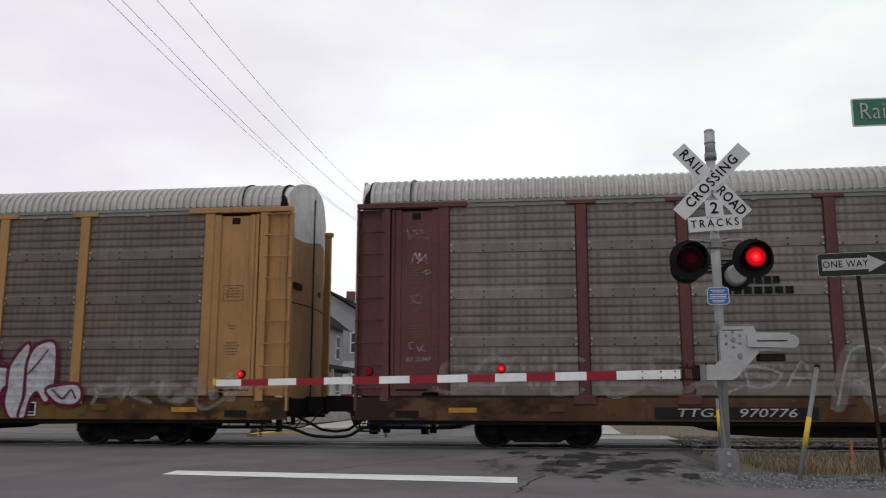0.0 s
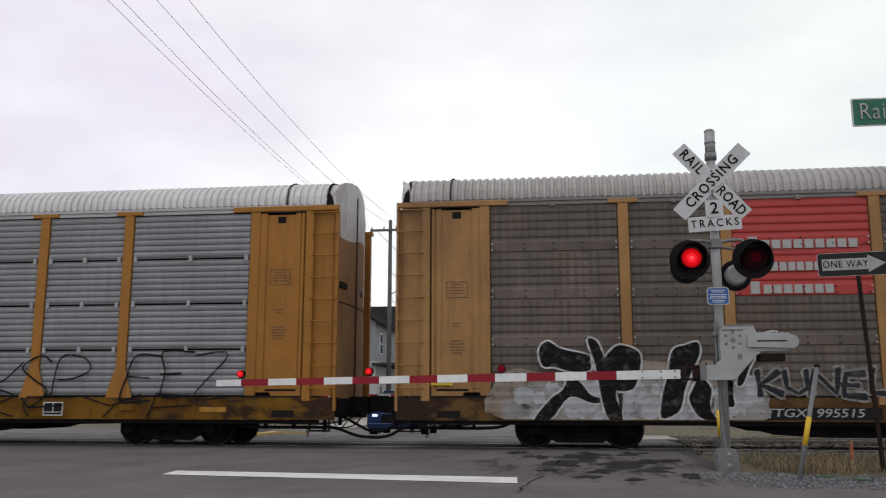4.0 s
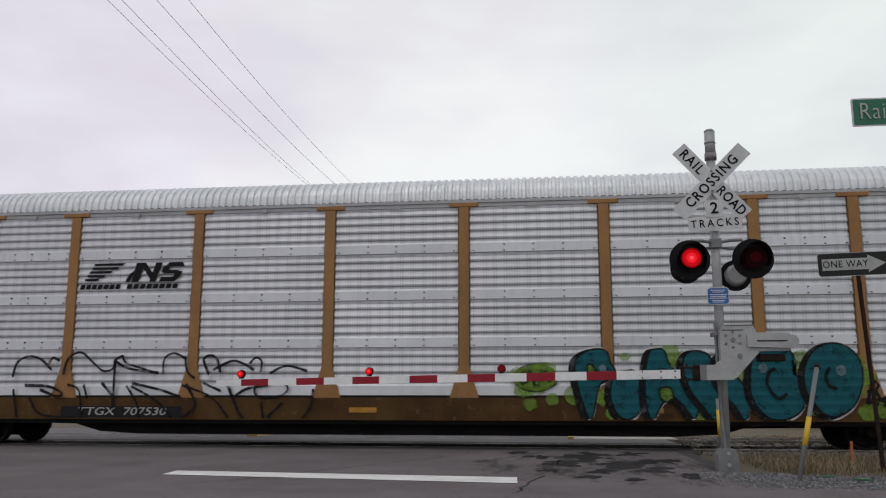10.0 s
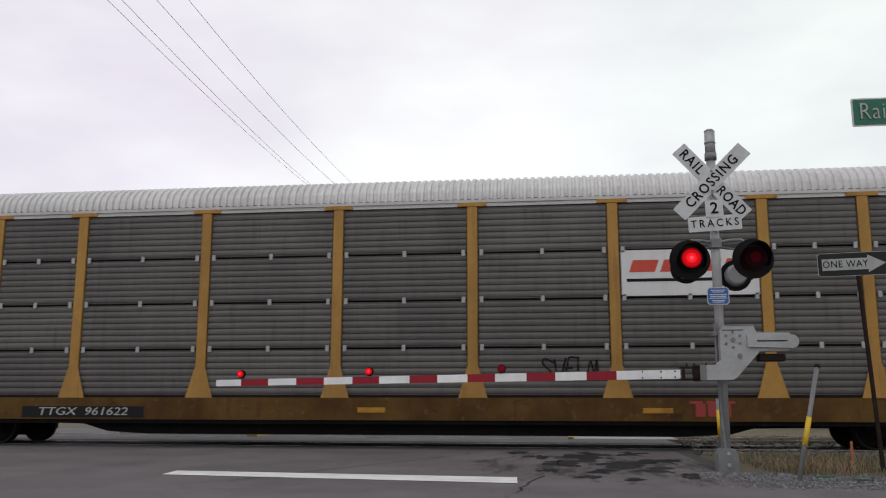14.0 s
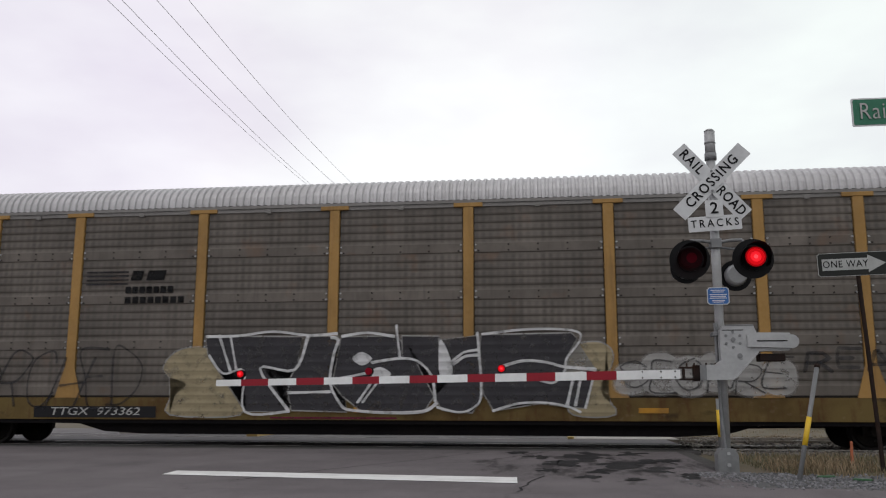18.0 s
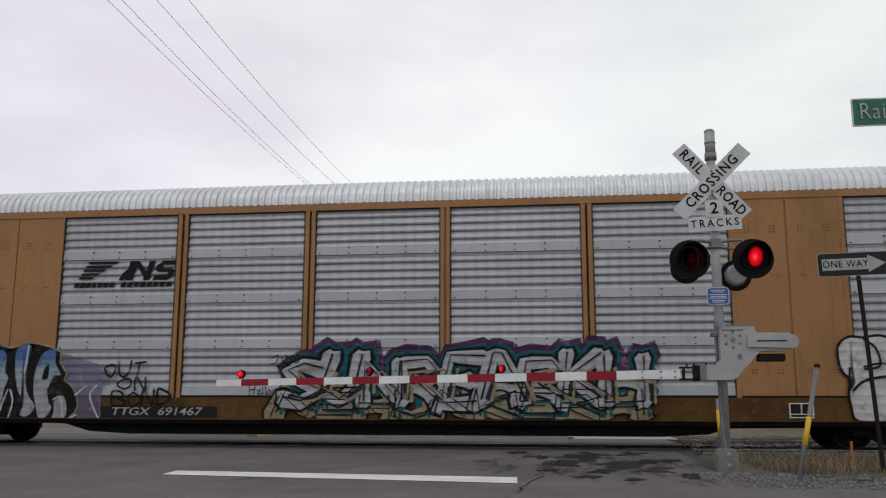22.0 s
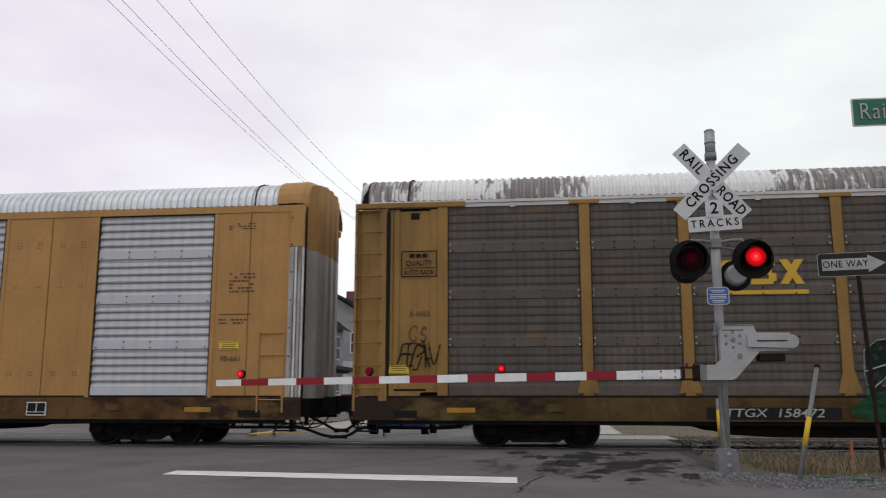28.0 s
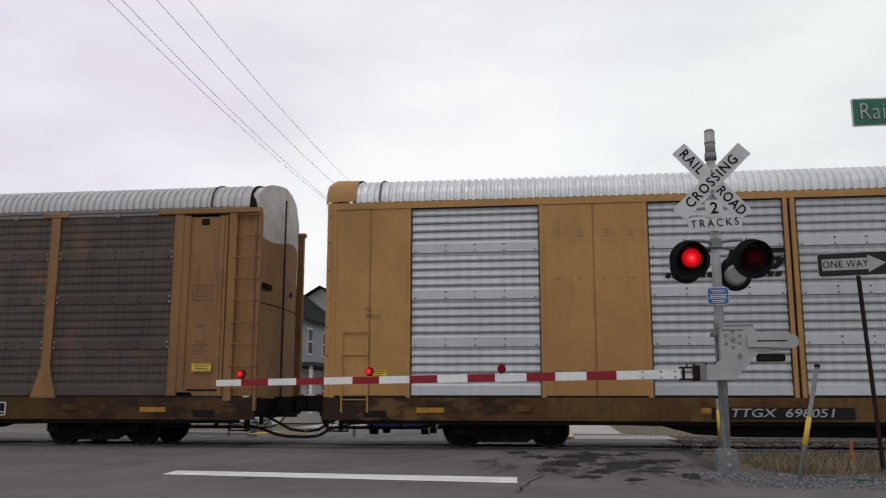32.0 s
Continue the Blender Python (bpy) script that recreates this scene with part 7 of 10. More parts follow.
    # E: yellow ochre, slate screens
    e = open_rack(dict(sill=SILL["e"], data=24.7, label="yellow-ochre autorack freight car with dark slatted screens", frame=YEL_E, screen=SLATE, roof=R_PALE, door_top=WHITE_END, chord=surface("pale_chord", (0.55, 0.54, 0.53), 0.5, 0.1), style="slatted",
                       plate=(5.5, 8.2), number="TTGX  961622", notices=((26.04, 2.45), (1.25, 1.3)), swap={}))
    part("name_panel", bx(18.0 - U0, 20.62 - U0, FACE + 0.005, FACE + 0.024, 2.97, 3.88), WHITE_PANEL, e, "white panel with a red slanted mark")
    slashes(e, [(18.15 + k * 0.60, 18.15 + k * 0.60 + 0.50, 3.44, 3.68) for k in range(4)], plain("mark_red", (0.55, 0.06, 0.03)), y=FACE + 0.004, lean=0.35, label="red slanted mark")
    slashes(e, [(18.1, 20.5, 3.25, 3.31)], "text_black", y=FACE + 0.004)
    bars(e, "letter_bar", [(19.2, 20.1, 0.88, 0.93, 3), (19.3, 20.0, 0.64, 0.88, 3)], plain("mark_rust", (0.30, 0.03, 0.03)), y=FACE - 0.014)
    forms = []
    forms.append([(2.05, 1.39), (2.13, 1.72), (2.28, 1.87), (2.43, 1.72), (2.56, 1.39), (2.7, 1.15), (2.83, 0.88), (2.78, 0.64), (2.63, 0.64), (2.5, 0.91), (2.35, 1.15), (2.21, 1.26)])
    forms.append([(2, 0.64), (1.99, 0.99), (2.07, 1.21), (2.25, 1.15), (2.39, 0.91), (2.41, 0.64)])
    forms.append([(3.19, 1.47), (3.29, 1.78), (3.43, 1.89), (3.57, 1.74), (3.67, 1.52), (3.96, 1.26), (4.08, 1.02), (4, 0.76), (3.73, 0.62), (3.59, 0.88), (3.72, 1.13), (3.48, 1.17), (3.29, 1.3)])
    piece(e, forms, SP["blue"], SP["teal"], 0.06, label="blue looped graffiti with dark outline")
    strokes = []
    strokes.append([(2.55, 1.56), (2.63, 1.8), (2.75, 1.89), (2.86, 1.78), (2.98, 1.56), (3.16, 1.3), (3.31, 1), (3.23, 0.67)])
    strokes.append([(3.74, 1.54), (3.84, 1.78), (3.97, 1.88), (4.11, 1.77), (4.21, 1.53)])
    strokes.append([(4.08, 0.99), (4.19, 1.25), (4.37, 1.34), (4.55, 1.25), (4.66, 0.99), (4.53, 0.7), (4.26, 0.63), (4.06, 0.72)])
    strokes.append([(3.34, 1.28), (3.52, 1.1), (3.58, 0.87), (3.45, 0.65)])
    strokes.append([(2.24, 1.28), (2.4, 1.04), (2.48, 0.66)])
    strokes.append([(2.7, 1.15), (2.85, 0.87), (2.82, 0.65)])
    lines(e, strokes, 0.05, SP["ice"], "pale looped line")
    graffiti(e, "SA", 0.95, 1.6, 1.02, 1.2, [(0.02, SP["dull"])], 21)
    graffiti(e, "SVELM", 16.4, 17.5, 1.35, 1.75, [(0.04, SP["black"])], 22)
    # F: pale ochre, grey screens
    f = open_rack(dict(style="shallow", sill=SILL["f"], data=24.4, label="pale ochre autorack freight car with grimy grey screens and graffiti", frame=YEL_F, screen=TAUPE, roof=R_GREY, door_top=WHITE_END, chord=CHORD,
                       plate=(5.85, 8.55), number="TTGX  973362", notices=()))
    slashes(f, [(6.8, 7.75, 3.62 - 0.085 * k, 3.655 - 0.085 * k) for k in range(4)], SP["faint"], lean=0.0, label="faded dark emblem")
    slashes(f, [(7.8, 8.05, 3.45, 3.66), (8.15, 8.55, 3.45, 3.66)], SP["black"], lean=0.25)
    bars(f, "name_bar", [(7.7, 8.8, 3.18, 3.32, 7), (7.7, 9.05, 2.96, 3.1, 8)], SP["black"])
    forms = []
    forms.append([(8.68, 1.62), (8.91, 1.91), (9.33, 2.02), (9.71, 1.94), (10, 1.61), (10.19, 1.15), (10.37, 0.66), (8.86, 0.66), (8.96, 1.04), (9.19, 1.27), (8.82, 1.41)])
    forms.append([(16.98, 1.69), (17.17, 2), (17.6, 2.06), (17.84, 1.89), (17.81, 1.58), (17.6, 1.15), (17.88, 0.69), (17.08, 0.68), (16.97, 1.04)])
    piece(f, forms, SP["cream"], SP["dull"], 0.03, label="cream sprayed cloud")
    forms = []
    forms.append([(9.57, 2.24), (11.62, 2.21), (11.51, 1.55), (10.86, 1.58), (11.39, 0.72), (10.49, 0.72), (10.42, 1.54), (9.98, 1.52), (9.63, 1.87)])
    forms.append([(11.80, 2.21), (12.37, 2.22), (12.29, 1.71), (12.24, 1.23), (12.58, 0.72), (11.45, 0.75), (11.37, 1.09), (11.41, 1.38), (11.59, 1.72)])
    forms.append([(12.45, 2.20), (13.57, 2.21), (13.67, 1.78), (14.02, 1.73), (14.30, 1.42), (14.36, 1.05), (14.16, 0.76), (13.47, 0.71), (12.87, 0.75), (12.49, 1.04), (12.29, 1.28), (12.41, 1.81)])
    forms.append([(13.70, 2.21), (14.43, 2.20), (14.47, 1.40), (14.73, 1.40), (14.68, 1.80), (14.51, 2.13), (15.23, 2.21), (15.29, 1.02), (15.11, 0.71), (14.52, 0.76), (14.37, 1.02), (14.32, 1.43), (14.03, 1.74), (13.72, 1.80)])
    forms.append([(15.30, 2.22), (17.07, 2.24), (17.17, 2.14), (16.94, 1.75), (16.93, 1.47), (17.51, 1.52), (17.31, 0.80), (16.96, 0.83), (16.46, 0.90), (15.92, 0.83), (15.54, 0.75), (15.34, 1.09), (15.28, 1.95)])
    piece(f, forms, SP["charcoal"], SP["dull"], 0.03, label="charcoal graffiti letter with white outline", over=0.004, soft=False)
    forms = []
    forms.append([(12.68, 1.77), (12.87, 1.90), (13.09, 1.77), (12.89, 1.63)])
    forms.append([(13.03, 1.47), (13.25, 1.60), (13.48, 1.46), (13.26, 1.31)])
    forms.append([(14.45, 2.08), (14.55, 2.06), (14.70, 1.70), (14.70, 1.41), (14.47, 1.41)])
    piece(f, forms, SP["white"], label="white field of a letter", over=0.012)
    strokes = []
    strokes.append([(13.09, 1.69), (13.66, 1.77), (14.02, 1.71), (14.30, 1.42), (14.38, 0.93)])
    strokes.append([(12.24, 2.20), (12.38, 2.14), (12.29, 1.81), (12.24, 1.28), (12.46, 0.86), (12.67, 0.75), (13.37, 0.70), (14.11, 0.72), (14.40, 0.88)])
    strokes.append([(12.47, 1.38), (13.02, 1.49)])
    strokes.append([(14.41, 0.81), (14.85, 0.71), (15.14, 0.81), (15.29, 1.09), (15.22, 2.27)])
    strokes.append([(9.59, 2.24), (10.28, 2.25), (11.01, 2.33), (11.75, 2.25), (12.36, 2.28)])
    strokes.append([(12.47, 2.22), (12.98, 2.29), (13.54, 2.21)])
    strokes.append([(13.58, 2.43), (13.66, 1.78)])
    strokes.append([(9.66, 1.85), (9.98, 1.48), (10.42, 1.53), (10.47, 0.71), (11.40, 0.72)])
    strokes.append([(11.38, 0.74), (10.76, 1.58), (11.49, 1.55), (11.75, 2.22)])
    strokes.append([(9.86, 2.26), (10.13, 1.53)])
    strokes.append([(10.10, 2.26), (10.26, 1.54)])
    strokes.append([(14.71, 1.70), (14.95, 1.88), (15.22, 1.93)])
    strokes.append([(14.74, 1.65), (14.97, 1.80), (15.23, 1.83)])
    strokes.append([(12.81, 0.90), (13.11, 1.33)])
    strokes.append([(12.91, 0.90), (13.21, 1.30)])
    strokes.append([(11.37, 1.09), (12.24, 1.11)])
    strokes.append([(15.67, 1.59), (16.12, 1.71), (16.57, 1.68), (16.93, 1.59), (17.52, 1.54)])
    strokes.append([(15.71, 1.33), (16.19, 1.40), (16.69, 1.28), (16.93, 1.52), (16.97, 1.75), (17.25, 2.13), (17.09, 2.30), (16.24, 2.33), (15.32, 2.24)])
    strokes.append([(15.52, 0.74), (16.01, 0.88), (16.51, 0.90), (16.96, 0.83), (17.21, 0.72)])
    strokes.append([(17.11, 1.46), (16.96, 0.85)])
    strokes.append([(17.26, 1.49), (17.12, 0.85)])
    strokes.append([(17.51, 1.51), (17.31, 0.80)])
    lines(f, strokes, 0.05, SP["white"], flair=0.3)
    part("graffiti", bx(11.0 - U0, 13.6 - U0, FACE - 0.0335, FACE - 0.0325, LOW, LOW + 0.03), SP["wine"], f, "dark red strip of paint")
    blobs(f, [(18.2, 1.35, 0.35, 0.30), (18.75, 1.45, 0.38, 0.40), (19.3, 1.40, 0.36, 0.38), (19.85, 1.48, 0.40, 0.38), (20.45, 1.42, 0.38, 0.40), (20.95, 1.38, 0.32, 0.34)], SP["dull"], SP["ghost"], 0.035, "white bubble graffiti, half worn away")
    graffiti(f, "SEONRE", 18.0, 21.2, 1.12, 1.70, [(0.03, SP["faint"])], 26, wob=0.1, lap=1.25, over=0.02)
    graffiti(f, "SICKORCHED", 1.9, 8.2, 0.75, 1.9, [(0.045, SP["faint"])], 27, wob=0.14, lap=1.35, label="faint black line graffiti", flair=0.4)
    graffiti(f, "REAS UK", 21.4, 25.2, 1.52, 1.9, [(0.07, SP["faint"])], 28, sharp=True)
    # G: tan sheets, silver screens
    g = sheet_rack(dict(sill=SILL["g"], data=21.65, label="tan sheet-sided autorack freight car with silver screens and large graffiti", frame=TAN_G, screen=SILVER_G, roof=R_BRIGHT, door_top=SCUFFED, plate=(7.55, 10.2), number="TTGX  691467", notices=((1.1, 1.36), (26.0, 2.1)), post=SCUFFED, stencil_at=25.47))
    horse_mark(g, 6.95, 3.46, "text_black")
    letters("lettering", "NS", 0.13, "plate_white", g, pose(0.85 - U0, FACE + 0.009, 2.72))
    letters("lettering", "49383", 0.12, "plate_white", g, pose(0.95 - U0, FACE + 0.009, 2.58))
    letters("lettering", "BI", 0.26, "text_white", g, pose(26.6 - U0, FACE + 0.008, 2.65), 0.006)
    forms = []
    forms.append([(1.43, 0.50), (1.52, 0.97), (1.91, 1.46), (2.64, 1.76), (2.73, 1.62), (2.35, 1.18), (1.91, 0.80), (2.11, 0.51)])
    forms.append([(6.66, 1.90), (7.07, 1.83), (7.64, 1.65), (7.90, 1.40), (7.58, 1.15), (7.68, 0.54), (7.13, 0.54), (7.16, 0.86), (6.97, 1.24), (6.85, 1.51)])
    piece(g, forms, SP["violet"], label="violet spray haze", over=-0.001)
    forms = []
    forms.append([(1.88, 0.99), (2.10, 1.15), (2.40, 1.33), (2.57, 1.50), (2.71, 1.68), (2.80, 1.88), (3.00, 1.99), (3.35, 2.07), (3.39, 1.91), (3.47, 1.99), (3.74, 2.15), (4.15, 2.08), (4.12, 1.87), (4.27, 2.02), (4.57, 2.12), (4.84, 2.12), (5.00, 2.00), (5.30, 2.09), (5.61, 2.00), (5.84, 2.11), (6.00, 2.13), (6.03, 2.01), (6.26, 2.09), (6.44, 2.04), (6.69, 1.93), (6.69, 1.72), (6.85, 1.49), (6.81, 1.35), (6.97, 1.24), (7.11, 1.04), (7.15, 0.81), (7.08, 0.68), (6.95, 0.52), (2.08, 0.51), (1.88, 0.83)])
    piece(g, forms, SP["black"], SP["cream"], 0.035, label="black ground of a graffiti piece", soft=False)
    forms = []
    forms.append([(2.89, 1.45), (2.95, 1.68), (3.02, 1.95), (3.31, 2.00), (3.47, 1.67), (3.53, 1.27), (3.53, 1.01), (3.16, 0.99), (3.18, 1.14), (2.93, 1.15), (2.77, 0.99), (2.34, 1.00), (2.70, 1.26)])
    forms.append([(3.67, 1.73), (3.74, 2.02), (4.11, 2.06), (4.06, 1.82), (3.98, 1.59), (3.98, 1.04), (3.75, 1.07), (3.68, 1.38)])
    forms.append([(4.26, 1.56), (4.36, 1.82), (4.54, 2.03), (4.76, 2.09), (4.97, 1.96), (5.05, 1.72), (5.03, 1.58), (4.85, 1.58), (4.74, 1.76), (4.60, 1.78), (4.52, 1.63), (4.48, 1.38), (4.52, 1.13), (4.64, 1.13), (4.71, 1.27), (4.88, 1.33), (4.98, 1.24), (4.93, 1.02), (4.75, 0.89), (4.51, 0.86), (4.29, 0.97), (4.15, 1.15), (4.15, 1.41)])
    forms.append([(5.19, 1.61), (5.24, 1.90), (5.37, 2.00), (5.48, 1.84), (5.46, 1.55), (5.55, 1.40), (5.47, 1.15), (5.43, 0.79), (5.24, 0.70), (5.04, 0.83), (5.20, 1.15)])
    forms.append([(5.69, 1.61), (5.71, 2.02), (6.00, 2.10), (6.00, 1.84), (5.94, 1.49), (6.01, 1.09), (6.20, 0.81), (6.05, 0.61), (5.88, 0.64), (5.95, 0.88), (5.79, 1.15)])
    forms.append([(6.15, 1.47), (6.25, 1.83), (6.40, 1.98), (6.59, 1.96), (6.60, 1.72), (6.73, 1.47), (6.59, 1.44), (6.47, 1.21), (6.43, 0.97), (6.58, 0.79), (6.44, 0.56), (6.31, 0.57), (6.21, 0.87), (6.15, 1.15)])
    forms.append([(6.63, 0.90), (6.81, 1.04), (6.92, 0.81), (6.88, 0.56), (6.60, 0.53), (6.68, 0.74)])
    piece(g, forms, FADE, label="blue letter fading to silver", over=0.004)
    forms = []
    forms.append([(3.14, 1.78), (3.25, 1.56), (3.26, 1.27), (3.01, 1.26), (3.06, 1.45)])
    forms.append([(6.37, 1.60), (6.46, 1.68), (6.46, 1.40), (6.32, 1.38)])
    forms.append([(5.56, 1.72), (5.62, 1.77), (5.65, 1.58), (5.59, 1.49)])
    piece(g, forms, SP["black"], label="black inner field of a letter", over=0.009)
    forms = []
    forms.append([(2.30, 0.97), (2.60, 0.97), (2.76, 0.81), (2.68, 0.56), (2.38, 0.71)])
    forms.append([(2.78, 0.51), (2.88, 0.81), (3.07, 0.90), (3.19, 0.51)])
    forms.append([(3.27, 0.72), (3.39, 0.99), (3.57, 0.51), (3.39, 0.51)])
    forms.append([(3.78, 0.51), (3.88, 0.85), (4.36, 0.95), (4.73, 0.82), (5.04, 0.86), (5.10, 0.68), (4.91, 0.52)])
    piece(g, forms, FADE, label="grey lower stroke", over=0.004)
    strokes = []
    strokes.append([(2.31, 0.99), (2.67, 1.00), (3.06, 1.03)])
    strokes.append([(2.88, 1.15), (3.23, 1.12), (3.43, 1.01), (3.10, 0.78), (3.47, 0.57)])
    strokes.append([(3.56, 1.14), (3.75, 1.00), (3.94, 1.05)])
    strokes.append([(3.31, 2.06), (3.44, 1.73), (3.51, 1.41)])
    strokes.append([(4.14, 2.06), (4.10, 1.73)])
    strokes.append([(5.98, 2.08), (5.96, 1.72), (5.92, 1.49)])
    strokes.append([(4.29, 1.45), (4.51, 1.45), (4.72, 1.61), (4.73, 1.40)])
    strokes.append([(5.58, 1.15), (5.49, 0.90), (5.39, 0.54)])
    strokes.append([(5.64, 1.15), (5.71, 0.90), (5.63, 0.54)])
    strokes.append([(6.63, 0.95), (6.79, 0.99), (6.89, 0.55), (7.15, 0.64)])
    strokes.append([(1.88, 0.83), (2.18, 0.85)])
    strokes.append([(7.32, 1.22), (7.11, 1.04)])
    strokes.append([(7.57, 1.24), (7.44, 1.02), (7.66, 0.55)])
    lines(g, strokes, 0.03, SP["white"], over=0.03)
    strokes = []
    strokes.append([(11.33, 1.78), (11.47, 1.85), (11.43, 1.70), (11.30, 1.67)])
    strokes.append([(11.55, 1.80), (11.59, 1.69), (11.66, 1.80), (11.61, 1.85)])
    strokes.append([(11.68, 1.83), (11.63, 1.69), (11.74, 1.69)])
    strokes.append([(11.72, 1.69), (11.79, 1.85), (11.83, 1.69)])
    strokes.append([(11.88, 1.85), (11.81, 1.76), (11.87, 1.69), (11.92, 1.80), (11.85, 1.85)])
    strokes.append([(11.45, 1.61), (11.74, 1.64)])
    strokes.append([(10.88, 1.24), (10.89, 1.04)])
    strokes.append([(11.01, 1.24), (10.98, 1.06)])
    strokes.append([(10.89, 1.14), (11.01, 1.16)])
    strokes.append([(11.05, 1.13), (11.12, 1.15), (11.07, 1.06), (11.16, 1.08)])
    strokes.append([(11.16, 1.21), (11.18, 1.06)])
    strokes.append([(11.22, 1.21), (11.24, 1.06)])
    strokes.append([(11.29, 1.15), (11.27, 1.06), (11.33, 1.08), (11.31, 1.15)])
    lines(g, strokes, 0.022, SP["black"], "thin black scrawl")
    graffiti(g, "OUT", 7.7, 8.6, 1.45, 1.75, [(0.045, SP["black"])], 31)
    graffiti(g, "ON", 8.0, 8.7, 1.15, 1.4, [(0.04, SP["black"])], 78)
    graffiti(g, "BOND", 7.9, 9.2, 0.85, 1.15, [(0.045, SP["black"])], 79)
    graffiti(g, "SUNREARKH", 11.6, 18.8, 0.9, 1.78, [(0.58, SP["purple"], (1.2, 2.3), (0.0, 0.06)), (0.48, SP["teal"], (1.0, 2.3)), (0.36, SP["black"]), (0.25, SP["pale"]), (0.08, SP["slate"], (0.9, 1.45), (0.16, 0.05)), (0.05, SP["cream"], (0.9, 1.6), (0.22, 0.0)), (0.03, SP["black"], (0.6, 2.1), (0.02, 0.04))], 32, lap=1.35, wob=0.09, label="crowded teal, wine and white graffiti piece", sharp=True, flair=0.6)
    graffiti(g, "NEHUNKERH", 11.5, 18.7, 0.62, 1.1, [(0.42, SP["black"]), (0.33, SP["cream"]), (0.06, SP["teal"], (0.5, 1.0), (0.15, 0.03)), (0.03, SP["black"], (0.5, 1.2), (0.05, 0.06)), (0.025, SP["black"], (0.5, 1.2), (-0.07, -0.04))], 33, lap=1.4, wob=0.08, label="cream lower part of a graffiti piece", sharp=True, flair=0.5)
    specks(g, 11.3, 18.4, 1.1, 1.8, 40, 0.08, SP["rose"], 80, "small red spray dots")
    forms = []
    forms.append([(22.39, 1.74), (22.42, 1.98), (22.6, 2.11), (22.85, 2.09), (23.14, 2.13), (23.43, 2.04), (23.72, 2.1), (24, 2.06), (24.29, 2.09), (24.57, 2.05), (24.85, 2.01), (25.13, 2.06), (25.38, 1.98), (25.51, 1.74), (25.74, 1.59), (25.87, 1.26), (25.9, 0.8), (25.8, 0.57), (24.64, 0.57), (23.52, 0.57), (22.69, 0.58), (22.57, 0.79), (22.54, 1.1), (22.65, 1.3), (22.46, 1.47)])
    piece(g, forms, SP["white"], SP["black"], 0.05, label="white bubble graffiti with black outline")
    strokes = []
    strokes.append([(22.84, 2.09), (23.05, 1.91), (23.1, 1.59), (22.83, 1.53)])
    strokes.append([(23.4, 2.04), (23.48, 1.8), (23.45, 1.63)])
    strokes.append([(23.86, 2.07), (23.9, 1.66), (23.85, 1.36), (23.61, 1.32), (23.5, 1.41), (23.63, 1.61), (23.87, 1.62)])
    strokes.append([(22.81, 1.57), (23.17, 1.63), (23.5, 1.46), (23.45, 1.13), (23.34, 0.6)])
    strokes.append([(22.59, 1.13), (22.83, 1.32), (23.32, 1.4), (23.61, 1.36), (23.9, 1.23), (23.99, 0.58)])
    strokes.append([(24.35, 1.99), (24.13, 1.8), (24.05, 1.38), (24.22, 1.35), (24.37, 1.47)])
    strokes.append([(24.54, 1.21), (24.61, 0.8), (24.54, 0.57)])
    strokes.append([(24.35, 2.03), (24.72, 1.93), (24.79, 1.66), (24.78, 1.13)])
    strokes.append([(25, 1.98), (25.11, 1.76), (25.09, 1.46), (25.3, 1.41), (25.54, 1.68)])
    strokes.append([(25.2, 1.23), (25.28, 0.93), (25.16, 0.58)])
    strokes.append([(25.55, 1.66), (25.77, 1.49), (25.8, 1.03)])
    strokes.append([(22.56, 1.55), (22.49, 0.94)])
    strokes.append([(25.45, 1.19), (25.58, 1.21)])
    strokes.append([(25.57, 1.21), (25.58, 1.03)])
    lines(g, strokes, 0.045, SP["black"])
    # H: olive ochre, brown screens
    U0 = HALF[7]
    h = open_rack(dict(style="shallow", sill=SILL["h"], data=0, label="olive-ochre autorack freight car with dark brown screens and peeling white roof", frame=OLIVE, screen=BROWN, roof=R_WHITE, door_top=WHITE_END, chord=surface("white_chord", (0.6, 0.59, 0.58), 0.5, 0.05),
                       bare_end=True, slit=True, foot=(0.22, 1.08, 1.48), posts=[1.83, 4.70, 6.63, 9.53, 12.40, 15.20, 18.09, 20.93, 22.85, 25.69], plate=(6.9, 9.35), number="TTGX  158472", notices=((0.94, 1.46),)))
    letters("lettering", "B-4865", 0.15, "stencil", h, pose(1.36 - U0, FACE + 0.040, 2.66), 0.002)
    ylw = plain("mark_yellow", (0.62, 0.36, 0.02))
    for u0, u1, z0, z1 in ((7.30, 7.42, 3.22, 3.60), (7.34, 7.76, 3.53, 3.64), (7.34, 7.76, 3.16, 3.27), (7.64, 7.78, 3.44, 3.56), (7.64, 7.78, 3.24, 3.36),
                           (7.92, 8.32, 3.53, 3.64), (7.86, 8.00, 3.42, 3.58), (7.92, 8.26, 3.355, 3.455), (8.20, 8.34, 3.22, 3.38), (7.86, 8.28, 3.16, 3.27)):
        slashes(h, [(u0, u1, z0, z1)], ylw, y=FACE + 0.018 - 0.0004 * (int(u0 * 50) % 5), label="yellow block emblem")
    slashes(h, [(8.40, 8.56, 3.16, 3.64)], ylw, lean=0.62)
    slashes(h, [(8.70, 8.86, 3.16, 3.64)], ylw, lean=-0.62, y=FACE + 0.0135)
    slashes(h, [(7.20, 8.92, 2.97, 3.05)], ylw)
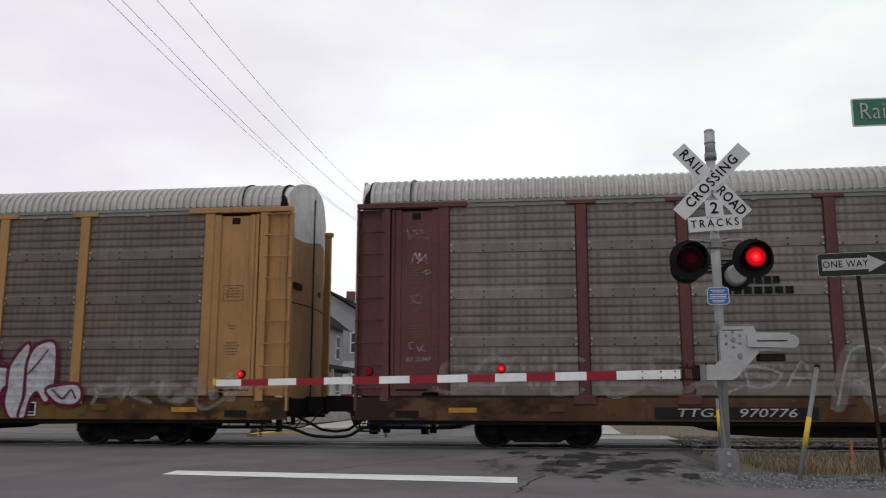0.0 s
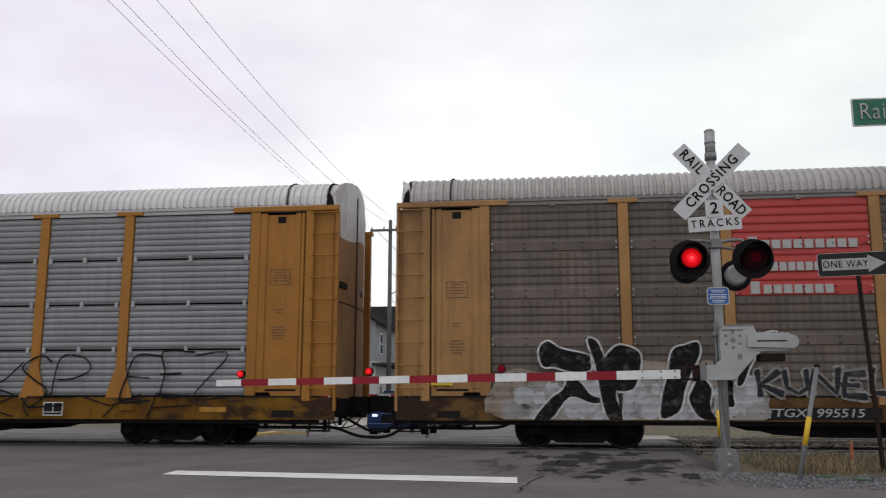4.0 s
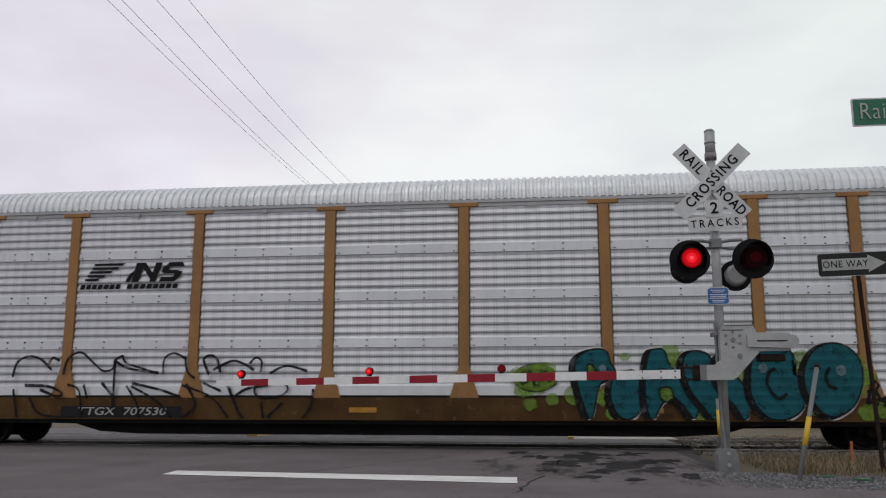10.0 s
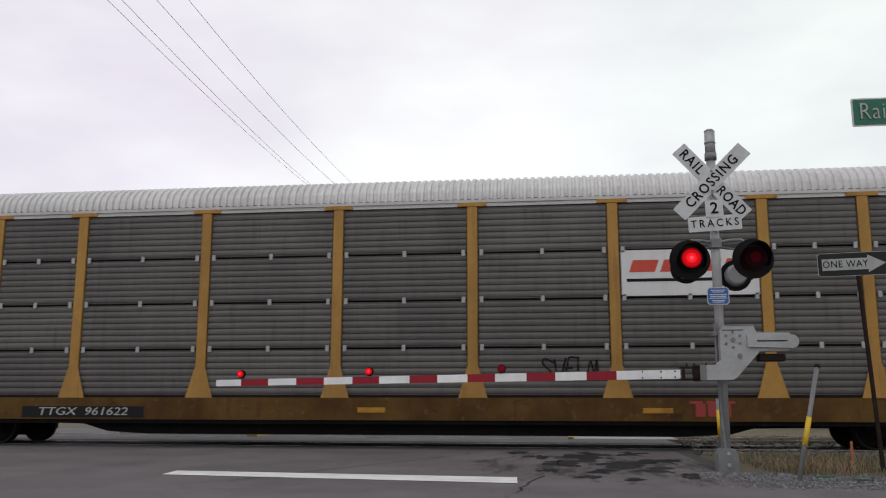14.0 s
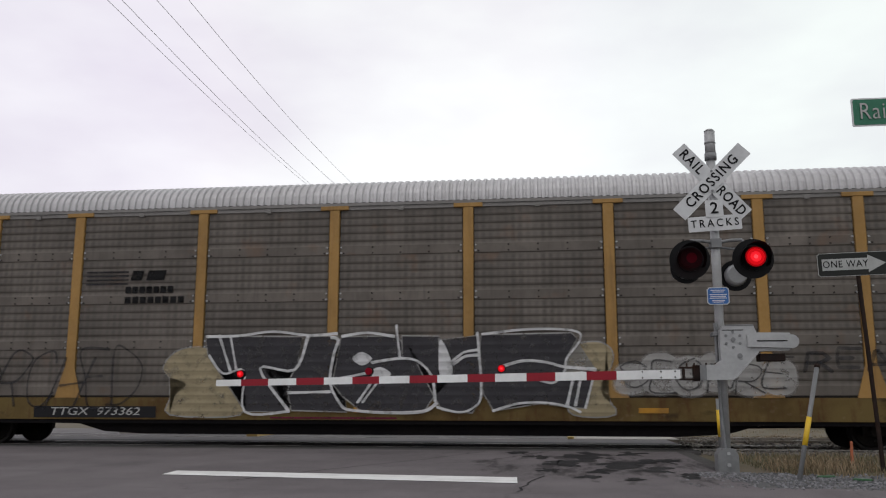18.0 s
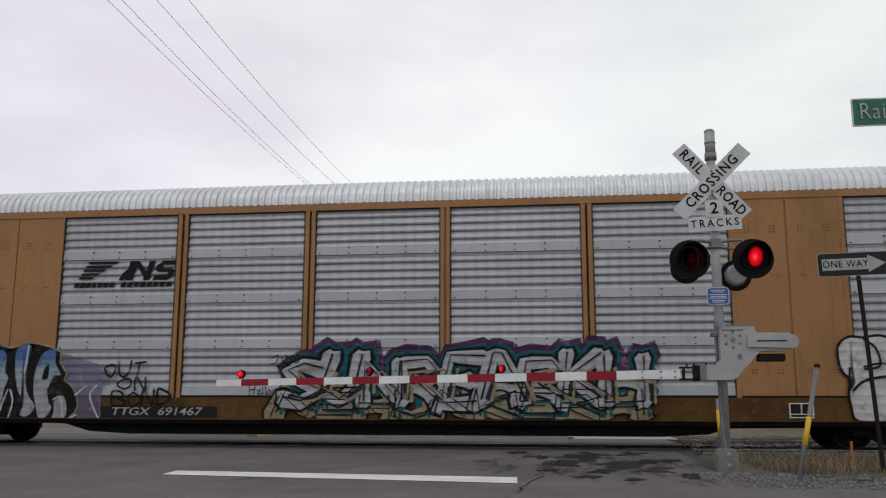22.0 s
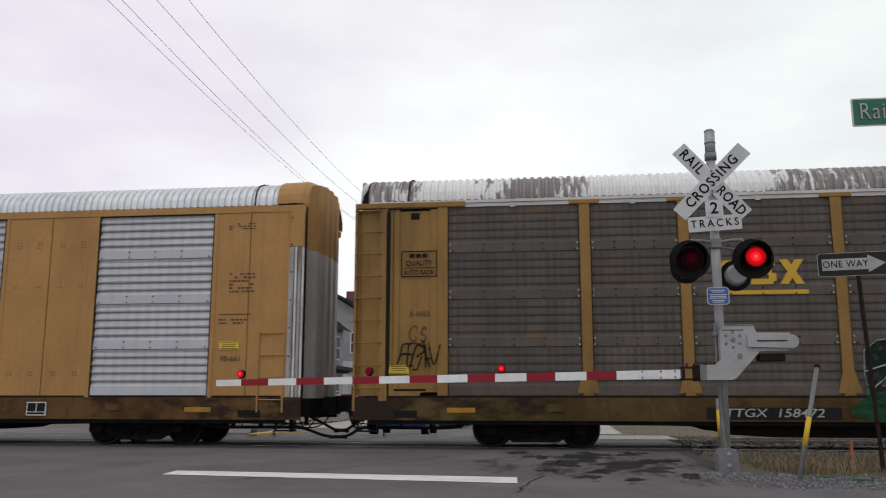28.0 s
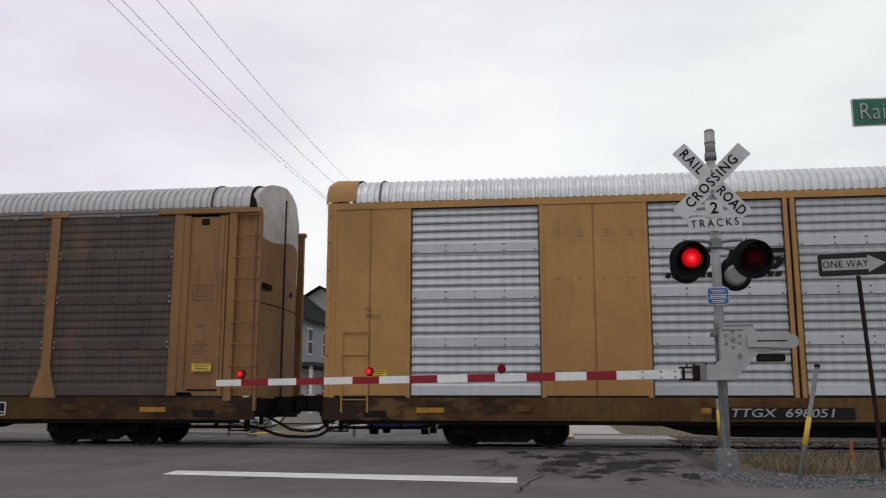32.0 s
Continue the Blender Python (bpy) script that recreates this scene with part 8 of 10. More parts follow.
    for u0, u1, z0, z1 in ((0.97, 1.71, 3.42, 3.44), (0.97, 1.71, 3.94, 3.96), (0.97, 0.99, 3.44, 3.94), (1.69, 1.71, 3.44, 3.94), (1.02, 1.66, 3.60, 3.615)):
        part("stencil_frame", bx(u0 - U0, u1 - U0, FACE + 0.008, FACE + 0.011, z0, z1), "text_black", h)
    letters("lettering", "QUALITY", 0.15, "text_black", h, pose(1.34 - U0, FACE + 0.010, 3.70), 0.002, 0.9)
    letters("lettering", "AUTO RACK", 0.135, "text_black", h, pose(1.34 - U0, FACE + 0.010, 3.51), 0.002, 0.82)
    bars(h, "letter_bar", [(1.14, 1.54, 3.82, 3.90, 3)], "text_black", y=FACE + 0.012)
    forms = []
    forms.append([(9.81, 1.45), (9.83, 1.87), (10.06, 2.05), (10.77, 1.98), (11.27, 2.23), (11.44, 1.98), (11.7, 1.92), (12, 2.2), (12.26, 1.83), (12.72, 2.21), (12.66, 1.83), (13.25, 2.18), (13.09, 1.88), (13.43, 1.98), (14.18, 1.82), (14.44, 1.47), (14.64, 1.36), (14.93, 0.57), (9.9, 0.57)])
    piece(h, forms, SP["night"], SP["ice"], 0.02, label="dark green graffiti ground", soft=False)
    forms = []
    forms.append([(9.85, 1.04), (10.59, 1.15), (11.35, 1.22), (12.12, 1.04), (12.86, 1.15), (13.61, 1.04), (14.7, 1.15), (14.93, 0.57), (9.9, 0.57)])
    piece(h, forms, SP["green"], label="green lower band of a graffiti piece", over=0.004)
    forms = []
    forms.append([(10.07, 1.2), (10.37, 1.46), (10.75, 1.58), (10.6, 1.3)])
    forms.append([(11.27, 2.2), (11.49, 1.96), (11.24, 1.96)])
    forms.append([(12.01, 2.14), (12.19, 1.86), (11.94, 1.92)])
    forms.append([(10.49, 1.13), (10.83, 1.3), (11.05, 1.13)])
    forms.append([(11.67, 1.22), (11.98, 1.27), (12.09, 1.04)])
    forms.append([(14.15, 1.2), (14.72, 1.15), (14.34, 1.01)])
    forms.append([(10.92, 0.57), (11.36, 0.76), (11.65, 0.57)])
    forms.append([(14.06, 0.57), (13.99, 0.72), (14.36, 0.57)])
    piece(h, forms, SP["mauve"], SP["ice"], 0.012, over=0.008, soft=False)
    strokes = []
    strokes.append([(9.81, 1.49), (10.54, 1.72), (10.84, 1.84)])
    strokes.append([(10.8, 1.98), (11.27, 1.89), (11.42, 1.62), (11.5, 1.45), (11.04, 1.6), (11.35, 1.15), (11.65, 0.9)])
    strokes.append([(11.03, 1.72), (10.85, 1.41), (10.33, 1.15), (10.25, 0.99)])
    strokes.append([(11.65, 1.95), (11.56, 1.72), (11.41, 1.67)])
    strokes.append([(11.89, 1.62), (12.12, 0.98)])
    strokes.append([(11.97, 1.65), (12.49, 1.41), (12.91, 1.06), (12.72, 0.99)])
    strokes.append([(12.26, 1.83), (12.4, 1.74), (12.47, 1.41), (12.29, 1.13)])
    strokes.append([(12.66, 1.83), (12.56, 1.56)])
    strokes.append([(13.09, 1.88), (12.9, 1.62), (13.13, 1.15), (13.14, 0.99)])
    strokes.append([(13.09, 1.83), (13.25, 1.27)])
    strokes.append([(13.32, 1.66), (13.94, 1.59), (14.1, 1.47), (13.28, 1.36)])
    strokes.append([(14.46, 1.45), (13.83, 1.41), (13.48, 1.18), (13.61, 1.01), (13.83, 1.06)])
    strokes.append([(13.66, 1.15), (13.97, 1.01), (14.45, 0.76)])
    strokes.append([(13.14, 0.95), (13.45, 0.6)])
    strokes.append([(11.69, 0.9), (11.75, 0.57)])
    strokes.append([(12.34, 0.75), (12.5, 0.57)])
    strokes.append([(13.27, 0.83), (13.62, 0.81), (13.75, 0.72), (13.53, 0.65)])
    strokes.append([(10.3, 1.49), (9.94, 1.18)])
    strokes.append([(10.89, 1.41), (11.22, 0.99)])
    lines(h, strokes, 0.022, SP["pale"], sharp=True)
    graffiti(h, "FEBAV", 0.98, 1.74, 1.62, 2.06, [(0.035, SP["black"])], 37, lap=1.3, wob=0.1)
    graffiti(h, "CS", 1.15, 1.55, 2.1, 2.42, [(0.03, SP["faint"])], 38)
    bars(h, "letter_bar", [(19.4, 20.4, 0.64, 0.90, 3)], plain("mark_pale", (0.5, 0.47, 0.42)), y=FACE - 0.014)
    U0 = usual
    # I: light tan, silver screens, clean
    i = sheet_rack(dict(sill=SILL["i"], data=21.55, label="light tan sheet-sided autorack freight car with clean silver screens", frame=TAN_I, screen=SILVER_I, roof=R_BRIGHT, door_top=surface("zinc_door", (0.5, 0.51, 0.52), 0.5, 0.3, amount=0.4), plate=(7.6, 10.2), number="TTGX  698051", notices=((1.1, 1.36), (25.71, 1.97))))
    horse_mark(i, 6.95, 3.46, "text_black")
    letters("lettering", "FB-661", 0.16, "stencil", i, pose(25.75 - U0, FACE + 0.004, 1.78), 0.002)
    letters("lettering", "NS", 0.13, "stencil", i, pose(0.92 - U0, FACE + 0.008, 2.76))
    letters("lettering", "30212", 0.13, "stencil", i, pose(1.02 - U0, FACE + 0.008, 2.62))
    bars(i, "letter_bar", [(19.6, 20.6, 0.66, 0.88, 3)], "stencil", y=FACE - 0.014)
    # J: dull ochre
    j = open_rack(dict(style="shallow", sill=SILL["j"], data=21.6, label="dull ochre autorack freight car with grimy brown screens", frame=TAN_J, low_marks=-0.3, screen=RUSTY, roof=R_GREY, door_top=WHITE_END, chord=CHORD, plate=(6.55, 9.2), number="", notices=((26.1, 1.52),)))
    CARS.extend((a, b, c, d, e, f, g, h, i, j))


build_train()
for o in (*TRUCK.children_recursive, TRUCK):
    bpy.data.objects.remove(o)


# ---------------- crossing signal, gate and signs ----------------
SIG = (2.25, 12.55)


def sign_plate(name, parent, w, h, m, material, rim=None, label="", corner=0.02):
    """A thin plate with cut corners that faces -y."""
    c = corner
    out = [(-w / 2 + c, -h / 2), (w / 2 - c, -h / 2), (w / 2, -h / 2 + c), (w / 2, h / 2 - c), (w / 2 - c, h / 2), (-w / 2 + c, h / 2), (-w / 2, h / 2 - c), (-w / 2, -h / 2 + c)]
    ob = part(name, prism(bmesh.new(), out, 0.0, 0.006), material, parent, label)
    ob.matrix_basis = m
    return ob


ROTORS = []


def lamp_unit(parent, x, y, z, r, which, steady=False):
    """The red lamp face: a disc, lit on one side, that turns about its upright axis."""
    bm = bmesh.new()
    cyl(bm, (0, -0.009, 0), (0, 0.0, 0), r * 0.95, seg=24, mi=3)
    cyl(bm, (0, -0.012, 0), (0, -0.0092, 0), r * 0.72, r * 0.8, seg=22, mi=0)
    cyl(bm, (0, -0.015, 0), (0, -0.0122, 0), r * 0.42, r * 0.5, seg=18, mi=1)
    cyl(bm, (0, -0.018, 0), (0, -0.0152, 0), r * 0.14, r * 0.2, seg=14, mi=4)
    cyl(bm, (0, 0.0005, 0), (0, 0.012, 0), r, seg=24, mi=2)
    cyl(bm, (0, 0.0122, 0), (0, 0.014, 0), r * 0.5, seg=18, mi=5)
    small = r < 0.1
    rot = part("lamp_face", bm, ["lamp_on", "lamp_core", "arm_lens" if small else "lamp_off", "lamp_on" if small else "lamp_rim", "lamp_glint", "arm_lens" if small else "lens_dim"], parent, "red lamp face")
    rot.matrix_basis = pose(x, y, z)
    ROTORS.append((rot, which, (x, y, z)))
    return rot


def flashing_lamp(sig, x, which, front=True):
    y = -0.42 if front else 0.30
    z = 2.85 if front else (2.84 if x < 0 else 2.72)
    head = part("lamp_head", disc(bmesh.new(), x, y + 0.02, z, 0.275 if front else 0.225, 0.02), "black", sig, "black lamp backboard and hood" if front else "grey back of a rear lamp")
    s = -1 if front else 1
    bm = bmesh.new()       # hood: an open sleeve, longer above
    n = 20
    ring0, ring1 = [], []
    for i in range(n + 1):
        t = radians(-35 + 250 * i / n)
        d = 0.16 + 0.20 * max(0, math.sin(t))
        ring0.append((x + 0.185 * math.cos(t), y + (0 if front else 0.04), z + 0.185 * math.sin(t)))
        ring1.append((x + 0.20 * math.cos(t), y + s * d, z + 0.20 * math.sin(t) - 0.02))
    a, b = [bm.verts.new(p) for p in ring0], [bm.verts.new(p) for p in ring1]
    for i in range(n):
        bm.faces.new((a[i], a[i + 1], b[i + 1], b[i]))
    bmesh.ops.solidify(bm, geom=list(bm.faces), thickness=0.006)
    part("hood", bm, "black" if front else "galv", head)
    part("lamp_housing", cyl(bmesh.new(), (x, y + 0.04, z), (x, y + (0.22 if front else -0.1), z), 0.17, 0.12, seg=18), "black" if front else "galv", head)
    part("lens_ring", cyl(bmesh.new(), (x, y - 0.004 if front else y + 0.045, z), (x, y + 0.018 if front else y + 0.05, z), 0.165, seg=24), "black", head)
    if front:
        lamp_unit(head, x, y - 0.16 + 0.02, z, 0.142, which)
    else:
        part("lens", disc(bmesh.new(), x, y + 0.051, z, 0.15, 0.006), "lamp_off", head)


def crossing_signal(front=True):
    sig = empty("crossing_signal", pose(SIG[0], SIG[1], 0), "galvanised railway crossing signal mast with crossbuck, red lamps and gate", "crossing signal")
    # base casting with bolts
    bm = bmesh.new()
    prism(bm, [(-0.135, -0.06), (0.135, -0.06), (0.135, 0.22), (0.11, 0.26), (0.085, 0.30), (-0.085, 0.30), (-0.11, 0.26), (-0.135, 0.22)], -0.15, 0.15)
    base = part("mast_base", bm, "galv_dark", sig, "grey cast base")
    part("lock", disc(bmesh.new(), 0.0, -0.19, 0.09, 0.025, 0.02, 10), "galv", base)
    part("lock", disc(bmesh.new(), 0.0, -0.19, 0.24, 0.022, 0.02, 10), "galv", base)
    part("mast", cyl(bmesh.new(), (0, 0, 0.28), (0, 0, 4.72), 0.064, seg=18), "galv", sig)
    bm = cyl(bmesh.new(), (0, 0, 4.44), (0, 0, 4.79), 0.074, seg=18)
    cyl(bm, (0, 0, 4.79), (0, 0, 4.82), 0.078, 0.05, seg=18)
    part("mast_cap", bm, "galv", sig)
    part("collar", cyl(bmesh.new(), (0, 0, 4.60), (0, 0, 4.625), 0.079, seg=18), "galv_dark", sig)
    part("collar", cyl(bmesh.new(), (0, 0, 4.36), (0, 0, 4.46), 0.084, seg=18), "galv_dark", sig)
    part("conduit", tube(bmesh.new(), [(-0.02, -0.06, 0.3), (-0.06, -0.09, 0.8), (-0.07, -0.09, 1.3), (-0.075, -0.08, 2.0)], 0.022, 8), "galv_dark", sig)
    # crossbuck
    for k, (ang, word, sh) in enumerate(((-48.5, "RAIL  ROAD", 0.0), (45.0, "CROSSING", 0.0))):
        y = -0.10 if k == 0 else -0.112
        m = pose(-0.02, y, 4.02, 0, -ang, 0)
        blade = sign_plate("crossbuck_blade", sig, 1.34, 0.235, m, "sign_white", label="white blade with black lettering", corner=0.004)
        if k:
            letters("lettering", word, 0.20, "text_black", blade, pose(0, -0.004, 0), 0.003, 0.88, space=1.22)
        else:
            letters("lettering", "RAIL", 0.20, "text_black", blade, pose(-0.40, -0.004, 0), 0.003, 0.88, space=1.2)
            letters("lettering", "ROAD", 0.20, "text_black", blade, pose(0.385, -0.004, 0), 0.003, 0.82, space=1.12)
    p2 = sign_plate("count_plate", sig, 0.245, 0.25, pose(-0.01, -0.128, 3.62, 0, -2, 0), "sign_white", corner=0.01)
    letters("lettering", "2", 0.23, "text_black", p2, pose(0, -0.004, 0), 0.004)
    p3 = sign_plate("tracks_plate", sig, 0.735, 0.215, pose(-0.01, -0.12, 3.41, 0, -3, 0), "sign_white", corner=0.01)
    letters("lettering", "TRACKS", 0.155, "text_black", p3, pose(0, -0.004, 0), 0.001, 0.9, space=1.42)
    for z in (4.17, 3.88):
        part("bolt", disc(bmesh.new(), -0.02, -0.128, z, 0.018, 0.012, 8), "galv_dark", sig)
    # lamp bracket
    bm = bmesh.new()
    box(bm, -0.075, 0.075, -0.1, 0.1, 3.06, 3.2, bev=0.01)
    for s in (-1, 1):
        tube(bm, [(0, -0.05, 3.14), (s * 0.2, -0.06, 3.17), (s * 0.34, -0.08, 3.17), (s * 0.41, -0.1, 3.1)], 0.024, 8)
        tube(bm, [(0, 0.05, 3.1), (s * 0.15, 0.02, 3.07), (s * 0.3, 0.0, 3.05), (s * 0.38, -0.02, 2.95)], 0.018, 8)
    part("lamp_bracket", bm, "galv_dark", sig)
    for x, w in ((-0.42, "L"), (0.42, "R")):
        flashing_lamp(sig, x, w)
        flashing_lamp(sig, x + 0.05 if x < 0 else x - 0.10, w, False)
    blue = sign_plate("notice_plate", sig, 0.30, 0.245, pose(-0.02, -0.13, 2.375), "sign_white", label="small blue information plate", corner=0.03)
    inner = sign_plate("notice_field", blue, 0.275, 0.22, pose(0, -0.003, 0), "sign_blue", corner=0.025)
    bm = bmesh.new()
    for i, (w, z) in enumerate(((0.20, 0.08), (0.16, 0.055), (0.23, 0.02), (0.21, -0.005), (0.23, -0.03), (0.18, -0.065), (0.14, -0.085))):
        box(bm, -w / 2, w / 2, -0.004, -0.001, z - 0.005, z + 0.005)
    part("text_bar", bm, "text_white", inner)
    # gate machine
    out = [(-0.05, 1.88), (0.0, 1.95), (0.40, 1.945), (0.435, 1.855), (0.86, 1.85), (0.905, 1.79), (0.90, 1.675), (0.85, 1.61), (0.46, 1.60), (0.25, 1.40), (0.11, 1.22), (-0.33, 1.215), (-0.33, 1.42), (-0.13, 1.42), (-0.05, 1.48)]
    gm = part("gate_machine", prism(bmesh.new(), out, -0.26, -0.10), "galv", sig, "grey cast gate machine")
    part("counterweight_arm", prism(bmesh.new(), [(0.30, 1.82), (0.88, 1.82), (0.9, 1.78), (0.88, 1.64), (0.30, 1.66)], -0.31, -0.262), "galv", gm)
    # dark plate drawn for the slot, its shade in the colour
    part("slot", bx(0.42, 0.82, -0.316, -0.311, 1.73, 1.745), "inside", gm)
    part("counterweight", bx(0.46, 0.80, -0.24, -0.02, 1.47, 1.57, bev=0.01), "rust_post", gm)
    part("arm_cap", cyl(bmesh.new(), (0.88, -0.308, 1.73), (0.88, -0.264, 1.73), 0.092, seg=20), "galv", gm)
    # darker steel on the lid and the end edge puts shading into the colour
    part("machine_lid", bx(0.02, 0.40, -0.265, -0.2, 1.945, 1.965, bev=0.004), "galv_dark", gm)
    part("lid_seam", bx(-0.02, 0.26, -0.264, -0.2605, 1.885, 1.895), "inside", gm)
    part("machine_rib", prism(bmesh.new(), [(0.115, 1.24), (0.14, 1.24), (0.45, 1.585), (0.43, 1.60)], -0.275, -0.262), "galv", gm)
    part("end_block", bx(-0.335, -0.25, -0.275, -0.262, 1.215, 1.42), "galv_dark", gm)
    part("bearing", disc(bmesh.new(), 0.12, -0.285, 1.76, 0.03, 0.02, 16), "galv_dark", gm)
    for i in range(6):
        t = radians(60 * i + 30)
        part("bolt", disc(bmesh.new(), 0.12 + 0.105 * math.cos(t), -0.275, 1.76 + 0.105 * math.sin(t), 0.02, 0.014, 8), "galv_dark", gm)
    part("bolt", disc(bmesh.new(), 0.20, -0.275, 1.54, 0.035, 0.014, 10), "galv_dark", gm)
    for z in (1.38, 1.85):
        part("clamp", bx(-0.12, 0.11, -0.12, 0.09, z - 0.03, z + 0.03, bev=0.008), "galv_dark", gm)
    for a, b, c, d in ((-0.60, -0.28, 1.375, 1.40), (-0.60, -0.28, 1.215, 1.24), (-0.42, -0.33, 1.20, 1.42), (-0.56, -0.53, 1.24, 1.375)):
        part("bracket", bx(a, b, -0.23, -0.13, c, d, bev=0.006), "rust_post", gm)
    for x in (-0.50, -0.40, -0.24, -0.12):
        part("bolt", cyl(bmesh.new(), (x, -0.2, 1.40), (x, -0.2, 1.45), 0.012, seg=6), "rust_post", gm)
    # gate arm: a tapered board with painted fields
    dz = -0.112 / 6.63
    xa, xb = -0.59, -7.22
    edge = [xb, -6.84, -6.43, -6.01, -5.60, -5.18, -4.79, -4.35, -3.95, -3.52, -3.13, -2.69, -2.29, -1.86, -1.45, -1.0, xa]
    arm = new("gate_arm")
    arm.parent = sig
    arm["label"] = "lowered red and white striped gate arm"

    def zz(x):
        return 1.298 + (xa - x) * dz

    for i, (a, b) in enumerate(zip(edge, edge[1:])):
        red = i % 2 == 1 and i < 14
        h0, h1 = 0.0455 + 0.0165 * (a - xb) / (xa - xb), 0.0455 + 0.0165 * (b - xb) / (xa - xb)
        bm = prism(bmesh.new(), [(a, zz(a) - h0), (b, zz(b) - h1), (b, zz(b) + h1), (a, zz(a) + h0)], -0.21, -0.165)
        part("field", bm, "sign_red" if red else "arm_white", arm, "red reflective field" if red else "white field")
    for x in (-1.1, -0.85, -0.66):
        for s in (-1, 1):
            part("bolt", disc(bmesh.new(), x, -0.216, zz(x) + s * 0.04, 0.012, 0.006, 8), "inside", arm)
    for x, w in ((-6.85, "on"), (-4.94, "L"), (-3.04, "R")):
        z = zz(x) + 0.125
        lamp = part("arm_lamp", cyl(bmesh.new(), (x, -0.16, z), (x, -0.12, z), 0.062, 0.045, seg=14), "black", arm, "small red gate lamp")
        part("lamp_foot", bx(x - 0.03, x + 0.03, -0.2, -0.14, zz(x) + 0.06, z - 0.03), "black", lamp)
        r = lamp_unit(lamp, x, -0.235, z, 0.05, w)
    return sig


crossing_signal()


def one_way():
    sg = empty("one_way_sign", pose(4.44, 13.25, 0), "black and white one-way arrow sign on a leaning rusty post", "road sign")
    part("post", tube(bmesh.new(), [(0.075, 0.02, -0.2), (-0.06, 0.02, 2.75)], 0.032, 8), "rust_post", sg)
    pl = sign_plate("plate", sg, 1.0, 0.345, pose(-0.13, -0.03, 2.91, 0, -1.6, 0), "sign_dim", label="black plate with a white arrow", corner=0.03)
    f = sign_plate("field", pl, 0.985, 0.33, pose(0, -0.003, 0), plain("sign_field_black", (0.03, 0.032, 0.03), 0.5), corner=0.025)
    out = [(-0.44, -0.085), (0.20, -0.085), (0.20, -0.13), (0.45, 0.0), (0.20, 0.13), (0.20, 0.085), (-0.44, 0.085)]
    ar = part("arrow", prism(bmesh.new(), out, -0.004, -0.001), "sign_dim", f, "white arrow")
    letters("lettering", "ONE WAY", 0.145, "text_black", ar, pose(-0.115, -0.0065, 0), 0.0, 0.88, space=1.1)


def street_sign():
    sg = empty("street_sign", pose(2.78, 7.0, 0), "green street name sign with white letters on a steel post", "road sign")
    part("post", cyl(bmesh.new(), (0, 0.03, -0.1), (0, 0.03, 3.36), 0.03, seg=10), "galv_dark", sg)
    rim = sign_plate("plate", sg, 0.90, 0.232, pose(0.03, 0, 3.20), "sign_white", label="green plate with white border", corner=0.01)
    f = sign_plate("field", rim, 0.872, 0.208, pose(0, -0.003, 0), "sign_green", corner=0.008)
    letters("lettering", "Rai", 0.195, "plate_white", f, pose(-0.295, -0.007, 0.0), -0.001, 0.8, space=1.08)
    bm = bmesh.new()
    for i in range(5):
        box(bm, -0.10 + i * 0.1, -0.03 + i * 0.1, -0.006, -0.001, -0.06, 0.06)
    part("text_bar", bm, "text_white", f)


def markers():
    mk = empty("marker_post", pose(2.83, 11.25, 0), "leaning grey pipe marker with a yellow band", "post")
    part("pipe", cyl(bmesh.new(), (0, 0, -0.1), (0.40, 0.3, 1.36), 0.029, seg=10), "galv_dark", mk)
    part("band", cyl(bmesh.new(), (0.137, 0.103, 0.40), (0.230, 0.173, 0.74), 0.033, seg=10), "yellow", mk, "yellow reflective sleeve")
    part("cap", cyl(bmesh.new(), (0.398, 0.298, 1.35), (0.41, 0.308, 1.39), 0.035, seg=10), "rust_post", mk)
    mk = empty("marker_post", pose(2.86, 16.4, 0), "upright pipe marker with a yellow sleeve beside the track", "post")
    part("pipe", cyl(bmesh.new(), (0, 0, -0.1), (-0.02, 0, 0.98), 0.04, seg=10), "galv_dark", mk)
    part("band", cyl(bmesh.new(), (-0.004, 0, 0.3), (-0.016, 0, 0.78), 0.046, seg=10), "yellow", mk, "yellow sleeve")
    st = part("survey_stake", bx(-0.02, 0.02, -0.01, 0.01, -0.08, 0.30), "orange")
    st.matrix_basis = pose(4.63, 15.0, 0, 0, 2, 15)
    tagged(st, "thin orange stake in the dry grass", "stake")
    st = part("bollard", cyl(bmesh.new(), (0, 0, -0.1), (0, 0, 0.42), 0.11, 0.10, seg=14), "galv_dark")
    st.matrix_basis = pose(-8.45, 23.9, 0)
    tagged(st, "short grey concrete bollard by the kerb", "bollard")


one_way()
street_sign()
markers()

# ---------------- the far side: signal, cars, houses, poles, trees ----------------


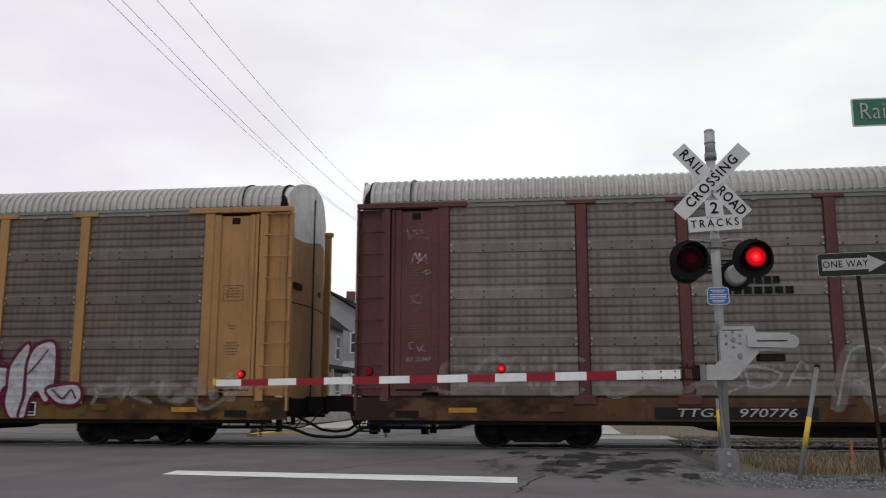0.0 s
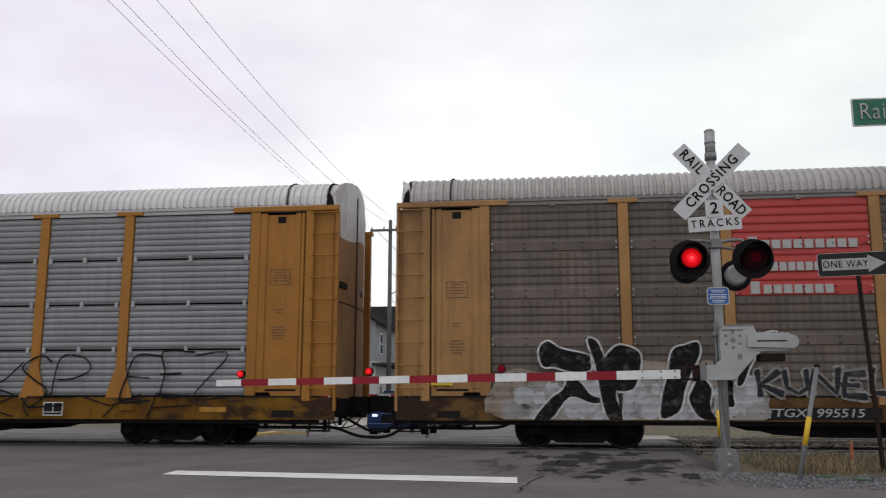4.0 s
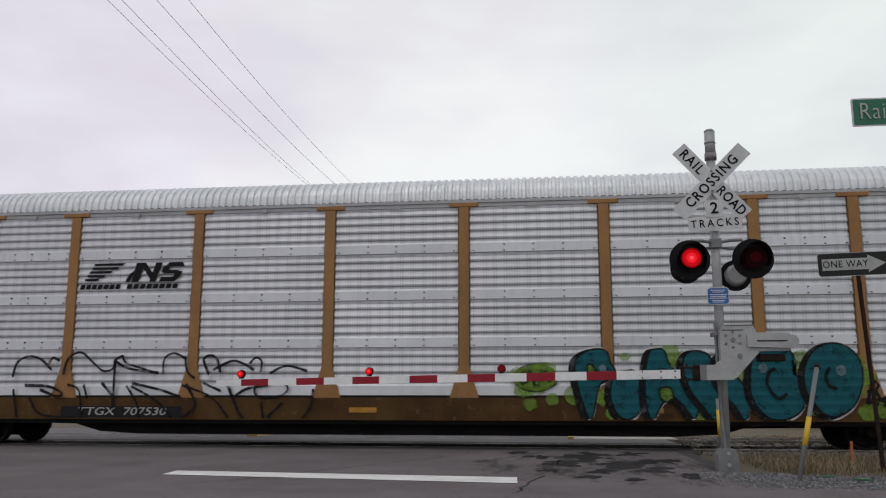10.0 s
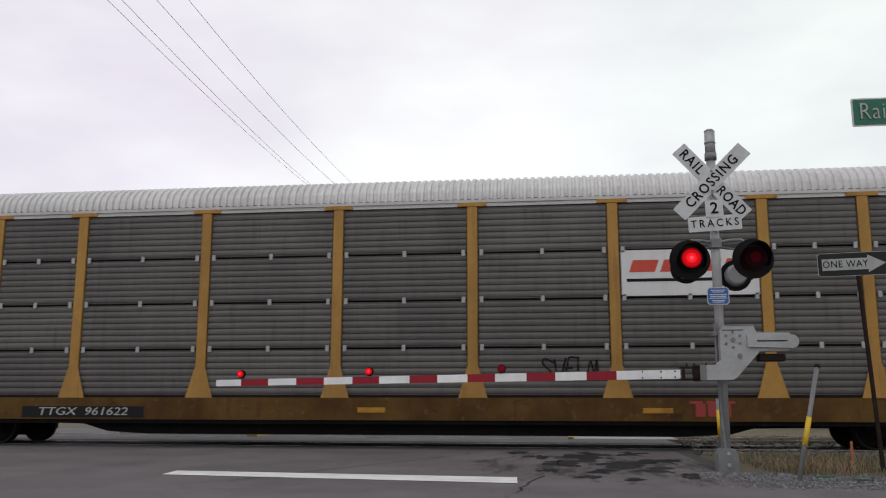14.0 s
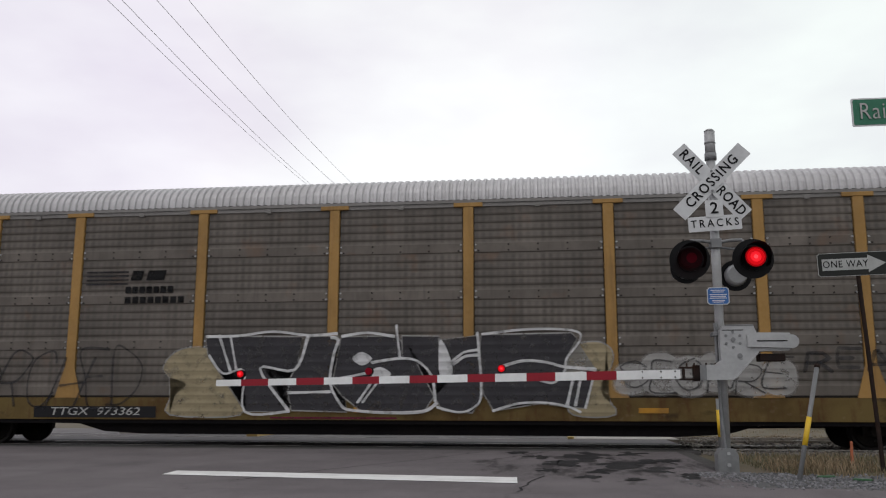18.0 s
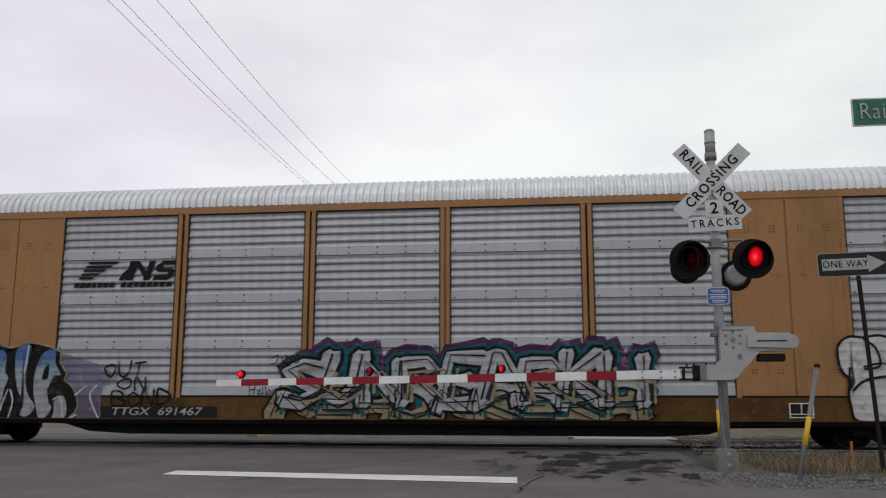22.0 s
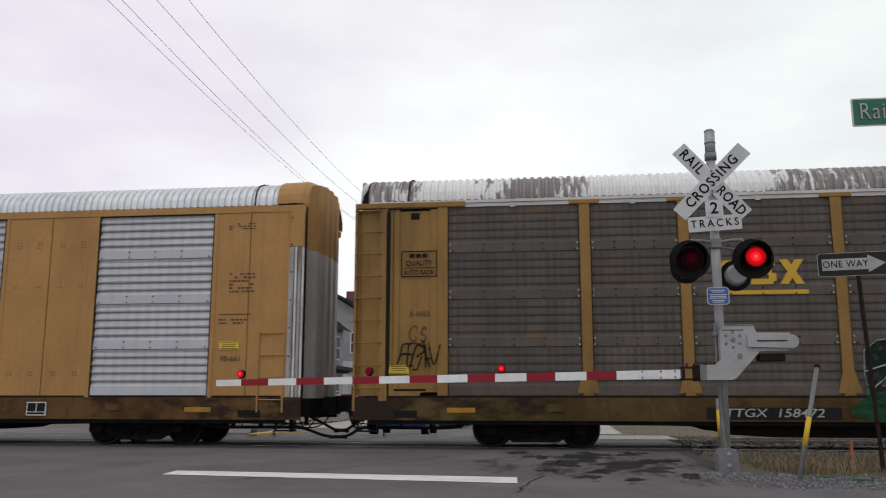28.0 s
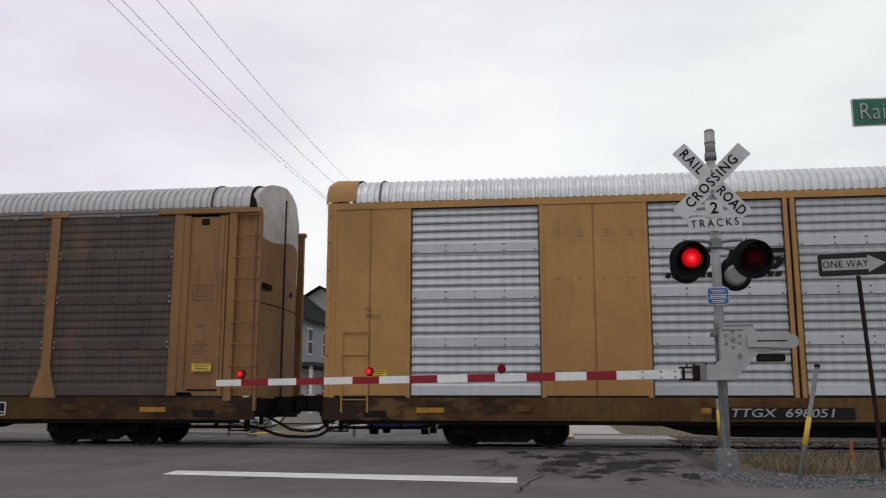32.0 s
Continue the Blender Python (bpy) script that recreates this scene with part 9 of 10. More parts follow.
def far_signal():
    sg = empty("crossing_signal", pose(-9.3, 27.3, road_z(27.3)), "far crossing signal seen from behind, with its gate lowered", "crossing signal")
    part("mast", cyl(bmesh.new(), (0, 0, -0.1), (0, 0, 4.7), 0.06, seg=12), "galv", sg)
    part("mast_base", bx(-0.17, 0.17, -0.17, 0.17, -0.1, 0.4, bev=0.03), "galv_dark", sg)
    for k, ang in enumerate((-46, 46)):
        sign_plate("crossbuck_blade", sg, 1.22, 0.23, pose(0, 0.1 + 0.012 * k, 3.95, 0, -ang, 0), "galv")
    for s in (-1, 1):
        h = part("lamp_head", disc(bmesh.new(), s * 0.42, 0.1, 2.75, 0.29, 0.02), "black", sg)
        part("lamp_housing", cyl(bmesh.new(), (s * 0.42, 0.1, 2.75), (s * 0.42, -0.1, 2.75), 0.17, 0.1, seg=14), "black", h)
    part("gate_machine", bx(-0.2, 0.4, -0.3, -0.1, 0.95, 1.5, bev=0.04), "galv", sg)
    arm = new("gate_arm")
    arm.parent = sg
    for i in range(11):
        part("field", bx(0.5 + i * 0.4, 0.9 + i * 0.4, -0.2, -0.16, 1.12, 1.24), "sign_red" if i % 2 else "sign_white", arm)


def vehicle(name, label, x, y, yaw, paint, length=4.5, width=1.8, height=1.45, van=False, lit=False):
    """A parked or waiting road car: body, cabin, glass, lamps, wheels. It faces -y at yaw 0."""
    car = empty("parked_car" if not lit else "waiting_car", pose(x, y, road_z(y), 0, 0, yaw), label, "car", "cars beyond the crossing")
    L, W, H = length / 2, width / 2, height
    bonnet, sill = (0.62 * H if not van else 0.68 * H), 0.24
    prof = [(-L, sill), (-L + 0.05, sill + 0.3), (-L + 0.12, bonnet - 0.12), (-L + 0.5, bonnet), (-L * 0.35, bonnet + 0.06), (L * 0.92, bonnet + 0.05), (L, bonnet - 0.15), (L, sill)]
    bm = bmesh.new()
    a = [bm.verts.new((-W, py, pz)) for py, pz in prof]
    b = [bm.verts.new((W, py, pz)) for py, pz in prof]
    k = len(prof)
    bm.faces.new(a)
    bm.faces.new(list(reversed(b)))
    for i in range(k):
        bm.faces.new((a[(i + 1) % k], a[i], b[i], b[(i + 1) % k]))
    bmesh.ops.recalc_face_normals(bm, faces=bm.faces)
    bmesh.ops.bevel(bm, geom=list(bm.edges), offset=0.05, segments=2, affect="EDGES")
    part("body", bm, paint, car)
    f0, f1, r0, r1 = (-L * 0.35, -L * 0.05, L * 0.9, L * 0.6) if not van else (-L * 0.55, -L * 0.3, L * 0.98, L * 0.9)
    bm = bmesh.new()
    lo = [(-W + 0.05, f0), (W - 0.05, f0), (W - 0.05, r0), (-W + 0.05, r0)]
    hi = [(-W + 0.22, f1), (W - 0.22, f1), (W - 0.22, r1), (-W + 0.22, r1)]
    va = [bm.verts.new((px, py, bonnet + 0.04)) for px, py in lo]
    vb = [bm.verts.new((px, py, H - 0.05)) for px, py in hi]
    for i in range(4):
        bm.faces.new((va[i], va[(i + 1) % 4], vb[(i + 1) % 4], vb[i]))
    part("glass", bm, "glass", car, "dark window glass")
    bm = box(bmesh.new(), -W + 0.2, W - 0.2, f1 - 0.03, r1 + 0.03, H - 0.06, H, bev=0.025)
    part("cabin_roof", bm, paint, car)
    for s in (-1, 1):
        bm = bmesh.new()
        for (lx, ly), (hx, hy) in (((s * (W - 0.05), f0), (s * (W - 0.22), f1)), ((s * (W - 0.05), r0), (s * (W - 0.22), r1)), ((s * (W - 0.045), (f0 + r0) / 2), (s * (W - 0.215), (f1 + r1) / 2))):
            tube(bm, [(lx, ly, bonnet + 0.03), (hx, hy, H - 0.05)], 0.035, 6)
        part("pillar", bm, paint, car)
        hl = part("headlight", bx(s * (W - 0.24) - 0.08, s * (W - 0.24) + 0.08, -L - 0.01, -L + 0.12, bonnet - 0.27, bonnet - 0.19, bev=0.02), "headlight" if lit else "chrome", car)
        part("tail_light", bx(s * (W - 0.14) - 0.1, s * (W - 0.14) + 0.1, L - 0.05, L + 0.015, bonnet - 0.25, bonnet - 0.05), "sign_red", car)
        part("mirror", bx(s * (W + 0.02) - 0.02, s * (W + 0.02) + 0.16 * s + 0.02, f0 + 0.2, f0 + 0.3, bonnet + 0.02, bonnet + 0.16) if s > 0 else bx(-W - 0.2, -W + 0.0, f0 + 0.2, f0 + 0.3, bonnet + 0.02, bonnet + 0.16), paint, car)
        for wy in (-L + 0.85, L - 0.85):
            bm = cyl(bmesh.new(), (s * (W - 0.2), wy, 0.32), (s * (W + 0.01), wy, 0.32), 0.32, seg=20)
            wh = part("wheel", bm, "rubber", car)
            part("rim", cyl(bmesh.new(), (s * (W + 0.011), wy, 0.32), (s * (W + 0.02), wy, 0.32), 0.2, seg=14), "chrome", wh)
    part("grille", bx(-W + 0.45, W - 0.45, -L - 0.012, -L + 0.06, sill + 0.2, bonnet - 0.2), "rubber", car)
    part("bumper", bx(-W + 0.04, W - 0.04, -L - 0.05, -L + 0.1, sill + 0.02, sill + 0.19, bev=0.03), paint, car)
    return car


def house(label, x0, x1, y0, y1, eave, ridge, walls, upper, roof, along="x", porch=False, windows=True):
    """A two-storey house: walls, gabled roof, windows with frames, porch."""
    g = road_z(y0)
    hs = empty("house", pose(0, 0, g), label, "house", "houses along the far street")
    part("wall", bx(x0, x1, y0, y1, -0.3, eave * 0.55), walls, hs)
    part("upper_wall", bx(x0 + 0.02, x1 - 0.02, y0 + 0.02, y1 - 0.02, eave * 0.55, eave), upper, hs)
    bm = bmesh.new()
    o = 0.45
    if along == "x":       # ridge along x, gables at the ends
        ym = (y0 + y1) / 2
        for s, ya in ((-1, y0 - o), (1, y1 + o)):
            v = [bm.verts.new(p) for p in ((x0 - o, ya, eave - 0.15), (x1 + o, ya, eave - 0.15), (x1 + o, ym, ridge), (x0 - o, ym, ridge))]
            bm.faces.new(v if s < 0 else list(reversed(v)))
        gab = [[(x, y0, eave), (x, y1, eave), (x, ym, ridge - 0.15)] for x in (x0, x1)]
    else:
        xm = (x0 + x1) / 2
        for s, xa in ((-1, x0 - o), (1, x1 + o)):
            v = [bm.verts.new(p) for p in ((xa, y0 - o, eave - 0.15), (xa, y1 + o, eave - 0.15), (xm, y1 + o, ridge), (xm, y0 - o, ridge))]
            bm.faces.new(v if s > 0 else list(reversed(v)))
        gab = [[(x0, y, eave), (x1, y, eave), (xm, y, ridge - 0.15)] for y in (y0, y1)]
    bmesh.ops.solidify(bm, geom=list(bm.faces), thickness=0.15)
    part("roof", bm, roof, hs)
    for tri in gab:
        bm = bmesh.new()
        bm.faces.new([bm.verts.new(p) for p in tri])
        part("gable", bm, upper, hs)
    part("chimney", bx((x0 + x1) / 2 - 0.3, (x0 + x1) / 2 + 0.3, y1 - 1.5, y1 - 0.9, eave, ridge + 0.7), "brick_far", hs)
    # windows on the front and on the street side
    if windows:
        for z in (eave * 0.16, eave * 0.64):
            n = max(2, int((x1 - x0) / 2.4))
            for i in range(n):
                cx = x0 + (x1 - x0) * (i + 0.5) / n
                w = part("window", bx(cx - 0.48, cx + 0.48, y0 - 0.05, y0 + 0.02, z, z + 1.45), "trim", hs)
                part("pane", bx(cx - 0.38, cx + 0.38, y0 - 0.062, y0 - 0.052, z + 0.09, z + 0.68), "glass", w)
                part("pane", bx(cx - 0.38, cx + 0.38, y0 - 0.062, y0 - 0.052, z + 0.77, z + 1.36), "glass", w)
            n = max(2, int((y1 - y0) / 2.8))
            for i in range(n):
                cy = y0 + (y1 - y0) * (i + 0.5) / n
                w = part("window", bx(x1 - 0.02, x1 + 0.05, cy - 0.48, cy + 0.48, z, z + 1.45), "trim", hs)
                part("pane", bx(x1 + 0.052, x1 + 0.062, cy - 0.38, cy + 0.38, z + 0.09, z + 0.68), "glass", w)
                part("pane", bx(x1 + 0.052, x1 + 0.062, cy - 0.38, cy + 0.38, z + 0.77, z + 1.36), "glass", w)
    if porch:
        part("porch_roof", bx(x1 - 0.2, x1 + 1.7, y0 - 0.3, y1 + 0.2, eave * 0.5, eave * 0.5 + 0.18), roof, hs)
        part("porch_deck", bx(x1 + 0.001, x1 + 1.6, y0, y1, 0.0, 0.45), "concrete", hs)
        for i in range(4):
            cy = y0 + (y1 - y0) * i / 3
            part("porch_post", bx(x1 + 1.35, x1 + 1.5, cy - 0.07, cy + 0.07, 0.45, eave * 0.5), "trim", hs)
    return hs


def wires_and_poles():
    def utility_pole(x, y, h, lean=0.0, arms=((0.4, 2.4),), lamp=False, can=False):
        p = empty("utility_pole", pose(x, y, road_z(y), 0, lean, 0), "tall weathered wooden utility pole with crossarms", "utility pole", "utility poles along the far street")
        part("pole", cyl(bmesh.new(), (0, 0, -0.3), (0, 0, h), 0.17, 0.11, seg=12), "pole", p)
        for d, w in arms:
            ca = part("crossarm", bx(-w / 2, w / 2, -0.2, -0.08, h - d - 0.07, h - d + 0.07), "pole", p)
            for i in range(4):
                xx = -w / 2 + 0.1 + (w - 0.2) * i / 3
                part("insulator", cyl(bmesh.new(), (xx, -0.14, h - d + 0.07), (xx, -0.14, h - d + 0.24), 0.05, 0.03, seg=8), "galv_dark", ca)
        if lamp:
            arm = part("lamp_arm", tube(bmesh.new(), [(0, 0, h * 0.60), (0.7, -0.2, h * 0.63), (1.6, -0.3, h * 0.645), (2.2, -0.3, h * 0.64)], 0.035, 6), "galv_dark", p)
            part("lamp_hood", bx(2.1, 2.75, -0.42, -0.18, h * 0.63, h * 0.645 + 0.02, bev=0.02), "galv_dark", arm)
        if can:
            part("transformer", cyl(bmesh.new(), (0.42, -0.1, h - 3.0), (0.42, -0.1, h - 2.0), 0.27, seg=14), "galv_dark", p)
        return p

    utility_pole(-10.7, 55, 12.4, arms=((0.7, 2.6),), lamp=True)
    utility_pole(-8.6, 128, 13.2, -1.5, arms=((0.4, 2.4), (1.5, 2.0)), can=True)
    utility_pole(-8.8, 165, 13.0, 1.0, arms=((0.5, 2.4),))
    utility_pole(2.1, 118, 11.5, 2.5, arms=((0.4, 1.2),))
    # spans that run along the street, over the camera's left
    for xa, xb, zb, sag in ((-12.0, -9.08, 11.2, 1.4), (-11.9, -7.9, 10.5, 1.4), (-10.0, -7.64, 11.2, 2.0), (-9.4, -8.09, 12.7, 2.0)):
        w = part("overhead_wire", tube(bmesh.new(), arc((xa, 55, 12.0), (xb, -8, zb), sag, 40), 0.0075, 5), "wire", None)
        tagged(w, "thin overhead wire strung along the street", "wire", "overhead wires")
    for xa, z0 in ((-11.6, 11.9), (-9.6, 11.9), (-10.7, 9.2)):
        bm = tube(bmesh.new(), arc((xa, 55, z0), (xa + 2.0, 128, z0 + 1.6), 1.2, 24), 0.02, 5)
        tagged(part("overhead_wire", bm, "wire", None), "thin overhead wire strung between far poles", "wire", "overhead wires")


def bare_tree(x, y, h, seed, spread=0.5, label="leafless winter tree with many fine twigs"):
    rnd = random.Random(seed)
    tr = empty("bare_tree", pose(x, y, road_z(y) - 0.1), label, "tree", "trees beyond the tracks")
    trunk, crown = bmesh.new(), bmesh.new()

    def grow(p, d, ln, r, lev):
        bm = trunk if lev < 1 else crown
        pts, q, v = [p], p.copy(), d.copy()
        for i in range(4):
            v = (v + Vector((rnd.uniform(-1, 1), rnd.uniform(-1, 1), rnd.uniform(-0.2, 0.6))) * 0.16).normalized()
            q = q + v * ln / 4
            pts.append(q)
        tube(bm, pts, lambda s: r * (1 - 0.55 * s), 5 if lev < 2 else 3, 0)
        if lev < 4:
            for i in range(5 if lev < 3 else 4):
                t = rnd.uniform(0.35, 1.0)
                k = min(3, int(t * 4))
                base = pts[k].lerp(pts[k + 1], t * 4 - k)
                a = rnd.uniform(0, 6.28)
                nd = (v + Vector((math.cos(a), math.sin(a), rnd.uniform(0.0, 0.7))) * spread * 1.5).normalized()
                grow(base, nd, ln * rnd.uniform(0.42, 0.66), max(0.012, r * 0.45), lev + 1)

    grow(Vector((0, 0, 0)), Vector((0, 0, 1)), h * 0.48, h * 0.018, 0)
    part("trunk", trunk, "bark", tr)
    part("crown", crown, "twig", tr, "mesh of bare branches")
    return tr


def leafy(name, label, x, y, h, r, seed, material, shape, count, leaf, category="tree"):
    """An evergreen: a trunk and a crown of many small flat sprays."""
    rnd = random.Random(seed)
    tr = empty(name, pose(x, y, road_z(y) - 0.1), label, category, "trees beyond the tracks")
    part("trunk", cyl(bmesh.new(), (0, 0, 0), (0, 0, h * 0.85), 0.035 * h * 0.4 + 0.05, 0.03, seg=8), "bark", tr)
    vs, fs = [], []
    for i in range(count):
        t = rnd.random() ** 0.8
        a = rnd.uniform(0, 6.28)
        if shape == "cone":
            rr = r * (1 - t) * (0.72 + 0.35 * math.sin(t * 34)) * rnd.uniform(0.35, 1.0) ** 0.5 + 0.04
            z = h * (0.1 + 0.9 * t) - rr * 0.25
        else:
            rr = r * (1 - 0.5 * t ** 3) * rnd.uniform(0.5, 1.0) ** 0.35 * (0.85 + 0.25 * noise.noise(Vector((math.cos(a) * 2, math.sin(a) * 2, t * 5 + seed))))
            z = h * t * (0.94 + 0.08 * noise.noise(Vector((a, t, seed))))
        px, py = rr * math.cos(a), rr * math.sin(a)
        s = leaf * rnd.uniform(0.5, 1.3)
        d = Vector((math.cos(a), math.sin(a), rnd.uniform(-0.6, 0.5))).normalized()
        u = d.orthogonal().normalized() * s * 0.45
        u.rotate(Matrix.Rotation(rnd.uniform(0, 6.28), 3, d))
        c = Vector((px, py, z))
        b = len(vs)
        vs += [tuple(c - u), tuple(c + d * s * 0.5 - u * 0.3), tuple(c + d * s), tuple(c + u)]
        fs.append((b, b + 1, b + 2, b + 3))
    me = bpy.data.meshes.new("crown")
    me.from_pydata(vs, [], fs)
    me.materials.append(MAT[material])
    cr = new("crown", me)
    cr.parent = tr
    return tr


def far_side():
    far_signal()
    vehicle("waiting_car", "blue car waiting beyond the crossing with headlights on", -5.0, 28.6, 3, "car_blue", lit=True, height=1.42)
    vehicle("car", "white van waiting behind the blue car", -4.9, 37.5, 0, "car_white", 5.0, 1.95, 1.95, van=True)
    vehicle("car", "silver car in the waiting line", -5.1, 48.0, 0, "car_silver")
    vehicle("car", "dark car in the waiting line", -5.3, 58.0, 0, "car_dark")
    vehicle("car", "white car in the waiting line", -5.5, 70.0, 0, "car_white")
    for i, (yy, mt, txt) in enumerate(((54, "car_white", "white"), (60.5, "car_silver", "silver"), (67, "car_white", "white"), (74, "car_silver", "silver"), (81, "car_dark", "dark"), (88, "car_white", "white"), (96, "car_silver", "silver"), (105, "car_white", "white"), (116, "car_white", "white"))):
        vehicle("car", txt + " car parked along the far street", 0.25 + 0.0135 * (yy - 50), yy, 180, mt)
    vehicle("car", "small red car far down the street", -3.0, 120, 180, "car_red")
    vehicle("car", "dark car parked on the lot beyond the grass", 7.2, 48.0, 70, "car_dark", height=1.7)
    vehicle("car", "white car parked on the lot beside the verge", 10.7, 46.5, 75, "car_white", height=1.7)
    vehicle("car", "dark blue car parked on the lot beyond the grass", 10.6, 40.0, 80, "car_dark", height=1.75, van=False)
    vehicle("car", "dark car parked by the red-roofed house", 13.4, 42.0, 95, "car_dark", height=1.75)
    vehicle("car", "white car parked on the lot beyond the grass", 11.0, 66.0, 80, "car_white")
    house("white two-storey house with dark shingled roof and porch", -20.5, -13.2, 41, 53, 5.4, 8.4, "siding", "siding_grey", "roof_dark", "y", True)
    house("white two-storey house with grey upper storey and dark roof", -20, -12.2, 58, 68, 5.9, 8.4, "siding", "siding_grey", "roof_dark", "y", True)
    house("white house with a dark roof further along the street", -19, -10.3, 76, 88, 6.2, 9.0, "siding", "siding_grey", "roof_dark", "x", True)
    house("grey house far down the street", -18, -10.5, 96, 108, 6.0, 8.8, "siding_grey", "siding_grey", "roof_dark", "y")
    house("low white house with a red roof", 16.6, 27, 70, 79, 4.0, 5.3, "siding", "siding", "roof_red", "x", False)
    bare_tree(12.2, 76, 8.5, 91, 0.6)
    bare_tree(15.2, 84, 9.5, 92, 0.6)
    board = empty("sign_board", pose(-7.9, 84, road_z(84)), "dark blank roadside sign board on a post", "sign")
    part("post", cyl(bmesh.new(), (0, 0, -0.2), (0, 0, 4.6), 0.07, seg=8), "rust_post", board)
    part("board", bx(-0.9, 0.9, -0.08, 0.04, 4.3, 6.2), "rust_post", board)
    wires_and_poles()
    for x, y, h in ((5.4, 60, 8.3), (4.2, 66, 5.9)):
        lp = empty("street_lamp", pose(x, y, road_z(y)), "dark parking lot lamp on a thin pole", "street lamp", "lot lamps")
        part("pole", cyl(bmesh.new(), (0, 0, -0.2), (0, 0, h), 0.07, 0.05, seg=8), "rust_post", lp)
        part("lamp_hood", bx(-0.05, 0.75, -0.15, 0.15, h - 0.05, h + 0.13, bev=0.02), "rust_post", lp)
    bare_tree(-8.9, 88, 13.5, 41)
    bare_tree(-10.8, 73, 11.0, 42)
    bare_tree(6.8, 66, 9.0, 43, 0.6)
    bare_tree(8.6, 62, 8.2, 44, 0.65)
    bare_tree(10.2, 64, 6.5, 45, 0.7)
    bare_tree(26, 66, 8.5, 46, 0.6)
    bare_tree(-3.0 - 8.5, 112, 12, 47)
    bare_tree(14.5, 90, 9, 48, 0.6)
    leafy("spruce", "dark green spruce behind the hedge", 4.6, 90, 8.9, 3.1, 51, "conifer", "cone", 3800, 0.5)
    leafy("spruce", "dark spruce beside the red-roofed house", 24.0, 86, 10.5, 2.8, 52, "conifer", "cone", 5000, 0.42)
    for i, (x, y, h, r) in enumerate(((2.75, 47.5, 4.6, 0.95), (3.9, 48, 5.3, 1.05), (4.7, 48.4, 5.1, 0.9), (3.3, 49.5, 5.0, 1.1))):
        leafy("evergreen_shrub", "tall dense dark evergreen shrub", x, y, h, r, 60 + i, "hedge", "column", 6500, 0.22, "shrub")
    for i, (x, y, h, r) in enumerate(((2.3, 50.5, 3.9, 0.7), (5.7, 52, 4.1, 1.1), (6.7, 53, 3.9, 1.0), (7.7, 54, 4.2, 1.1), (5.5, 50, 4.6, 0.9))):
        leafy("evergreen_shrub", "tall dense dark evergreen shrub", x, y, h, r, 80 + i, "hedge", "column", 4500, 0.24, "shrub")
    for i, x in enumerate((5.9, 6.8, 7.6, 8.5)):
        leafy("evergreen_shrub", "low dark evergreen shrub", x, 57 + i, 2.4 + 0.4 * (i % 2), 1.0, 70 + i, "hedge", "column", 2500, 0.25, "shrub")
    # bare woods at the foot of the ridge, too far off to tell the trees apart
    rnd = random.Random(77)
    vs, fs = [], []
    for k in range(220):
        y = rnd.uniform(190, 420)
        x = rnd.uniform(-0.34 * y, 0.30 * y)
        if -10 < x < 6 and y < 325:
            continue
        h, r = rnd.uniform(6, 11), rnd.uniform(2.2, 4.2)
        for i in range(110):
            a, t = rnd.uniform(0, 6.28), rnd.random() ** 0.7
            q = r * math.sqrt(rnd.random()) * (1.15 - 0.7 * t)
            c = Vector((x + q * math.cos(a), y + q * math.sin(a), road_z(y) + h * t))
            u = Vector((rnd.uniform(-1, 1), rnd.uniform(-0.3, 0.3), rnd.uniform(0.2, 1))).normalized() * rnd.uniform(0.4, 1.1)
            w = Vector((u.z, 0, -u.x)) * 0.22
            b = len(vs)
            vs += [tuple(c - w), tuple(c + w), tuple(c + u)]
            fs.append((b, b + 1, b + 2))
    me = bpy.data.meshes.new("far_woods")
    me.from_pydata(vs, [], fs)
    me.materials.append(MAT["woods"])
    tagged(new("far_woods", me), "hazy bare winter woods beyond the street", "woods", kind="stuff")
    # wooded ridge that closes the distance
    bm = bmesh.new()
    top, low = [], []
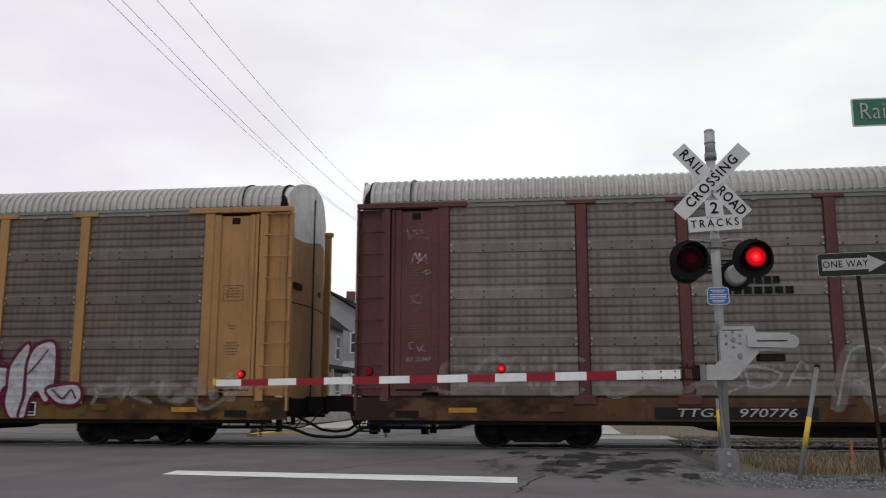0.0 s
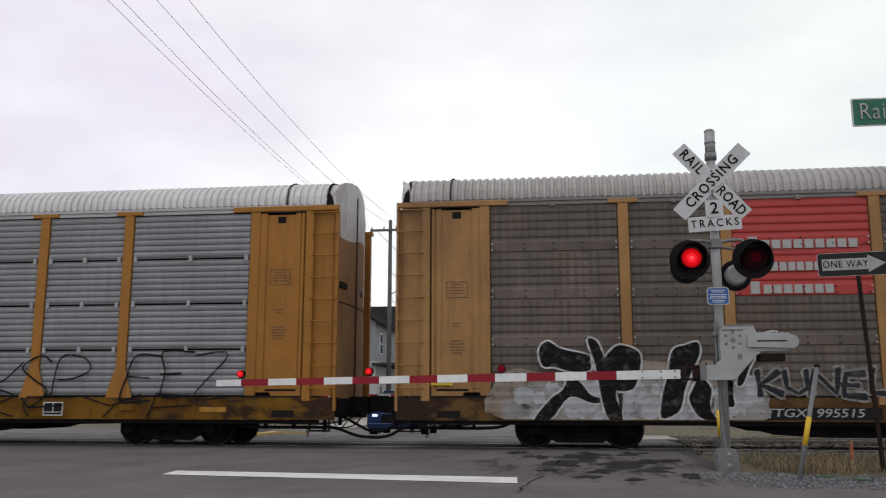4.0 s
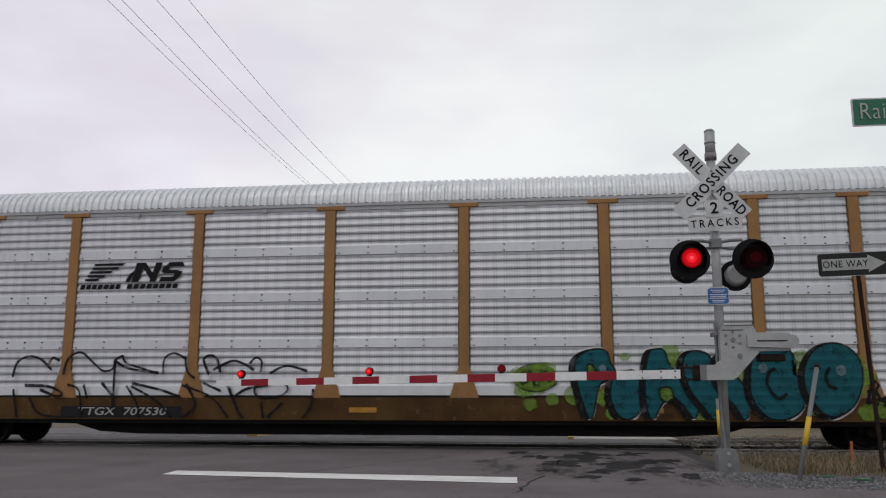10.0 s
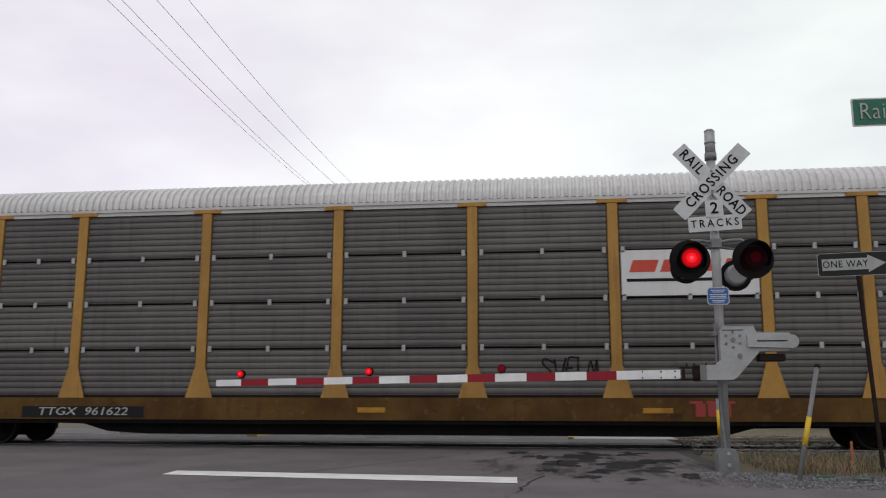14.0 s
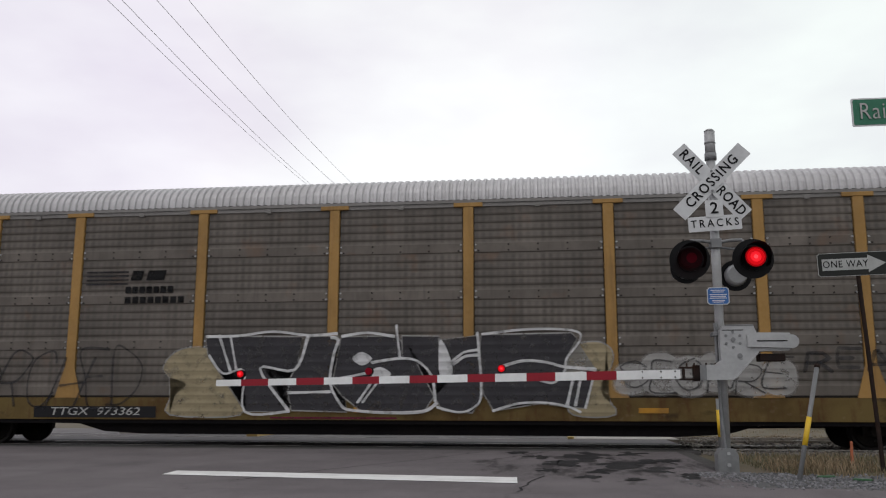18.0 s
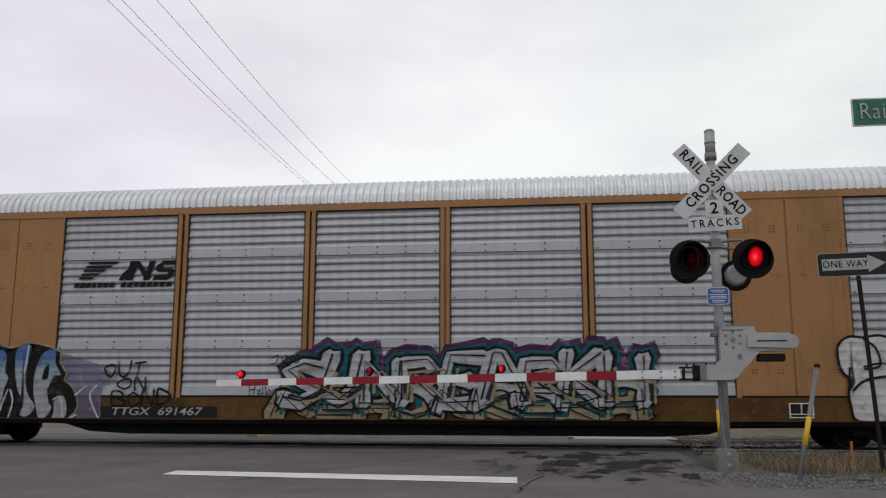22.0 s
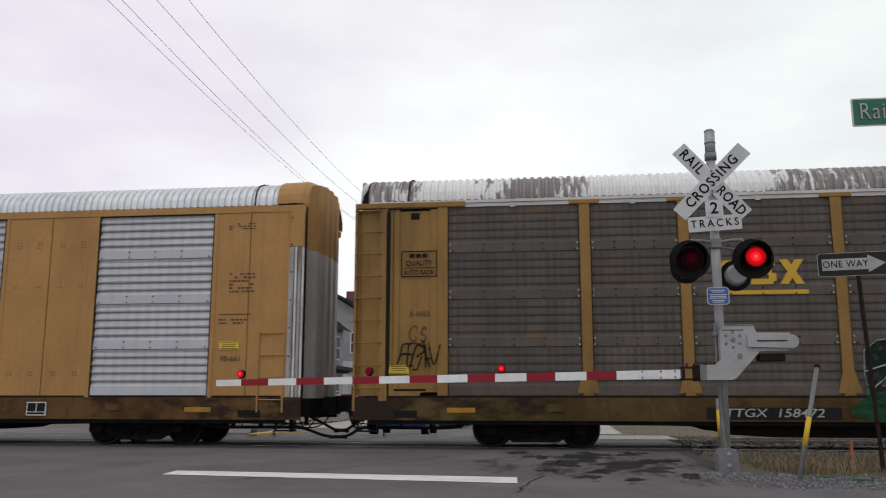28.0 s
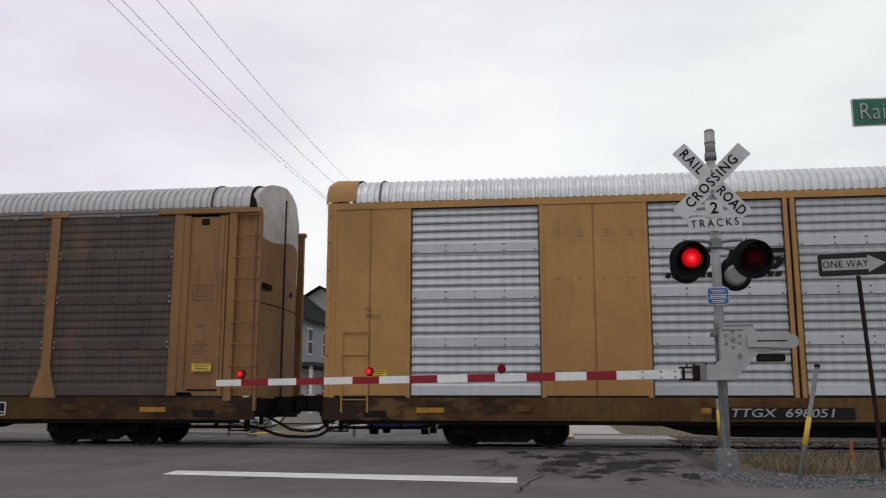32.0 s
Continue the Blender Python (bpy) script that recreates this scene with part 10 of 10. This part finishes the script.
    for i in range(1601):
        x = -1600 + 2 * i
        z = 72 + 0.115 * min(max(x, 0), 600) + 6 * noise.noise(Vector((x * 0.004, 3.1, 0))) + 3.0 * noise.noise(Vector((x * 0.06, 1.0, 0))) + 2.2 * abs(noise.noise(Vector((x * 0.31, 7.0, 0))))
        top.append(bm.verts.new((x, 950 + 40 * math.sin(i * 0.03), z)))
        low.append(bm.verts.new((x, 560, -2)))
    for i in range(1600):
        bm.faces.new((low[i], low[i + 1], top[i + 1], top[i]))
    tagged(part("backdrop_hill", bm, "hill"), "hazy wooded ridge in the distance", "hill", kind="structure")


far_side()


def motions():
    """The train passes; wheels turn; the lamps swing their lit faces in turn."""
    times = [0, 4, 8, 12, 16, 20, 24, 28, 32]
    for k, car in enumerate(CARS):
        x0 = LEFT_END[k] + HALF.get(k, U0)
        walk(car, [(t, pose(x0 + run(t), TRACK_Y, 0)) for t in times])
    spin = [(i / 15, math.degrees(run(i / 15) / WHEEL_R)) for i in range(481)]
    for car in CARS:
        for tr in car.children:
            if tr.name.split(".")[0] != "truck":
                continue
            for w in tr.children:
                if w.name.split(".")[0] == "wheelset":
                    x = w.location.x
                    walk(w, [(t, pose(x, 0, WHEEL_R, 0, a, 0)) for t, a in spin])
    # right and left lamps light in turn, about 0.75 s each
    for rot, which, (x, y, z) in ROTORS:
        if which == "on":
            continue
        period, rows = 1.4906, []
        swaps = sorted([(2.58 + period * n, 0 if which == "R" else 180) for n in range(-2, 21)] + [(3.31 + period * n, 180 if which == "R" else 0) for n in range(-3, 21)])
        turn = 0.0 if which == "R" else 180.0
        rows = [(0.0, turn)]
        for t, goal in swaps:
            if t < 0.1 or t > 31.9:
                continue
            if t - 0.08 > rows[-1][0]:
                rows.append((t - 0.08, turn))
            for k, f in enumerate((0, 60, 120, 180)):
                rows.append((t + k / 42, turn + f))
            rows.append((t + 0.14, turn + 180))
            turn += 180.0
        rows.append((32.0, turn))
        walk(rot, [(t, pose(x, y, z, 0, 0, a)) for t, a in rows])


motions()
